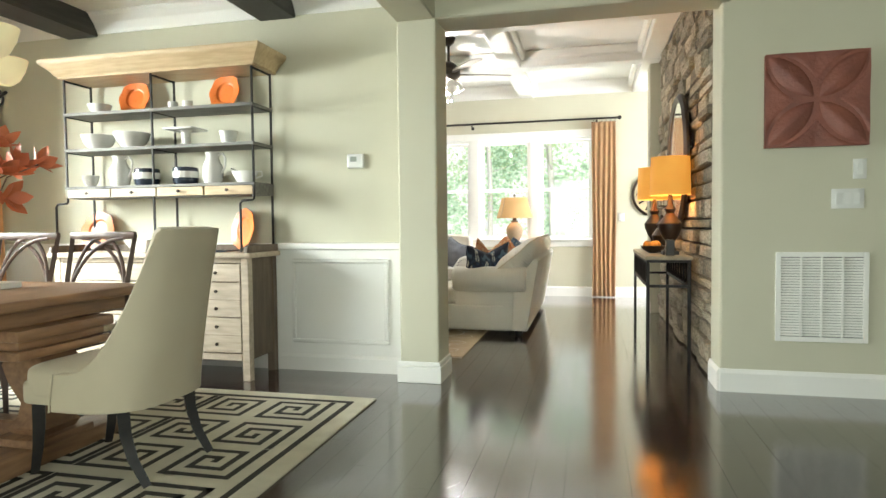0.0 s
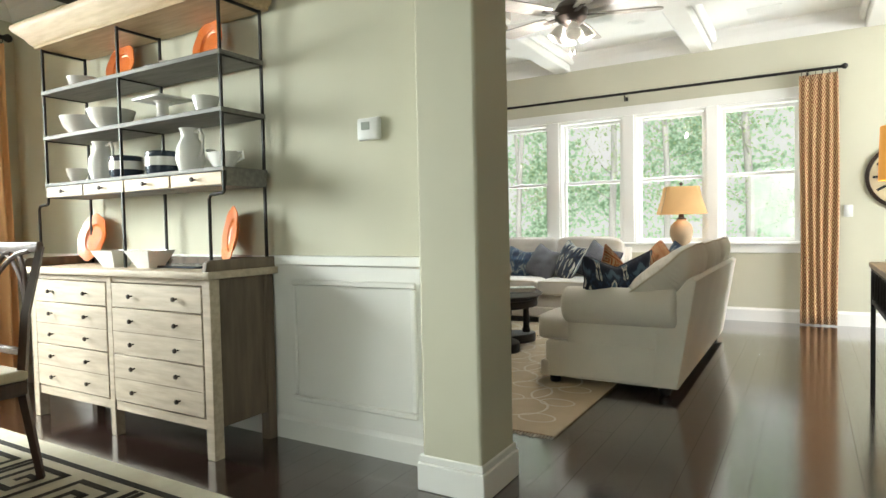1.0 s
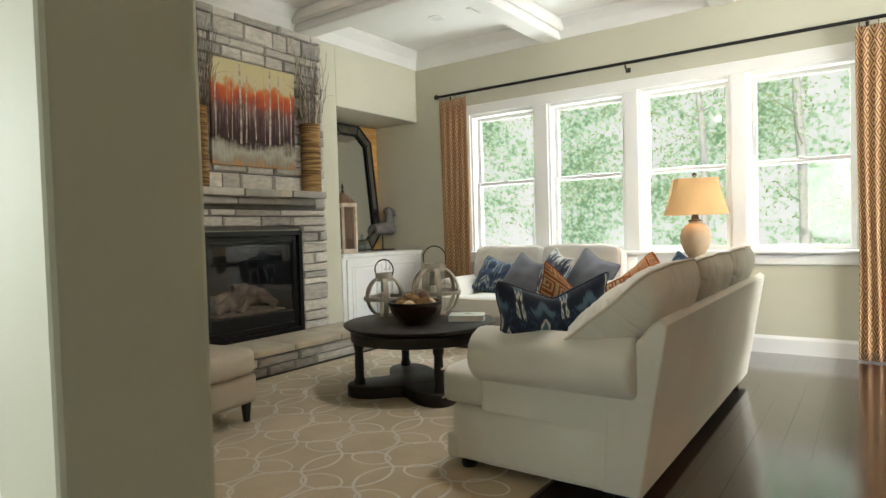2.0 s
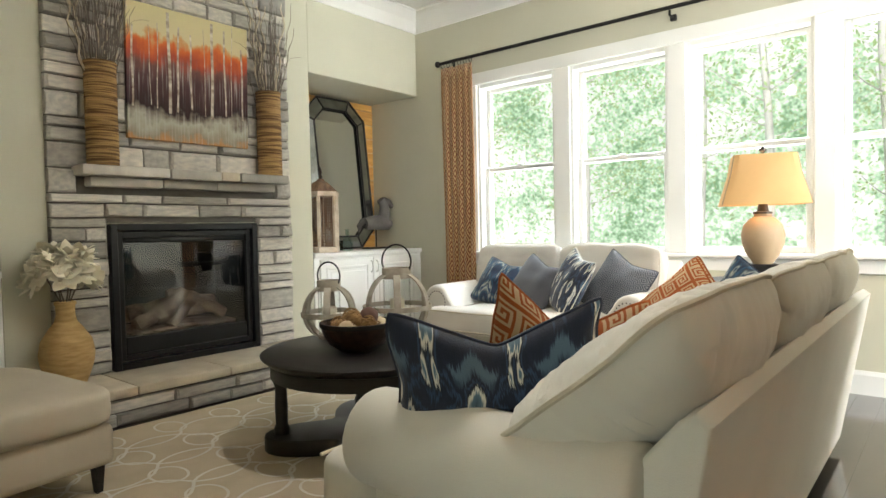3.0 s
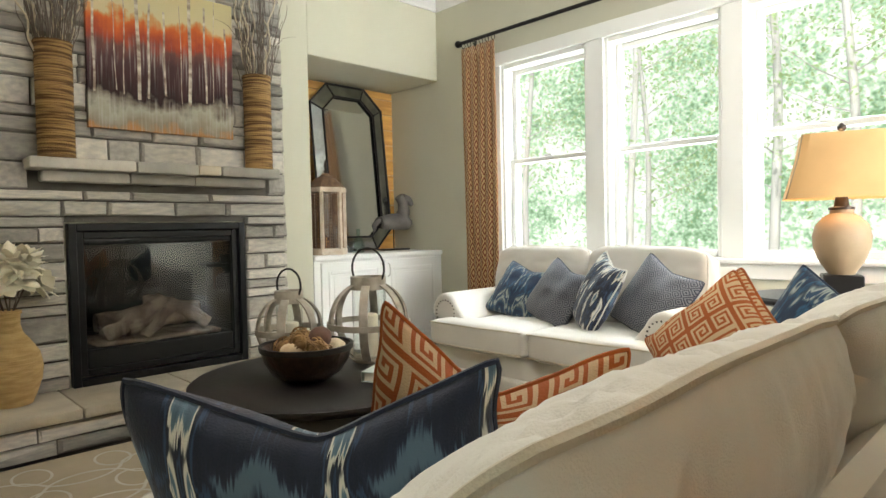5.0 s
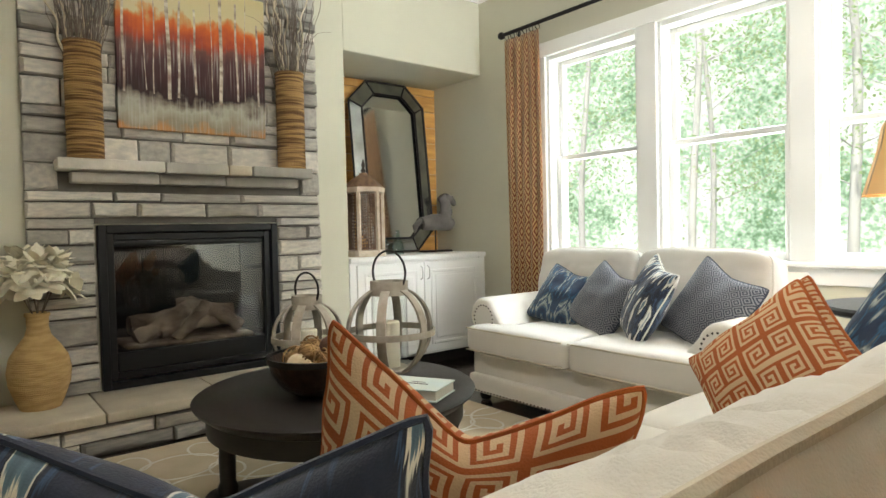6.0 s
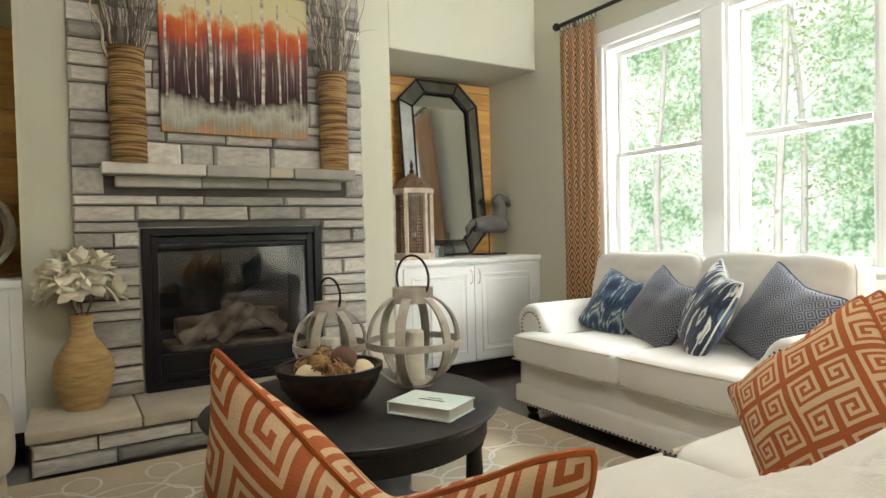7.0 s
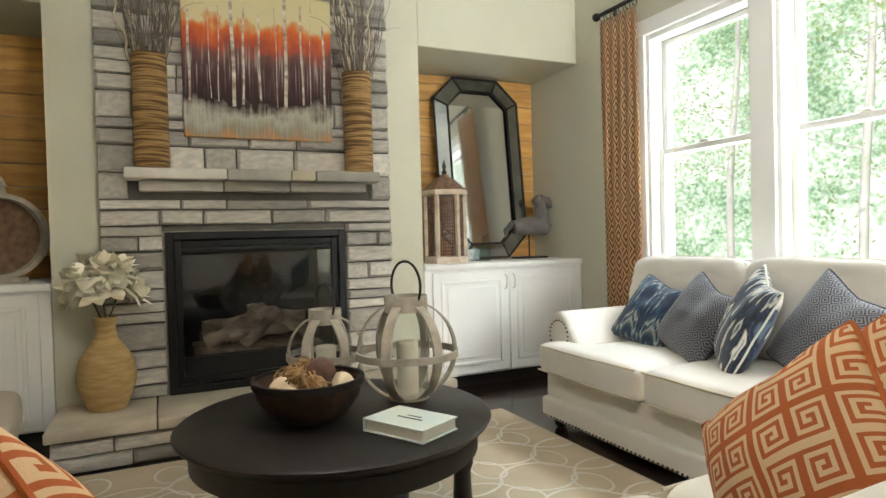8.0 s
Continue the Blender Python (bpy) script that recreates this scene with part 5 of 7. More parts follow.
# vases with twigs on the mantel
def twig_vase(y, seed):
    ob = thing("rope_vase", pose(-3.53, y, 1.422), "tall rope-wrapped cylinder vase on the stone mantel", "vase", "mantel vases")
    prof = [(0.0, 0.0), (0.083, 0.0)]
    n = 46
    for k in range(n):
        z = 0.58 * k / n
        prof += [(0.083, z + 0.001), (0.0865, z + 0.58 / n * 0.5)]
    prof += [(0.083, 0.58), (0.074, 0.58), (0.074, 0.3), (0.0, 0.3)]
    part("body", lathe(prof, 26, close=False), ROPE, ob)
    part("rim", lathe([(0.074, 0.574), (0.088, 0.574), (0.09, 0.582), (0.086, 0.59), (0.074, 0.59), (0.074, 0.574)], 26, close=False), ROPE, ob)
    rg = rnd(seed)
    br = thing("twig_bundle", pose(-3.53, y, 1.75), "bundle of dry curly twigs standing in the vase", "twigs", "twig bundles")
    fine, bold = bmesh.new(), bmesh.new()
    for k in range(60):
        a, sp = rg.uniform(0, 6.28), rg.uniform(0.02, 0.17)
        curly = k % 9 == 0
        H = rg.uniform(0.5, 1.0)
        pts, x, yy = [], 0.03 * math.cos(a), 0.03 * math.sin(a)
        w1, w2 = rg.uniform(0, 6), rg.uniform(10, 16)
        for s in range(22):
            f = s / 21
            am = (0.022 if curly else 0.008) * f
            px = x + sp * f * math.cos(a) * 0.6 + am * math.sin(w2 * f * 2 + w1)
            py = yy + sp * f * math.sin(a) * 1.15 + am * math.cos(w2 * f * 2 + w1)
            pts.append((px, py, 0.0 + H * f))
        put_tube(bold if curly else fine, pts, [(0.0078 if curly else 0.003) * (1 - 0.5 * s / 21) for s in range(22)], 5)
    for sgn in (-1, 1):
        put_tube(fine, [(0.03 * k / 10, sgn * (0.02 + 0.26 * (k / 10) ** 2), 0.25 + 0.32 * (k / 10) ** 0.7 + 0.012 * math.sin(k * 1.7)) for k in range(11)], [0.0028 - 0.0002 * k for k in range(11)], 5)
    tagged(part("twig_spray", fine, TWIG, br), kind="stuff")
    tagged(part("willow_spray", bold, TWIG_PALE, br, "pale curly willow stems"), kind="stuff")


twig_vase(6.205, 41)
twig_vase(7.325, 42)

# jute vase with white flowers on the hearth
jv = thing("jute_vase", pose(-3.49, 5.965, HZ), "jute-wrapped bottle vase standing on the hearth", "vase")
base_prof = [(0.085, 0), (0.105, 0.05), (0.128, 0.12), (0.135, 0.18), (0.122, 0.25), (0.085, 0.31), (0.055, 0.35), (0.045, 0.39), (0.047, 0.45)]
prof = []
for k in range(90):
    z = 0.45 * k / 89
    for (r0, z0), (r1, z1) in zip(base_prof, base_prof[1:]):
        if z0 <= z <= z1:
            prof.append((r0 + (r1 - r0) * (z - z0) / (z1 - z0) + 0.002 * (k % 2), z))
            break
part("body", lathe(prof, 30), JUTE, jv)
part("rim", lathe([(0.044, 0.44), (0.054, 0.445), (0.054, 0.46), (0.044, 0.462), (0.04, 0.44)], 28, close=False), JUTE, jv)
PETAL = surf("cream_petal", (0.86, 0.82, 0.68), (0.78, 0.71, 0.54), 8, 0.7, 0.1, 60)
fl = thing("flowers", pose(-3.49, 5.965, HZ + 0.45), "bunch of cream magnolia flowers in the jute vase", "flowers")
rg = rnd(77)
for k in range(24):
    a, el = 2.4 * k, rg.uniform(0.0, 1.3)
    c = Vector((0.12 * math.cos(a) * math.cos(el), 0.14 * math.sin(a) * math.cos(el), 0.09 + 0.20 * math.sin(el)))
    bm = bmesh.new()
    q0 = (c - Vector((0, 0, 0.02))).to_track_quat("Z", "Y").to_matrix().to_4x4()
    for j in range(13):
        b = 2 * math.pi * j / 13 + rg.uniform(-0.2, 0.2)
        opn = 0.55 + 0.5 * (j % 3)
        L, W = rg.uniform(0.065, 0.105), rg.uniform(0.026, 0.040)
        m = Matrix.Translation(c) @ q0 @ Matrix.Rotation(b, 4, "Z") @ Matrix.Rotation(opn, 4, "Y")
        rows = []
        for s in range(6):
            f = s / 5
            w = W * math.sin(math.pi * (0.12 + 0.86 * f)) ** 0.8
            lift = 0.02 * f * f
            rows.append([bm.verts.new(m @ Vector((lift + 0.25 * abs(u) * w, u * w, L * f))) for u in (-1, 0, 1)])
        for r0, r1 in zip(rows, rows[1:]):
            for u in range(2):
                bm.faces.new((r0[u], r0[u + 1], r1[u + 1], r1[u]))
    part("bloom", bm, PETAL, fl)
st_ = bmesh.new()
for k in range(6):
    put_tube(st_, [(0, 0, -0.2), (0.02 * math.cos(k), 0.02 * math.sin(k), 0.0), (0.08 * math.cos(k * 1.1), 0.08 * math.sin(k * 1.1), 0.14)], 0.004, 5)
part("stems", st_, TWIG, fl)


# ---- alcoves ----
def alcove(y0, y1):
    bd = tagged(thing("plank_backing", Matrix(), "knotty pine plank wall in the alcove", "wall panelling"), kind="structure")
    z = 0.84
    while z < 2.25:
        h = min(0.135, 2.258 - z)
        me = box((XW, y0 + 0.002, z + 0.002), (XW + 0.02, y1 - 0.002, z + h - 0.002), 0.004)
        p = part("plank", me, PINE, bd)
        z += h
    cb = thing("alcove_cabinet", pose(XF + 0.005, (y0 + y1) / 2, 0), "white painted built-in cabinet with two panelled doors", "cabinet", "alcove cabinets")
    w = (y1 - y0) / 2
    part("body", boxes(((XW - XF, -w + 0.004, 0.09), (-0.01, w - 0.004, 0.805)), ((XW - XF, -w + 0.02, 0.0), (-0.08, w - 0.02, 0.09))), WHITE, cb)
    part("toe_kick", box((-0.08, -w + 0.02, 0.0), (-0.07, w - 0.02, 0.09)), BLACKWOOD, cb)
    part("top", box((XW - XF, -w + 0.003, 0.805), (0.02, w - 0.003, 0.842), 0.006, 2), WHITE, cb)
    part("stile", box((-0.01, -w + 0.004, 0.09), (0.0, -w + 0.06, 0.805)), WHITE, cb)
    part("stile", box((-0.01, w - 0.06, 0.09), (0.0, w - 0.004, 0.805)), WHITE, cb)
    for s in (-1, 1):
        a, b = sorted((s * 0.003, s * (w - 0.055)))
        dr = part("door", box((0.0, a, 0.105), (0.018, b, 0.79), 0.003), WHITE, cb)
        mo = bmesh.new()
        ring_frame(mo, a + 0.055, b - 0.055, 0.165, 0.73, 0.022, 0.018, 0.026, 0.005)
        put_box(mo, (0.018, a + 0.10, 0.21), (0.024, b - 0.10, 0.685), 0.006)
        part("raised_panel", mo, WHITE, dr)
        hy = s * 0.032
        part("handle", tube([(0.018, hy, 0.66), (0.04, hy, 0.67), (0.045, hy, 0.71), (0.04, hy, 0.75), (0.018, hy, 0.76)], 0.0045, 8), NICKEL, dr, "brushed nickel bow handle")
    return cb


alcove(CR, YW)
alcove(NL, CL)


def octagon(w, h, c):
    return [(-w, -h + c), (-w + c, -h), (w - c, -h), (w, -h + c), (w, h - c), (w - c, h), (-w + c, h), (-w, h - c)]


def oct_mirror(m, w, h, cut, fw, label):
    ob = thing("wall_mirror", m, label, "mirror")
    o, i = octagon(w, h, cut), octagon(w - fw, h - fw, cut * 0.72)
    bm = bmesh.new()
    vo, vi = [bm.verts.new((0.012, u, v)) for u, v in i], None
    bm.faces.new(vo)
    part("mirror_glass", bm, MIRROR, ob)
    part("backing", prism(o, 0.0, 0.008, "x"), BLACKWOOD, ob)
    for k in range(8):
        a, b, c, d = o[k], o[(k + 1) % 8], i[(k + 1) % 8], i[k]
        bm = bmesh.new()
        bm.faces.new([bm.verts.new(q) for q in ((0.014, *a), (0.014, *b), (0.034, *c), (0.034, *d))])
        bmesh.ops.recalc_face_normals(bm, faces=bm.faces)
        part("bevelled_strip", bm, ANTIQUE, ob)
        part("corner_bead", tube([(0.016, *a), (0.037, *d)], 0.006, 6), IRON, ob)
    part("outer_bead", tube([(0.016, *q) for q in o], 0.009, 6, True), IRON, ob)
    part("inner_bead", tube([(0.034, *q) for q in i], 0.009, 6, True), IRON, ob)


ANTIQUE = surf("antique_mirror", (0.42, 0.44, 0.43), (0.30, 0.31, 0.31), 7, 0.12, 0.05, 30, metal=1.0)
oct_mirror(pose(-4.13, 8.47, 1.545, 0, -6, 0), 0.36, 0.69, 0.17, 0.105, "octagonal mirror in a silver frame leaning on pine planks")
oct_mirror(pose(-4.13, 5.05, 1.545, 0, -6, 0), 0.36, 0.69, 0.17, 0.105, "octagonal mirror in a silver frame above a white cabinet")

# whitewashed lantern
WASH = surf("whitewashed_wood", (0.66, 0.56, 0.44), (0.45, 0.35, 0.25), 12, 0.8, 0.4, 60)
WEAVE = surf("woven_rattan", (0.24, 0.14, 0.08), (0.13, 0.075, 0.045), 30, 0.8, 0.6, 120)
tl = thing("tall_lantern", pose(-3.86, 8.04, 0.842, 0, 0, 12), "tall whitewashed hexagonal lantern with woven sides", "lantern")
hexa = [(0.145 * math.cos(math.pi * k / 3), 0.145 * math.sin(math.pi * k / 3)) for k in range(6)]
part("base", prism([(x * 1.08, y * 1.08) for x, y in hexa], 0.0, 0.045, "z"), WASH, tl)
part("cornice", prism([(x * 1.1, y * 1.1) for x, y in hexa], 0.47, 0.505, "z"), WASH, tl)
for k in range(6):
    x, y = hexa[k]
    part("post", box((-0.013, -0.013, 0.045), (0.013, 0.013, 0.47), 0.003, m=Matrix.Translation((x * 0.95, y * 0.95, 0)) @ pose(0, 0, 0, 0, 0, 60 * k)), WASH, tl)
    a, b = Vector((*hexa[k], 0)) * 0.9, Vector((*hexa[(k + 1) % 6], 0)) * 0.9
    bm = bmesh.new()
    for r in range(17):
        z = 0.06 + r * 0.024
        put_tube(bm, [a.lerp(b, s / 8) + Vector((0, 0, z + 0.005 * (-1) ** s)) for s in range(9)], 0.0035, 5)
    for s in range(1, 8):
        put_tube(bm, [a.lerp(b, s / 8) + Vector((0, 0, 0.05)), a.lerp(b, s / 8) + Vector((0, 0, 0.465))], 0.003, 5)
    part("woven_side", bm, WEAVE, tl)
part("roof", lathe([(0.155, 0.505), (0.13, 0.53), (0.08, 0.575), (0.035, 0.60), (0.03, 0.615)], 6), WEAVE, tl)
part("finial", lathe([(0.012, 0.61), (0.02, 0.635), (0.008, 0.65), (0.016, 0.67), (0.003, 0.715)], 14), BRONZE, tl)

# carved horse on a stand
def horse_shape():
    bm = bmesh.new()
    def blob(c, s, seg=12):
        bmesh.ops.create_uvsphere(bm, u_segments=seg, v_segments=8, radius=1.0, matrix=Matrix.Translation(c) @ Matrix.Diagonal((*s, 1)))
    put_tube(bm, [(0, -0.13, 0.24), (0, -0.02, 0.25), (0, 0.10, 0.25), (0, 0.16, 0.22)], [0.055, 0.07, 0.075, 0.05], 12)
    put_tube(bm, [(0, 0.07, 0.25), (0, 0.11, 0.34), (0, 0.10, 0.42), (0, 0.06, 0.47)], [0.07, 0.055, 0.045, 0.04], 12)
    put_tube(bm, [(0, 0.10, 0.455), (0, 0.16, 0.44), (0, 0.20, 0.40)], [0.042, 0.035, 0.022], 10)
    put_tube(bm, [(0, -0.13, 0.27), (0, -0.19, 0.22), (0, -0.2, 0.13)], [0.02, 0.025, 0.006], 8)
    return bm
hs = thing("horse_figure", pose(-4.04, 8.84, 0.842, 0, 0, -8), "weathered grey carved horse figure on a thin stand", "figurine")
HORSE = surf("weathered_grey_wood", (0.17, 0.155, 0.14), (0.10, 0.09, 0.08), 9, 0.85, 0.5, 60)
part("body", horse_shape(), HORSE, hs)
part("stand_rod", tube([(0, 0.0, 0.015), (0, 0.0, 0.22)], 0.006, 8), IRON, hs)
part("stand_base", box((-0.06, -0.13, 0), (0.06, 0.13, 0.016), 0.003), BLACKWOOD, hs)
# bottle and box in front of the mirror
bt = solo("glass_bottle", lathe([(0.045, 0), (0.05, 0.02), (0.05, 0.06), (0.03, 0.11), (0.015, 0.14), (0.015, 0.18), (0.02, 0.19)], 20), glass("aqua_glass", (0.75, 0.85, 0.83), 0.02), pose(-3.93, 8.38, 0.842), "small clear aqua glass bottle", "bottle")
solo("small_box", box((-0.06, -0.09, 0), (0.06, 0.09, 0.09), 0.004), ANTIQUE, pose(-4.02, 8.27, 0.842), "small mirrored box on the white cabinet", "box")
# round framed lantern in the left alcove
rl = thing("round_lantern", pose(-3.86, 5.46, 0.842, 0, 0, 20), "round weathered wooden lantern with glass face", "lantern")
part("hoop", lathe([(0.20, -0.06), (0.225, -0.06), (0.225, 0.06), (0.20, 0.06), (0.20, -0.06)], 40, pose(0, 0, 0.245, 0, 90, 0), close=False), DRIFT, rl)
part("back", lathe([(0.0, -0.05), (0.2, -0.05)], 40, pose(0, 0, 0.245, 0, 90, 0), close=False), WEAVE, rl)
part("foot", box((-0.06, -0.12, 0), (0.06, 0.12, 0.03), 0.004), DRIFT, rl)
part("chimney_top", lathe([(0.05, 0.46), (0.04, 0.5), (0.05, 0.51), (0.02, 0.57), (0.025, 0.6)], 16), DRIFT, rl)

# ---- ceiling fittings ----
fan = thing("ceiling_fan", pose(-1.05, 6.55, ZL + 0.04), "bronze ceiling fan with pale blades and glass lights", "ceiling fan")
part("canopy", lathe([(0.03, -0.12), (0.06, -0.09), (0.075, -0.05), (0.075, -0.04)], 24), BRONZE, fan)
part("downrod", lathe([(0.014, -0.30), (0.014, -0.10)], 12), BRONZE, fan)
part("motor", lathe([(0.03, -0.50), (0.08, -0.48), (0.12, -0.44), (0.125, -0.38), (0.09, -0.33), (0.03, -0.29)], 32), BRONZE, fan)
BLADE = surf("washed_blade", (0.42, 0.39, 0.34), (0.34, 0.31, 0.27), 6, 0.5, 0.1, 60, stretch=(1, 8, 8))
for k in range(5):
    m = pose(0, 0, -0.42, 0, 0, 72 * k + 20) @ pose(0, 0, 0, 10, 0, 0)
    bm = prism([(0.20, -0.055), (0.30, -0.068), (0.62, -0.075), (0.66, -0.05), (0.67, 0.0), (0.66, 0.05), (0.62, 0.075), (0.30, 0.068), (0.20, 0.055)], -0.004, 0.004, "z")
    bmesh.ops.transform(bm, matrix=m, verts=bm.verts)
    bl = part("blade", bm, BLADE, fan)
    bm = box((0.10, -0.02, -0.008), (0.26, 0.02, 0.004), 0.004, m=m)
    part("blade_iron", bm, BRONZE, bl)
SHADEG = glow("frosted_shade", (1, 0.95, 0.85), 0.12, (0.8, 0.78, 0.72))
for k in range(4):
    m = pose(0, 0, -0.50, 0, 0, 90 * k + 30) @ pose(0.07, 0, 0, 0, -28, 0)
    part("light_shade", lathe([(0.022, 0.0), (0.035, -0.02), (0.05, -0.06), (0.062, -0.11)], 18, m, close=False), SHADEG, fan, "frosted glass light shade")
    part("pull_chain", tube([(0.03 * math.cos(k * 2.2), 0.03 * math.sin(k * 2.2), -0.5), (0.03 * math.cos(k * 2.2), 0.03 * math.sin(k * 2.2), -0.68)], 0.0015, 4), BRONZE, fan) if k < 2 else None
    if k < 2:
        part("pull_knob", lathe([(0.002, -0.72), (0.008, -0.71), (0.008, -0.69), (0.002, -0.68)], 8, Matrix.Translation((0.03 * math.cos(k * 2.2), 0.03 * math.sin(k * 2.2), 0))), BLACKWOOD, fan)
for x, y in ((-2.75, 8.2), (0.3, 8.15), (-0.95, 8.2)):
    dl = thing("downlight", pose(x, y, ZL), "white recessed ceiling downlight", "downlight", "downlights")
    part("trim", lathe([(0.05, -0.003), (0.075, -0.006), (0.08, 0.0)], 28, close=False), WHITE, dl)
    part("lens", lathe([(0.0, -0.002), (0.05, -0.002)], 28, close=False), PLASTIC, dl)
for x, y in ((-2.25, 8.25), (0.15, 8.5)):
    cv = thing("ceiling_vent", pose(x, y, ZL), "white ceiling air vent with slats", "vent", "ceiling vents")
    bm = bmesh.new()
    ring_frame(bm, -0.09, 0.09, -0.15, 0.15, 0.02, -0.002, 0.008)
    bmesh.ops.transform(bm, matrix=pose(0, 0, 0, 0, 90, 0), verts=bm.verts)
    part("frame", bm, WHITE, cv)
    for k in range(6):
        part("slat", box((-0.13, -0.066 + k * 0.024, -0.007), (0.13, -0.054 + k * 0.024, -0.001), 0.001), WHITE, cv)

# ---- stone accent wall, console and its things ----
ac = tagged(thing("stone_facing", Matrix(), "brown and grey stacked stone facing of the accent wall", "wall"), kind="structure")
lay_stones(ac, course_plan(4.46, 7.49, 0.005, 2.83, rnd(51), (0.07, 0.09, 0.11, 0.14), (0.18, 0.50)), 1.165, 0.06, STONE_R, 9, toward=-1, joint=0.010, proud=0.02)

co = thing("console_table", pose(0.965, 5.60, 0), "black iron console table with stone top and scrollwork", "console table")
CW, CD, CH = 0.68, 0.165, 0.785
part("top", box((-CD, -CW, CH - 0.03), (CD, CW, CH), 0.006, 2), surf("stone_top", (0.42, 0.36, 0.28), (0.30, 0.26, 0.20), 12, 0.4, 0.1, 60), co)
part("rail", boxes(((-CD + 0.01, -CW + 0.01, CH - 0.05), (CD - 0.01, CW - 0.01, CH - 0.03)), bevel=0.003), IRON, co)
bm = bmesh.new()
for sx in (-1, 1):
    put_box(bm, (sx * (CD - 0.02) - 0.008, -CW + 0.02, CH - 0.235), (sx * (CD - 0.02) + 0.008, CW - 0.02, CH - 0.215))
for sy in (-1, 1):
    put_box(bm, (-CD + 0.028, sy * (CW - 0.025) - 0.008, CH - 0.235), (CD - 0.028, sy * (CW - 0.025) + 0.008, CH - 0.215))
part("lower_rail", bm, IRON, co)
for sx in (-1, 1):
    for sy in (-1, 1):
        part("leg", box((sx * (CD - 0.02) - 0.012, sy * (CW - 0.025) - 0.012, 0), (sx * (CD - 0.02) + 0.012, sy * (CW - 0.025) + 0.012, CH - 0.05), 0.003), IRON, co)
for sx in (-1, 1):
    for k in range(9):
        bm = bmesh.new()
        c = -CW + 0.09 + k * (2 * CW - 0.18) / 8
        for s in (-1, 1):
            put_tube(bm, [(sx * (CD - 0.02), c + s * (0.012 + 0.045 * math.sin(t)), CH - 0.132 + 0.08 * math.cos(t)) for t in [math.pi * q / 10 for q in range(11)]], 0.006, 6)
        part("scroll", bm, IRON, co)


def console_lamp(x, y):
    lp = thing("table_lamp", pose(x, y, CH), "dark urn table lamp with lit amber drum shade", "lamp", "console lamps")
    part("foot", box((-0.06, -0.06, 0), (0.06, 0.06, 0.03), 0.004), BLACKWOOD, lp)
    part("body", lathe([(0.05, 0.03), (0.035, 0.06), (0.03, 0.09), (0.06, 0.14), (0.085, 0.20), (0.088, 0.24), (0.05, 0.29), (0.03, 0.32), (0.045, 0.35), (0.025, 0.38), (0.015, 0.46)], 24), BRONZE, lp)
    part("shade", lathe([(0.150, 0.455), (0.142, 0.745)], 36, close=False), AMBER, lp, "glowing amber drum shade")
    d = bpy.data.lights.new("console_bulb", "POINT")
    d.energy, d.color, d.shadow_soft_size = 14, (1.0, 0.62, 0.28), 0.05
    new("console_bulb", d).location = (x, y, CH + 0.6)


AMBER = glow("amber_shade", (1.0, 0.40, 0.05), 0.62, (0.7, 0.38, 0.1))
console_lamp(1.0, 5.15)
console_lamp(0.975, 6.08)
solo("urn", lathe([(0.04, 0), (0.03, 0.02), (0.07, 0.08), (0.08, 0.14), (0.05, 0.19), (0.03, 0.21), (0.045, 0.23), (0.02, 0.27), (0.01, 0.31)], 24), BRONZE, pose(0.99, 5.62, CH), "dark lidded urn on the console table", "urn")
fb = thing("fruit_bowl", pose(0.90, 5.42, CH), "small bowl of oranges on the console table", "bowl")
part("shell", lathe([(0.03, 0), (0.08, 0.03), (0.1, 0.06), (0.092, 0.06), (0.07, 0.035), (0, 0.02)], 24, close=False), BRONZE, fb)
for x, y in ((0.03, 0.03), (-0.04, 0.02), (0.0, -0.04)):
    bm = bmesh.new()
    bmesh.ops.create_uvsphere(bm, u_segments=16, v_segments=10, radius=0.036, matrix=Matrix.Translation((x, y, 0.065)))
    part("orange", bm, surf("orange_peel", (0.75, 0.30, 0.04), None, 8, 0.5, 0.3, 120), fb)
solo("candle_block", box((-0.03, -0.03, 0), (0.03, 0.03, 0.12), 0.004), BLACKWOOD, pose(0.98, 4.99, CH), "small black block candle holder", "candle holder")
rm = thing("round_mirror", pose(1.135, 5.68, 1.55), "large round mirror in a dark frame on stone", "mirror")
part("mirror_glass", lathe([(0.0, 0.0), (0.48, 0.0)], 64, pose(-0.02, 0, 0, 0, -90, 0), close=False), MIRROR, rm)
part("frame", lathe([(0.47, 0.0), (0.55, 0.0), (0.55, 0.02), (0.52, 0.04), (0.48, 0.025), (0.47, 0.0)], 64, pose(0.0, 0, 0, 0, -90, 0), close=False), BRONZE, rm)
ck = thing("wall_clock", pose(1.27, YW, 1.42), "round wooden wall clock with dark numeral bars", "clock")
part("dial", lathe([(0.0, 0.01), (0.29, 0.01)], 48, pose(0, 0, 0, 90, 0, 0), close=False), surf("clock_dial", (0.55, 0.45, 0.28), (0.42, 0.33, 0.2), 5, 0.6, 0.1, 60), ck)
part("rim", lathe([(0.27, 0.0), (0.31, 0.0), (0.31, 0.02), (0.28, 0.03), (0.27, 0.0)], 48, pose(0, 0, 0, 90, 0, 0), close=False), BRONZE, ck)
for k in range(12):
    part("numeral_bar", box((-0.012, -0.016, 0.17), (0.012, -0.0105, 0.25), 0.002, m=pose(0, 0, 0, 0, 30 * k, 0)), BLACKWOOD, ck)
for ang, L in ((50, 0.14), (-70, 0.2)):
    part("hand_bar", box((-0.006, -0.02, -0.03), (0.006, -0.017, L), 0.001, m=pose(0, 0, 0, 0, ang, 0)), BLACKWOOD, ck)


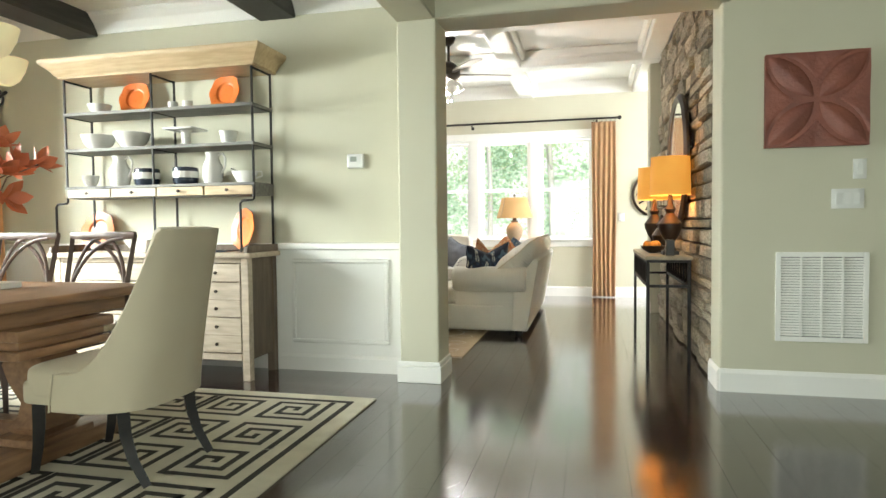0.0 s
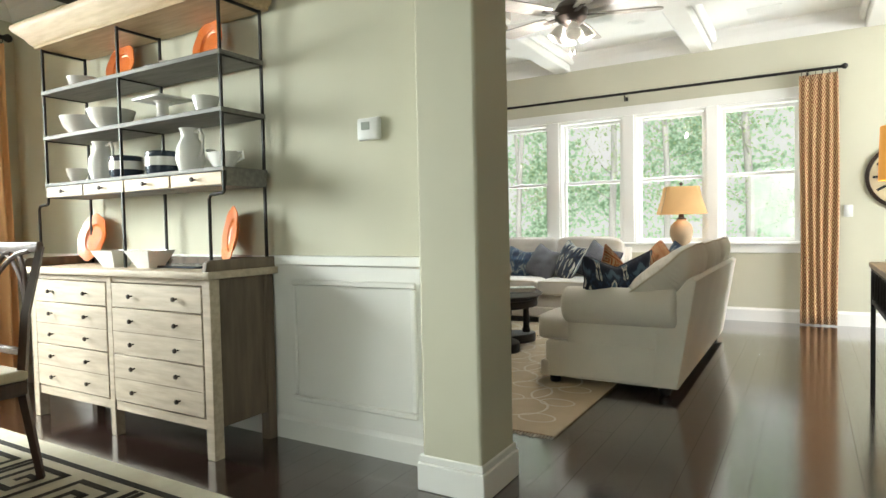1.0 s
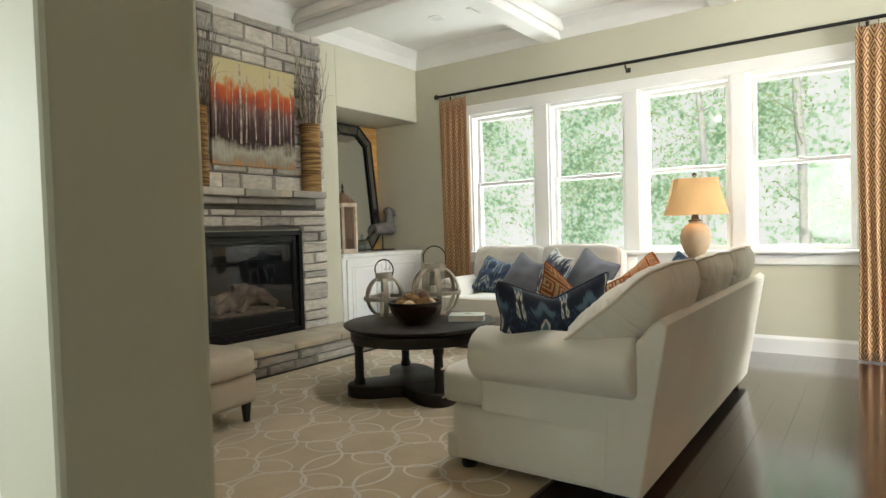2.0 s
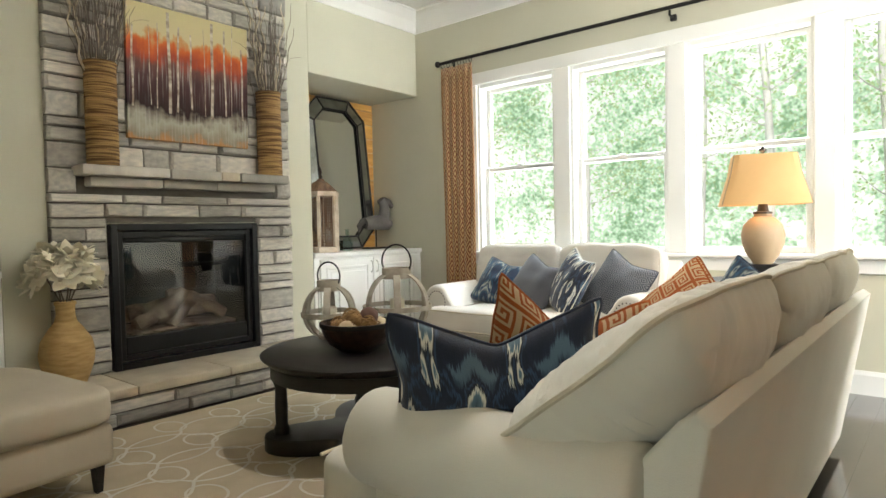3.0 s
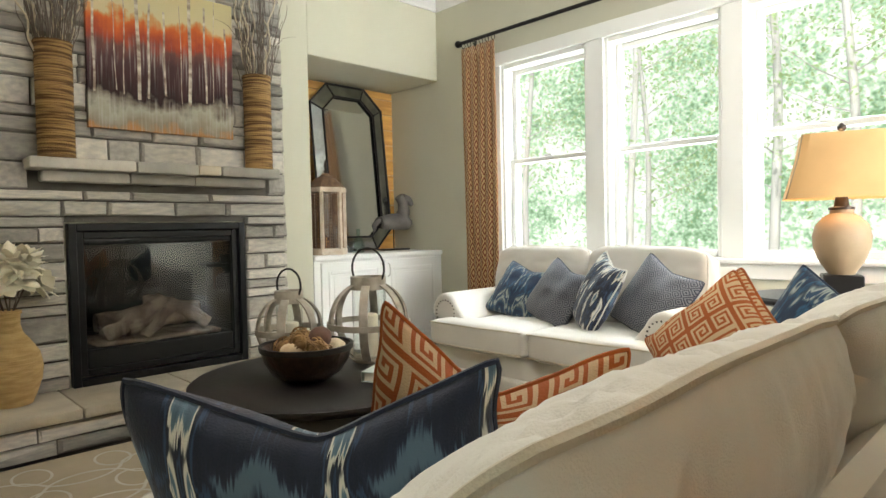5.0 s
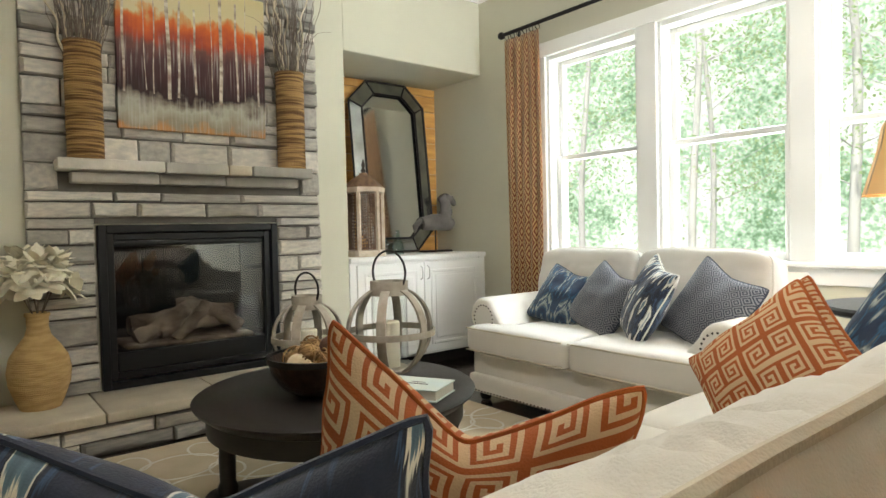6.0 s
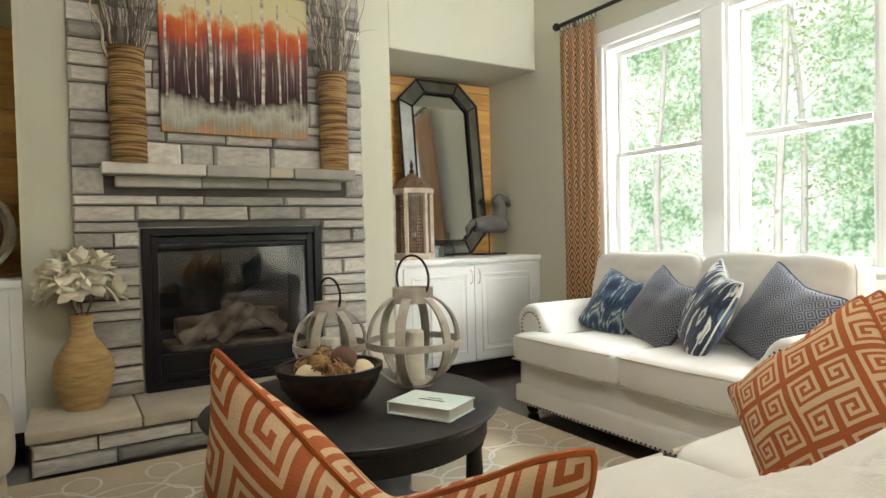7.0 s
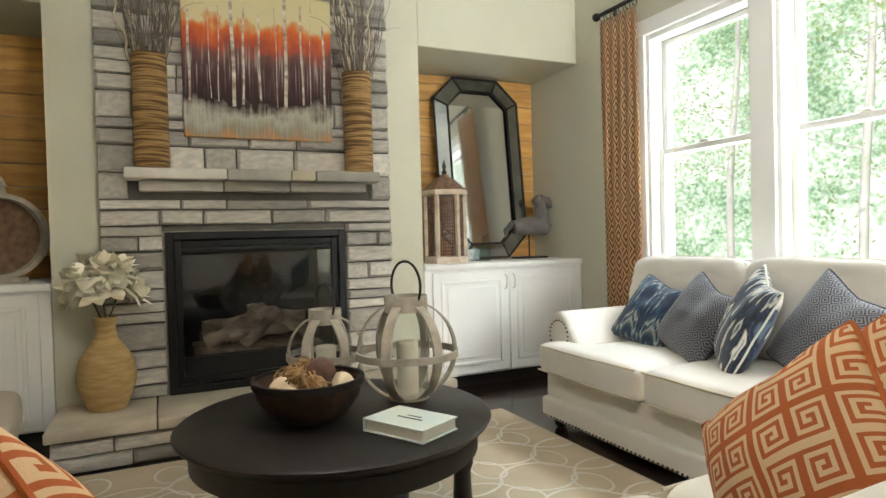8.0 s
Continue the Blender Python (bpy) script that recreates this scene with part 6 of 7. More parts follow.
def switch_plate(m, w, h, toggles, label):
    ob = thing("switch_plate", m, label, "switch")
    part("plate", box((-w / 2, -0.006, -h / 2), (w / 2, 0, h / 2), 0.002, 2), PLASTIC, ob)
    for k in range(toggles):
        x = (k - (toggles - 1) / 2) * 0.046
        part("rocker", box((x - 0.016, -0.009, -0.033), (x + 0.016, -0.005, 0.033), 0.001), PLASTIC, ob)


FY = 4.16
switch_plate(pose(0.83, YW, 1.11), 0.075, 0.115, 1, "white light switch plate on the window wall")
switch_plate(pose(1.85, FY, 1.16), 0.17, 0.115, 3, "white triple switch plate on the foyer wall")
switch_plate(pose(1.91, FY, 1.33), 0.07, 0.115, 1, "white single switch plate on the foyer wall")

# carved panel
art = thing("carved_panel", pose(1.675, FY, 1.735), "red-brown carved wooden petal panel on the wall", "wall art")
CARVE = surf("red_carved_wood", (0.27, 0.085, 0.055), (0.17, 0.05, 0.035), 6, 0.45, 0.25, 60)
N = 48
bm = bmesh.new()
S = 0.272
def relief(u, v):
    a, b = abs(u), abs(v)
    r1 = abs(math.hypot(a - 0.0, b - 1.0) - 1.0)
    r2 = abs(math.hypot(a - 1.0, b - 0.0) - 1.0)
    petal = min(max(0, 1 - math.hypot(a - 1, b)), max(0, 1 - math.hypot(a, b - 1)))
    edge = min(r1, r2)
    return 0.018 + 0.055 * petal - 0.010 * math.exp(-(edge / 0.035) ** 2) + 0.014 * min(a, b) * (petal <= 0)
grid = [[bm.verts.new((u * S, -0.01 - relief(u, v), v * S)) for v in [-1 + 2 * j / N for j in range(N + 1)]] for u in [-1 + 2 * i / N for i in range(N + 1)]]
for i in range(N):
    for j in range(N):
        bm.faces.new((grid[i][j], grid[i + 1][j], grid[i + 1][j + 1], grid[i][j + 1]))
part("carving", bm, CARVE, art)
part("edge", box((-S, -0.028, -S), (S, 0, S), 0.003), CARVE, art)

# return air grille
gr = thing("return_air_grille", pose(1.72, FY, 0.585), "white metal return air grille near the floor", "vent")
bm = bmesh.new()
GW, GH = 0.245, 0.265
for lo, hi in (((-GW, -0.012, -GH), (-GW + 0.028, 0, GH)), ((GW - 0.028, -0.012, -GH), (GW, 0, GH)), ((-GW + 0.028, -0.012, GH - 0.028), (GW - 0.028, 0, GH)), ((-GW + 0.028, -0.012, -GH), (GW - 0.028, 0, -GH + 0.028))):
    put_box(bm, lo, hi, 0.002)
part("frame", bm, WHITE, gr)
part("duct", box((-GW + 0.02, -0.003, -GH + 0.02), (GW - 0.02, -0.001, GH - 0.02)), surf("grey_filter", (0.22, 0.22, 0.21), None, 9, 0.9, 0.2, 90), gr)
sl = box((-GW + 0.028, -0.001, -0.0068), (GW - 0.028, 0.001, 0.0068), m=pose(0, -0.007, 0, -30, 0, 0))
s0 = part("slat", sl, WHITE, gr)
for k in range(29):
    s = new("slat", s0.data) if k else s0
    s.parent = gr
    s.matrix_basis = pose(0, 0, -GH + 0.04 + k * (2 * GH - 0.08) / 28)
for k in range(3):
    part("bar", box((-0.006 + (k - 1) * 0.11, -0.013, -GH + 0.028), (0.006 + (k - 1) * 0.11, -0.009, GH - 0.028), 0.001), WHITE, gr)

th = thing("thermostat", pose(-1.18, YD, 1.48), "white wall thermostat with grey display", "thermostat")
part("case", box((-0.062, -0.028, -0.05), (0.062, 0, 0.05), 0.012, 3), PLASTIC, th)
part("display", box((-0.035, -0.03, -0.005), (0.012, -0.0275, 0.03), 0.001), surf("grey_display", (0.35, 0.38, 0.34), None, 3, 0.2, 0.0, 50), th)

# ---- dining room ----
for x in (-3.41, -1.755):
    structure("ceiling_beam", box((x - 0.14, YS, 2.50), (x + 0.14, YD - 0.002, ZD), 0.008), DARKBEAM, "dark stained ceiling beam", "beam")
DCURT = surf("apricot_cloth", (0.85, 0.52, 0.27), (0.78, 0.45, 0.22), 3, 0.85, 0.2, 200, stretch=(1, 1, 0.2))
rod("curtain_rod", (-4.11, 1.0, 2.36), (-4.11, 4.06, 2.36), "black iron curtain rod in the dining room", (0.04, 0.95), (-0.15, 0, 0))
curtain("curtain", 3.45, 4.06, -4.11, 0.012, 2.32, DCURT, "apricot curtain hanging to the floor", "y", 7, 0.04)
curtain("curtain", 1.05, 1.5, -4.11, 0.012, 2.32, DCURT, "apricot curtain hanging to the floor", "y", 6, 0.04)
wd = tagged(thing("window_5", pose(XW, 2.6, 0), "white framed dining room window", "window"), kind="structure")
fr = bmesh.new()
ring_frame(fr, -1.0, 1.0, 0.55, 2.2, 0.06, -0.14, -0.04)
put_box(fr, (-0.12, -0.04, 0.61), (-0.06, 0.04, 2.14))
put_box(fr, (-0.12, -0.94, 1.36), (-0.06, -0.04, 1.40))
put_box(fr, (-0.12, 0.04, 1.36), (-0.06, 0.94, 1.40))
part("window_frame", fr, WHITE, wd)
ca = bmesh.new()
ring_frame(ca, -1.09, 1.09, 0.46, 2.29, 0.09, 0.0, 0.02)
part("casing", ca, WHITE, wd)

# buffet with its drawers
bf = thing("buffet", pose(-2.575, 3.79, 0), "weathered oak buffet with two banks of drawers", "buffet")
BW, BD, BT = 0.775, 0.375, 0.855
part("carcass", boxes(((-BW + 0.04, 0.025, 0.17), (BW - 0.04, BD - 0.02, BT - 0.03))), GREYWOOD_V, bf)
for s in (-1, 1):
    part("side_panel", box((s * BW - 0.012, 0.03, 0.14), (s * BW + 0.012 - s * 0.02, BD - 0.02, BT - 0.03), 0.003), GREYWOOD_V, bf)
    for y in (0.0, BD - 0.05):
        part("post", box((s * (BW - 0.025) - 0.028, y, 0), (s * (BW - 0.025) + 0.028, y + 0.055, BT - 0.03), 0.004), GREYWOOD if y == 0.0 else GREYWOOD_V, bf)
part("centre_post", box((-0.022, 0.0, 0), (0.022, 0.05, BT - 0.03), 0.004), GREYWOOD, bf)
part("bottom_rail", box((-BW + 0.055, 0.006, 0.135), (BW - 0.055, 0.03, 0.185), 0.003), GREYWOOD, bf)
part("top_rail", box((-BW + 0.055, 0.006, BT - 0.062), (BW - 0.055, 0.03, BT - 0.03), 0.003), GREYWOOD, bf)
part("top", box((-BW - 0.035, -0.03, BT - 0.03), (BW + 0.035, BD + 0.01, BT + 0.005), 0.006, 2), GREYWOOD, bf)
for s in (-1, 1):
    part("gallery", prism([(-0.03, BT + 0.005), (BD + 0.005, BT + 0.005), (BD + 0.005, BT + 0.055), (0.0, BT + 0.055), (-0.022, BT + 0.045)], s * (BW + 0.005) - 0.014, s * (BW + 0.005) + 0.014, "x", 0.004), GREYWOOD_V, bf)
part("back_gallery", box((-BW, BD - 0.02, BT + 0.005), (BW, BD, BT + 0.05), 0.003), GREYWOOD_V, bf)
KN = lathe([(0.004, 0), (0.004, 0.012), (0.012, 0.018), (0.010, 0.026), (0.0, 0.028)], 12, pose(0, 0, 0, 90, 0, 0), close=False)
kmesh = bpy.data.meshes.new("knob")
KN.to_mesh(kmesh)
KN.free()
kmesh.materials.append(BRONZE)
for s in (-1, 1):
    a, b = sorted((s * 0.026, s * (BW - 0.057)))
    for z0, z1, rows in ((0.19, 0.425, 2), (0.43, 0.662, 2), (0.667, 0.788, 1)):
        dr = part("drawer", box((a, -0.002, z0), (b, 0.022, z1), 0.003), GREYWOOD, bf)
        if rows == 2:
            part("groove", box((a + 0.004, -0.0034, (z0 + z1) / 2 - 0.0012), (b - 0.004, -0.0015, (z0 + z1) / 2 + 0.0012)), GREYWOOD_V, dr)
        for q in range(rows):
            zz = z0 + (z1 - z0) * (q + 0.5) / rows
            for f in (0.25, 0.75):
                k = new("knob", kmesh)
                k.parent = dr
                k.matrix_basis = pose(a + (b - a) * f, -0.002, zz)

# open hutch on the buffet
hu = thing("hutch", pose(-2.60, 3.79, BT + 0.005), "black iron hutch with oak shelves standing on the buffet", "hutch")
def Z(z):
    return z - BT - 0.005
XL, XR, YF, YB = -0.71, 0.80, 0.10, 0.345
for x in (XL, 0.02, XR):
    part("post", box((x - 0.007, YB - 0.007, 0), (x + 0.007, YB + 0.007, Z(2.11)), 0.002), IRON, hu)
    z0 = 0.0 if x == 0.02 else Z(1.25)
    part("post", box((x - 0.007, YF - 0.007, z0), (x + 0.007, YF + 0.007, Z(2.11)), 0.002), IRON, hu)
    for z in (1.32, 1.585, 1.845, 2.10):
        part("cross_bar", box((x - 0.006, YF + 0.007, Z(z) - 0.006), (x + 0.006, YB - 0.007, Z(z) + 0.006)), IRON, hu)
for x, s in ((XL, -1), (XR, -1)):
    part("stepped_leg", tube([(x, YF, Z(1.26)), (x, YF, Z(1.225)), (x - 0.01 + s * 0.0, YF - 0.0, Z(1.215)), (x + s * 0.09, YF, Z(1.21)), (x + s * 0.105, YF, Z(1.19)), (x + s * 0.105, YF, 0.0)], 0.008, 8), IRON, hu)
for z in (1.585, 1.845):
    part("shelf", box((XL - 0.01, YF - 0.012, Z(z)), (XR + 0.01, YB + 0.012, Z(z) + 0.022), 0.002), SHELFWOOD, hu)
part("drawer_shelf", boxes(((XL - 0.01, YF - 0.012, Z(1.318)), (XR + 0.01, YB + 0.012, Z(1.335))), ((XL - 0.01, YF + 0.01, Z(1.25)), (XR + 0.01, YB + 0.005, Z(1.318)))), SHELFWOOD, hu)
for k in range(4):
    a = XL + k * (XR - XL) / 4
    dr = part("small_drawer", box((a + 0.006, YF - 0.01, Z(1.254)), (a + (XR - XL) / 4 - 0.006, YF + 0.012, Z(1.314)), 0.002), CROWNWOOD if k > 1 else GREYWOOD, hu)
    kk = new("knob", kmesh)
    kk.parent = dr
    kk.matrix_basis = pose(a + (XR - XL) / 8, YF - 0.01, Z(1.284))
def crown_ring(z, o):
    return (XL - 0.03 - o, YF - 0.03 - o, Z(z)), (XR + 0.03 + o, YB + 0.03, Z(z))
bm = bmesh.new()
prof = ((2.11, 0.0), (2.125, 0.0), (2.135, 0.015), (2.16, 0.03), (2.20, 0.075), (2.215, 0.085), (2.235, 0.085))
rings = []
for z, o in prof:
    (x0, y0, zz), (x1, y1, _) = crown_ring(z, o)
    rings.append([bm.verts.new(p) for p in ((x0, y0, zz), (x1, y0, zz), (x1, y1, zz), (x0, y1, zz))])
for a, b in zip(rings, rings[1:]):
    for i in range(4):
        bm.faces.new((a[i], a[(i + 1) % 4], b[(i + 1) % 4], b[i]))
bm.faces.new(rings[0][::-1])
bm.faces.new(rings[-1])
part("cornice", bm, CROWNWOOD, hu, "honey oak moulded cornice")

# crockery
def at(x, y, z):
    return pose(-2.60 + x, 3.79 + y, z)


def dish(x, z, r, tip, yaw=0, mat=None):
    ob = thing("plate", at(x, YB - 0.05, z) @ pose(0, 0, 0, 0, 0, yaw) @ pose(0, 0, 0, 90 - tip, 0, 0), "orange glazed plate with fluted rim on edge", "plate", "orange plates")
    prof = [(0.0, 0.0), (r * 0.55, 0.0), (r * 0.62, 0.012), (r, 0.024), (r, 0.029), (r * 0.60, 0.018), (r * 0.54, 0.006), (0, 0.006)]
    bm = lathe(prof, 48, Matrix.Translation((0, r, -0.01)), close=False)
    for v in bm.verts:
        d = Vector((v.co.x, v.co.y - r))
        if d.length > r * 0.9:
            k = 1 + 0.03 * math.cos(8 * math.atan2(d.y, d.x))
            v.co.x, v.co.y = d.x * k, r + d.y * k
    part("dish", bm, mat or ORANGE, ob)
    part("well_ring", lathe([(r * 0.5, 0.0005), (r * 0.56, 0.004), (r * 0.58, 0.0005)], 40, Matrix.Translation((0, r, -0.004)), close=False), mat or ORANGE, ob)


S1, S2, S3 = 1.335, 1.607, 1.867
dish(-0.29, S3, 0.13, 12)
dish(0.46, S3, 0.13, 12, -8)
dish(-0.66, BT + 0.02, 0.145, 14)
dish(0.58, BT + 0.02, 0.145, 10, -28)


def crock(name, x, y, z, prof, label, cat, mat=None, seg=28):
    ob = thing(name, at(x, y, z), label, cat)
    part("body", lathe(prof, seg, close=False), mat or CERAMIC, ob)
    return ob


def bowl_prof(r, h):
    return [(0.0, 0.0), (r * 0.45, 0.0), (r * 0.5, 0.008), (r * 0.85, h * 0.5), (r, h), (r * 0.95, h), (r * 0.78, h * 0.5), (r * 0.4, 0.014), (0, 0.012)]


ym = (YF + YB) / 2
crock("bowl", -0.52, ym, S3, bowl_prof(0.085, 0.075), "white ceramic bowl on the top shelf", "bowl")
crock("bowl", -0.54, ym, S2, bowl_prof(0.12, 0.11), "white ceramic serving bowl on the shelf", "bowl")
crock("bowl", -0.24, ym - 0.01, S2, bowl_prof(0.125, 0.115), "large white ceramic bowl on the shelf", "bowl")
crock("cup", 0.54, ym, S2, [(0, 0), (0.04, 0), (0.045, 0.01), (0.065, 0.095), (0.06, 0.095), (0.042, 0.012), (0, 0.01)], "white fluted ceramic cup", "cup", seg=14)
for x in (0.07, 0.19):
    crock("beaker", x, ym + 0.04, S3, [(0, 0), (0.03, 0), (0.036, 0.07), (0.032, 0.07), (0.027, 0.008), (0, 0.008)], "small white ceramic beaker", "cup")
cs = thing("cake_stand", at(0.20, ym, S2), "white square ceramic cake stand", "cake stand")
part("stem", lathe([(0.05, 0), (0.045, 0.01), (0.03, 0.03), (0.03, 0.10), (0.045, 0.115)], 24), CERAMIC, cs)
part("plate", box((-0.115, -0.10, 0.115), (0.115, 0.10, 0.13), 0.004, 2), CERAMIC, cs)


def pitcher(x, z, s):
    ob = crock("pitcher", x, ym, z, [(0, 0), (0.055 * s, 0), (0.06 * s, 0.01), (0.075 * s, 0.07), (0.07 * s, 0.13), (0.045 * s, 0.175), (0.045 * s, 0.20), (0.055 * s, 0.225), (0.05 * s, 0.225), (0.04 * s, 0.19), (0, 0.18)], "white ceramic pitcher with loop handle", "pitcher")
    part("handle", tube([(0.045 * s, 0, 0.205), (0.085 * s, 0, 0.215), (0.105 * s, 0, 0.18), (0.10 * s, 0, 0.12), (0.07 * s, 0, 0.07)], 0.008, 8), CERAMIC, ob)


pitcher(-0.36, S1, 1.0)
pitcher(0.41, S1, 0.95)
for x in (-0.13, 0.19):
    jr = crock("striped_jar", x, ym, S1, [(0, 0), (0.075, 0), (0.085, 0.02), (0.088, 0.05)], "navy and white banded jar", "jar", NAVY)
    part("band", lathe([(0.088, 0.05), (0.089, 0.095)], 28, close=False), CERAMIC, jr, "white glazed band")
    part("rim", lathe([(0.089, 0.095), (0.086, 0.12), (0.08, 0.125), (0.075, 0.10), (0, 0.09)], 28, close=False), NAVY, jr)
gb = thing("gravy_boat", at(0.66, ym, S1), "white ceramic gravy boat", "gravy boat")
bm = lathe([(0, 0), (0.03, 0), (0.035, 0.008), (0.055, 0.05), (0.065, 0.085), (0.06, 0.085), (0.04, 0.03), (0, 0.02)], 24, close=False)
for v in bm.verts:
    v.co.x *= 1.6
    if v.co.x < -0.06:
        v.co.z += (-0.06 - v.co.x) * 0.6
part("body", bm, CERAMIC, gb)
part("handle", tube([(0.085, 0, 0.08), (0.13, 0, 0.08), (0.135, 0, 0.05), (0.085, 0, 0.035)], 0.006, 8), CERAMIC, gb)
crock("dish", -0.62, ym, S1, bowl_prof(0.06, 0.09), "small white ceramic dish", "bowl")
for x in (-0.10, 0.20):
    sq = thing("square_bowl", at(x, 0.12, BT + 0.005), "white square ceramic bowl on the buffet", "bowl", "square bowls")
    bm = bmesh.new()
    rings = []
    for r, z in ((0.05, 0), (0.10, 0.09), (0.094, 0.09), (0.045, 0.012)):
        rings.append([bm.verts.new((r * a, r * b * 0.8, z)) for a, b in ((-1, -1), (1, -1), (1, 1), (-1, 1))])
    for a, b in zip(rings, rings[1:]):
        for i in range(4):
            bm.faces.new((a[i], a[(i + 1) % 4], b[(i + 1) % 4], b[i]))
    bm.faces.new(rings[0][::-1])
    bm.faces.new(rings[-1])
    part("body", bm, CERAMIC, sq)
solo("tray", box((-0.2, -0.1, 0), (0.2, 0.1, 0.012), 0.004), NAVY, at(0.36, 0.22, BT + 0.005), "dark slate tray on the buffet", "tray")

# rug with the key pattern
dr_ = thing("dining_rug", pose(-2.35, 1.9, 0), "ivory rug with dark greek key pattern under the table", "rug")
part("field", box((-1.52, -1.66, 0.001), (1.52, 1.66, 0.010), 0.003), surf("ivory_pile", (0.66, 0.62, 0.50), (0.58, 0.54, 0.43), 8, 0.95, 0.5, 200), dr_)
INK = surf("charcoal_pile", (0.045, 0.04, 0.035), None, 8, 0.95, 0.5, 200)
bd = bmesh.new()
for lo, hi in (((-1.42, -1.56), (-1.39, 1.56)), ((1.39, -1.56), (1.42, 1.56)), ((-1.39, 1.53), (1.39, 1.56)), ((-1.39, -1.56), (1.39, -1.53))):
    put_box(bd, (*lo, 0.0101), (*hi, 0.0125))
part("border_line", bd, INK, dr_)
ky = bmesh.new()
cell = 0.038
NX, NY = 70, 80
def key_line(i, j):
    return 0 <= i < NX and 0 <= j < NY and not key_at(i, j)
q = cell * 0.43
for j in range(NY):
    for i in range(NX):
        if not key_line(i, j):
            continue
        x0, y0 = -1.33 + (i + 0.5) * cell, -1.52 + (j + 0.5) * cell
        x1 = cell - q if key_line(i + 1, j) and i % 10 != 9 else q
        y1 = cell - q if key_line(i, j + 1) and j % 10 != 9 else q
        for a, b in ((x1, q), (q, y1)):
            if (a, b) == (q, q) and (x1, y1) != (q, q):
                continue
            z = 0.0122 if a > q else 0.0124
            ky.faces.new([ky.verts.new(p) for p in ((x0 - q, y0 - q, z), (x0 + a, y0 - q, z), (x0 + a, y0 + b, z), (x0 - q, y0 + b, z))])
kp = part("key_pattern", ky, INK, dr_, "dark greek key lines")
tagged(kp, kind="stuff")

# trestle table
tb = thing("dining_table", pose(-2.84, 2.40, 0.0), "oak trestle dining table with turned pedestal bases", "dining table")
part("tabletop", box((-1.02, -0.5, 0.70), (1.02, 0.5, 0.745), 0.012, 3), TABLEWOOD, tb)
part("apron", box((-0.93, -0.42, 0.62), (0.93, 0.42, 0.70), 0.01), TABLEWOOD, tb)
for s in (-1, 1):
    x = s * 0.84
    bm = bmesh.new()
    for hw, z0, z1 in ((0.16, 0.57, 0.62), (0.13, 0.53, 0.57), (0.15, 0.49, 0.53)):
        put_box(bm, (x - hw, -hw - 0.1, z0), (x + hw, hw + 0.1, z1), 0.012, 2)
    part("capital", bm, TABLEWOOD, tb)
    part("pedestal", lathe([(0.12, 0.13), (0.14, 0.16), (0.10, 0.20), (0.085, 0.26), (0.13, 0.36), (0.15, 0.44), (0.12, 0.49)], 4, Matrix.Translation((x, 0, 0)) @ pose(0, 0, 0, 0, 0, 45)), TABLEWOOD, tb)
    part("foot", box((x - 0.1, -0.40, 0.0), (x + 0.1, 0.40, 0.09), 0.02, 2), TABLEWOOD, tb)
    part("plinth", box((x - 0.13, -0.15, 0.09), (x + 0.13, 0.15, 0.13), 0.012, 2), TABLEWOOD, tb)
part("stretcher", box((-0.72, -0.05, 0.10), (0.72, 0.05, 0.17), 0.01), TABLEWOOD, tb)

# upholstered host chair
hc = thing("host_chair", pose(-1.55, 2.40, 0.012, 0, 0, -92), "cream upholstered host chair with sloping sides and dark legs", "chair")
bm = soft_box(0.48, 0.46, 0.15, 7, 0.03, 14, seed=2)
bmesh.ops.transform(bm, matrix=Matrix.Translation((0, -0.09, 0.315)), verts=bm.verts)
part("seat", bm, CHAIRCLOTH, hc)
part("seat_skirt", box((-0.238, -0.315, 0.30), (0.238, 0.08, 0.40), 0.022, 3), CHAIRCLOTH, hc)
# one curved shell: upright back whose sides sweep down to the seat
bm = bmesh.new()
NU, NZ = 44, 18
def shell_pt(u, f):
    th = u * math.pi / 2
    k = max(0.0, (abs(u) - 0.40) / 0.60)
    z = 0.30 + (0.15 + 0.57 * (1 - k) ** 2.1) * f
    h = (z - 0.30) / 0.72
    x = 0.272 * math.copysign(abs(math.sin(th)) ** 0.62, th) * (1 - 0.10 * h)
    return Vector((x, -0.10 + 0.33 * abs(math.cos(th)) ** 0.62 + 0.13 * h ** 1.3, z))
g = [[bm.verts.new(shell_pt(-1 + 2 * i / NU, j / NZ)) for j in range(NZ + 1)] for i in range(NU + 1)]
for i in range(NU):
    for j in range(NZ):
        bm.faces.new((g[i][j], g[i][j + 1], g[i + 1][j + 1], g[i + 1][j]))
bmesh.ops.recalc_face_normals(bm, faces=bm.faces)
bb = part("backrest", bm, CHAIRCLOTH, hc)
sd = bb.modifiers.new("padding", "SOLIDIFY")
sd.thickness, sd.offset = 0.05, 0.0
bv = bb.modifiers.new("soft", "BEVEL")
bv.width, bv.segments = 0.012, 3
for sx in (-1, 1):
    part("seam_cord", tube([shell_pt(sx, k / 6) + Vector((sx * 0.026, -0.004, 0)) for k in range(7)], 0.004, 6), CHAIRCLOTH, bb)
for sx in (-1, 1):
    for y, dy in ((-0.27, -0.035), (0.15, 0.11)):
        part("leg", tube([(sx * 0.195, y, 0.33), (sx * 0.195, y + dy * 0.1, 0.2), (sx * 0.195, y + dy * 0.4, 0.1), (sx * 0.195, y + dy, 0.0)], [0.034, 0.031, 0.027, 0.022], 4), BLACKWOOD, hc)


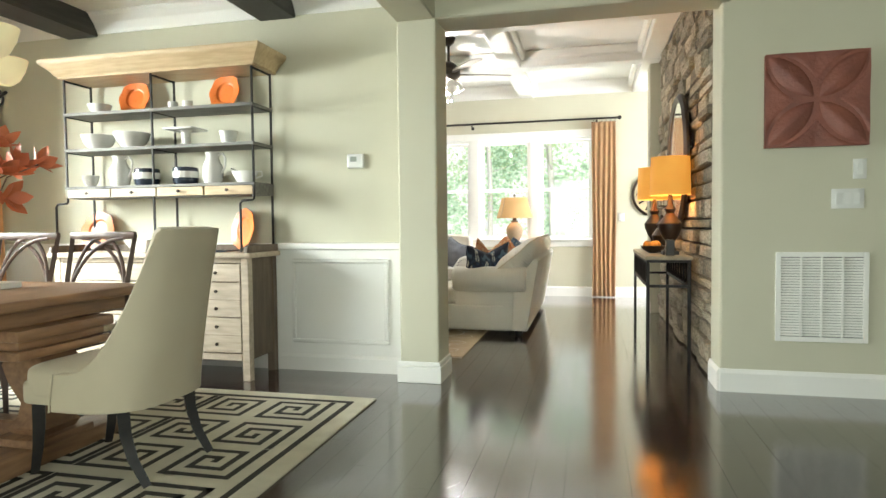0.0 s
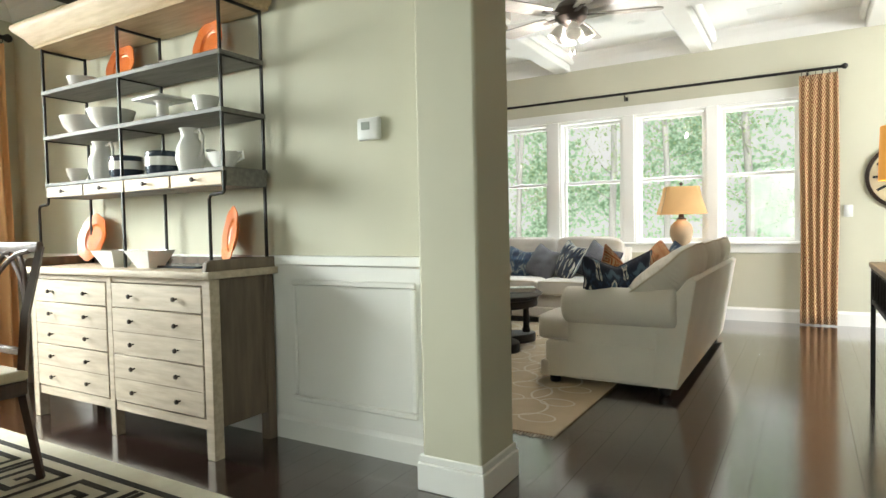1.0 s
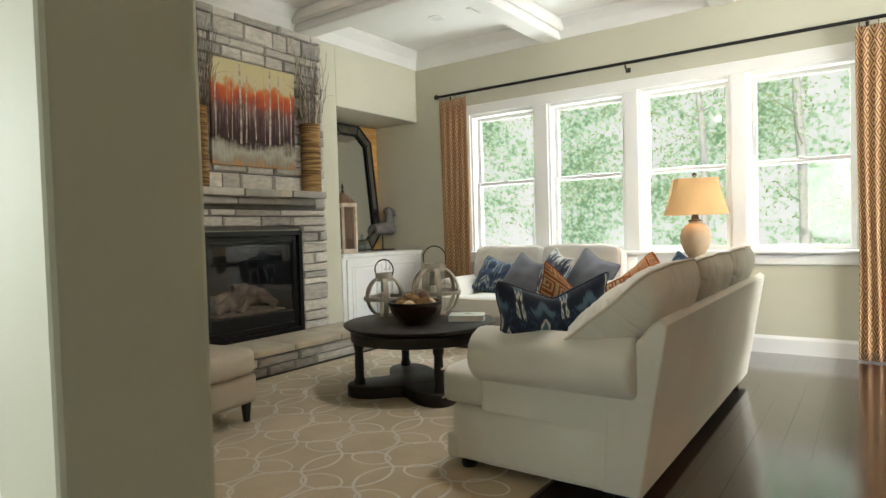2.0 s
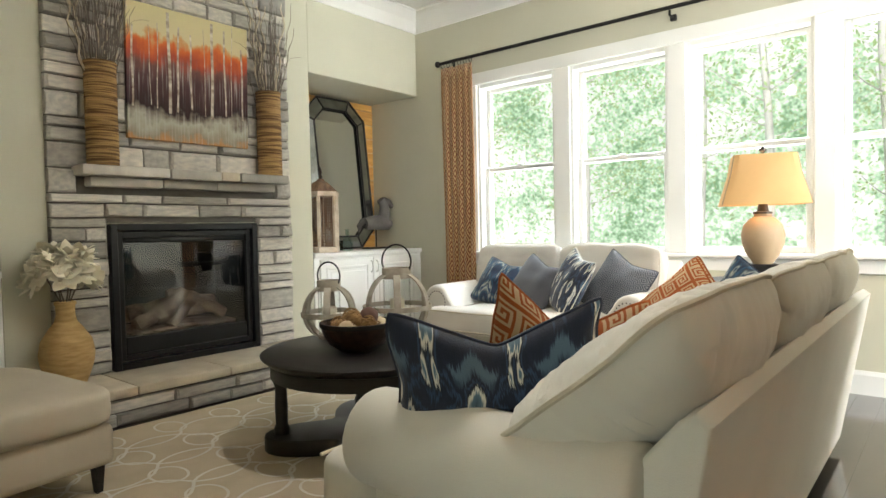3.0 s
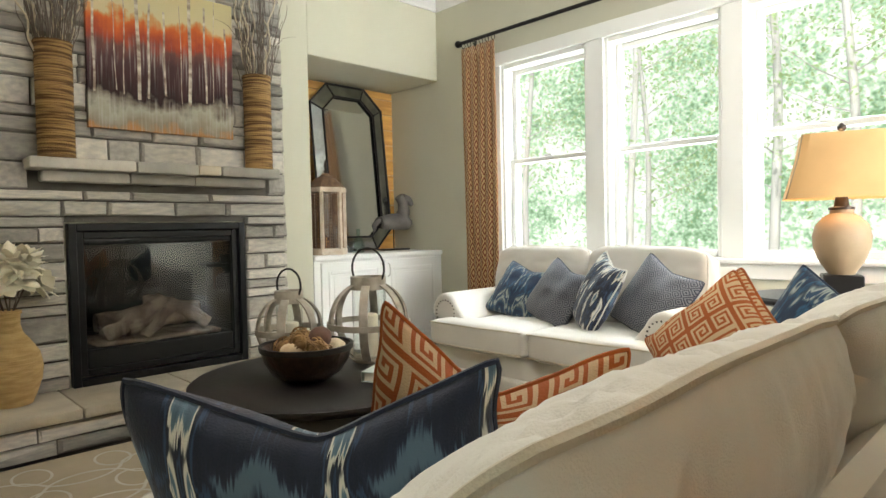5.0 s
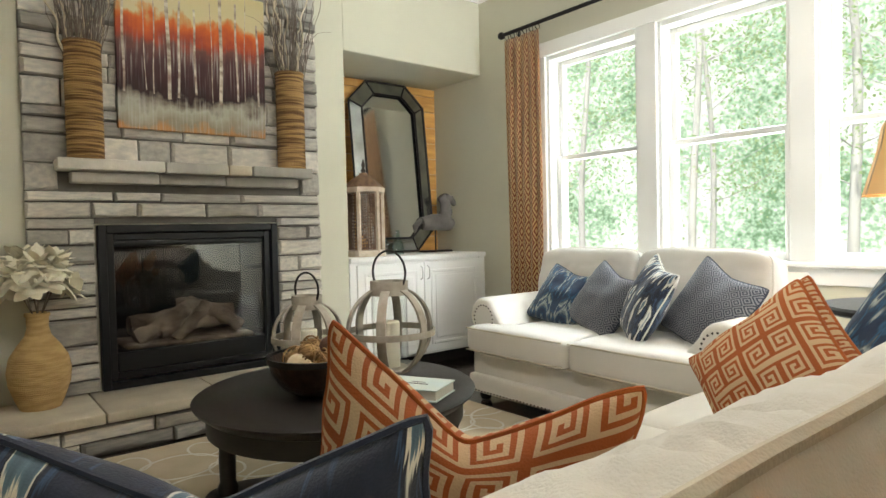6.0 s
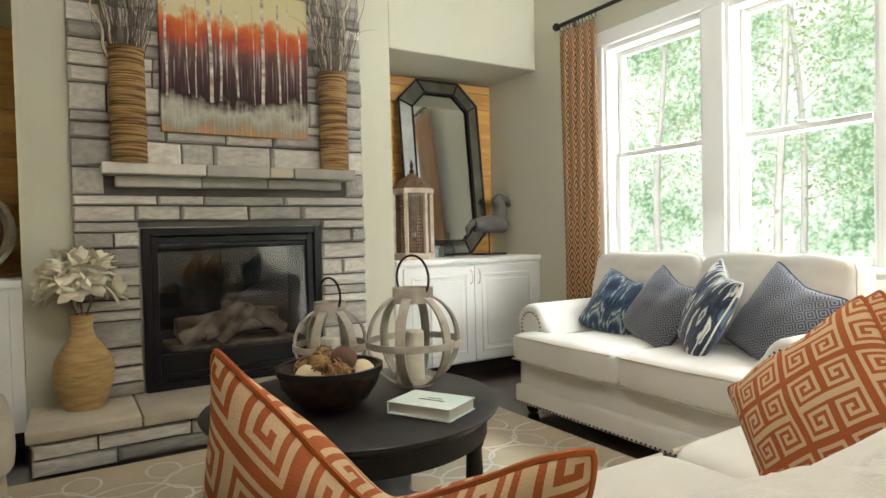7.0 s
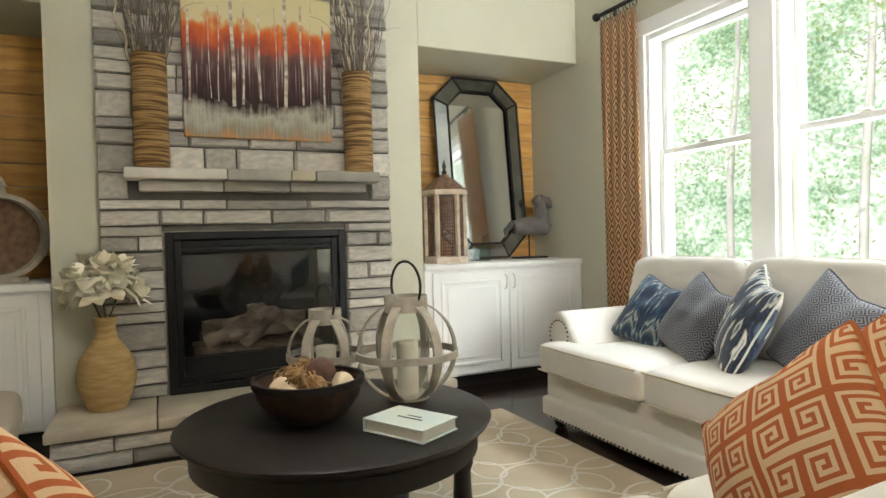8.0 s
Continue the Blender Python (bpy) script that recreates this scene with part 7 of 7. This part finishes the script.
# lattice-back side chairs
def side_chair(m, label):
    ob = thing("side_chair", m, label, "chair", "chairs round the table")
    part("seat", box((-0.24, -0.24, 0.43), (0.24, 0.22, 0.475), 0.018, 3), CHAIRCLOTH, ob)
    part("seat_rail", box((-0.235, -0.235, 0.37), (0.235, 0.215, 0.43), 0.006), TABLEDARK, ob)
    for s in (-1, 1):
        part("leg", tube([(s * 0.21, -0.21, 0.40), (s * 0.21, -0.215, 0.0)], [0.024, 0.016], 4), TABLEDARK, ob)
        part("stile", tube([(s * 0.21, 0.26, 0.0), (s * 0.21, 0.20, 0.40), (s * 0.215, 0.225, 0.7), (s * 0.225, 0.29, 0.98)], [0.017, 0.022, 0.02, 0.017], 4), TABLEDARK, ob)
        for q in (0, 1):
            pts = [(s * (0.20 - (0.36 if q else 0.19) * (1 - math.cos(f * 1.57))), 0.212 + 0.07 * math.sin(f * 1.57) + 0.006 * q * s, 0.56 + 0.40 * math.sin(f * 1.57)) for f in [k / 12 for k in range(13)]]
            part("lattice_bow", tube(pts, 0.011, 6), TABLEDARK, ob)
    part("crest_rail", box((-0.235, 0.27, 0.955), (0.235, 0.30, 1.0), 0.01, 2), TABLEDARK, ob)
    part("lower_rail", box((-0.20, 0.20, 0.53), (0.20, 0.225, 0.56), 0.005), TABLEDARK, ob)
    return ob


TABLEDARK = surf("walnut_stain", (0.10, 0.06, 0.045), (0.065, 0.038, 0.028), 5, 0.4, 0.15, 60, stretch=(6, 6, 1))
c1 = side_chair(pose(-2.50, 3.04, 0.012), "dark walnut chair with interlaced bow back")
copy_thing(c1, pose(-3.06, 3.04, 0.012))

# flowers on the table and chandelier
va = thing("flower_vase", pose(-2.47, 2.52, 0.745), "pale ceramic vase of rust leaves on a book", "vase")
part("book_base", box((-0.13, -0.1, 0), (0.13, 0.1, 0.03), 0.004), WHITE, va)
part("body", lathe([(0.05, 0.03), (0.07, 0.06), (0.075, 0.2), (0.06, 0.32), (0.07, 0.36), (0.06, 0.36), (0.05, 0.3), (0.0, 0.2)], 28, close=False), surf("pale_ceramic", (0.62, 0.60, 0.52), None, 5, 0.35, 0.05, 60), va)
fo = thing("rust_flowers", pose(-2.50, 2.52, 1.16), "spray of rust orange magnolia leaves and blooms", "flowers")
RUSTLEAF = surf("rust_petal", (0.64, 0.20, 0.09), (0.46, 0.12, 0.05), 6, 0.6, 0.2, 60)
rg = rnd(91)
for k in range(16):
    a, el, R = 2.4 * k, rg.uniform(-0.1, 1.1), rg.uniform(0.16, 0.36)
    c = Vector((R * math.cos(a) * math.cos(el), R * math.sin(a) * math.cos(el), 0.02 + R * math.sin(el) * 1.0))
    bm = tube([(0, 0, -0.20), c * 0.5 + Vector((0, 0, 0.03)), c], 0.004, 5)
    part("stem", bm, TWIG, fo)
    q0 = c.to_track_quat("Z", "Y").to_matrix().to_4x4()
    bm = bmesh.new()
    for j in range(6):
        m = Matrix.Translation(c) @ q0 @ Matrix.Rotation(1.05 * j, 4, "Z") @ Matrix.Rotation(0.5 + 0.3 * (j % 2), 4, "Y")
        rows = []
        for s in range(5):
            f = s / 4
            w = 0.034 * math.sin(math.pi * (0.1 + 0.88 * f))
            rows.append([bm.verts.new(m @ Vector((0.02 * f * f + 0.3 * abs(u) * w, u * w, 0.11 * f))) for u in (-1, 0, 1)])
        for r0, r1 in zip(rows, rows[1:]):
            for u in range(2):
                bm.faces.new((r0[u], r0[u + 1], r1[u + 1], r1[u]))
    part("bloom", bm, RUSTLEAF, fo)
ch = thing("chandelier", pose(-3.0, 2.5, 1.85), "black iron chandelier with amber glass bowls", "chandelier")
part("rod", tube([(0, 0, 0.2), (0, 0, ZD - 1.85)], 0.01, 8), IRON, ch)
part("hub", lathe([(0.02, -0.2), (0.05, -0.15), (0.03, -0.05), (0.05, 0.1), (0.02, 0.22)], 16), IRON, ch)
AMB = glow("amber_glass", (1.0, 0.85, 0.5), 0.35, (0.75, 0.68, 0.42))
for k in range(5):
    a = 2 * math.pi * k / 5 + 0.15
    e1 = Vector((math.cos(a), math.sin(a), 0))
    arm = part("arm", tube([e1 * (0.03 + 0.55 * f) + Vector((0, 0, -0.12 - 0.13 * math.sin(f * 3.0) + 0.12 * f)) for f in [s / 12 for s in range(13)]], 0.010, 8), IRON, ch)
    part("scroll", tube([e1 * (0.50 + 0.06 * math.cos(t)) + Vector((0, 0, -0.06 + 0.06 * math.sin(t))) for t in [2 * math.pi * s / 18 for s in range(18)]], 0.007, 6, True), IRON, arm)
    part("glass_bowl", lathe([(0.03, 0.02), (0.07, 0.05), (0.10, 0.11), (0.115, 0.17)], 24, Matrix.Translation(e1 * 0.58), close=False), AMB, ch, "amber glass bowl shade")

# ---- floor planks ----
plank_bank = {}
rg = rnd(5)
joined_v, joined_f = [], []
PW = 0.127
x = XW
while x < XE:
    y = YS + rg.uniform(-0.8, 0)
    while y < YW:
        L = rg.choice((0.7, 0.9, 1.1, 1.3, 1.5))
        y0, y1 = max(y, YS), min(y + L, YW)
        near = -0.5 < x < 1.15 and y0 > 0.4 and y1 < 8.9
        if near and y1 - y0 == L:
            if L not in plank_bank:
                me = bpy.data.meshes.new("plank")
                b = box((-PW / 2 + 0.0003, -L / 2 + 0.0003, -0.002), (PW / 2 - 0.0003, L / 2 - 0.0003, 0.0), 0.0006)
                b.to_mesh(me)
                b.free()
                me.materials.append(FLOOR)
                plank_bank[L] = me
            p = new("plank", plank_bank[L])
            p.matrix_basis = pose(x + PW / 2, (y0 + y1) / 2, 0)
            p.parent = floor_thing
        elif y1 - y0 > 0.02:
            k = len(joined_v)
            joined_v += [(x + 0.0004, y0 + 0.0004, 0), (x + PW - 0.0004, y0 + 0.0004, 0), (x + PW - 0.0004, y1 - 0.0004, 0), (x + 0.0004, y1 - 0.0004, 0)]
            joined_f.append((k, k + 1, k + 2, k + 3))
        y += L
    x += PW
me = bpy.data.meshes.new("more_planks")
me.from_pydata(joined_v, [], joined_f)
me.materials.append(FLOOR)
jp = new("more_planks", me)
jp.parent = floor_thing
tagged(jp, kind="stuff")
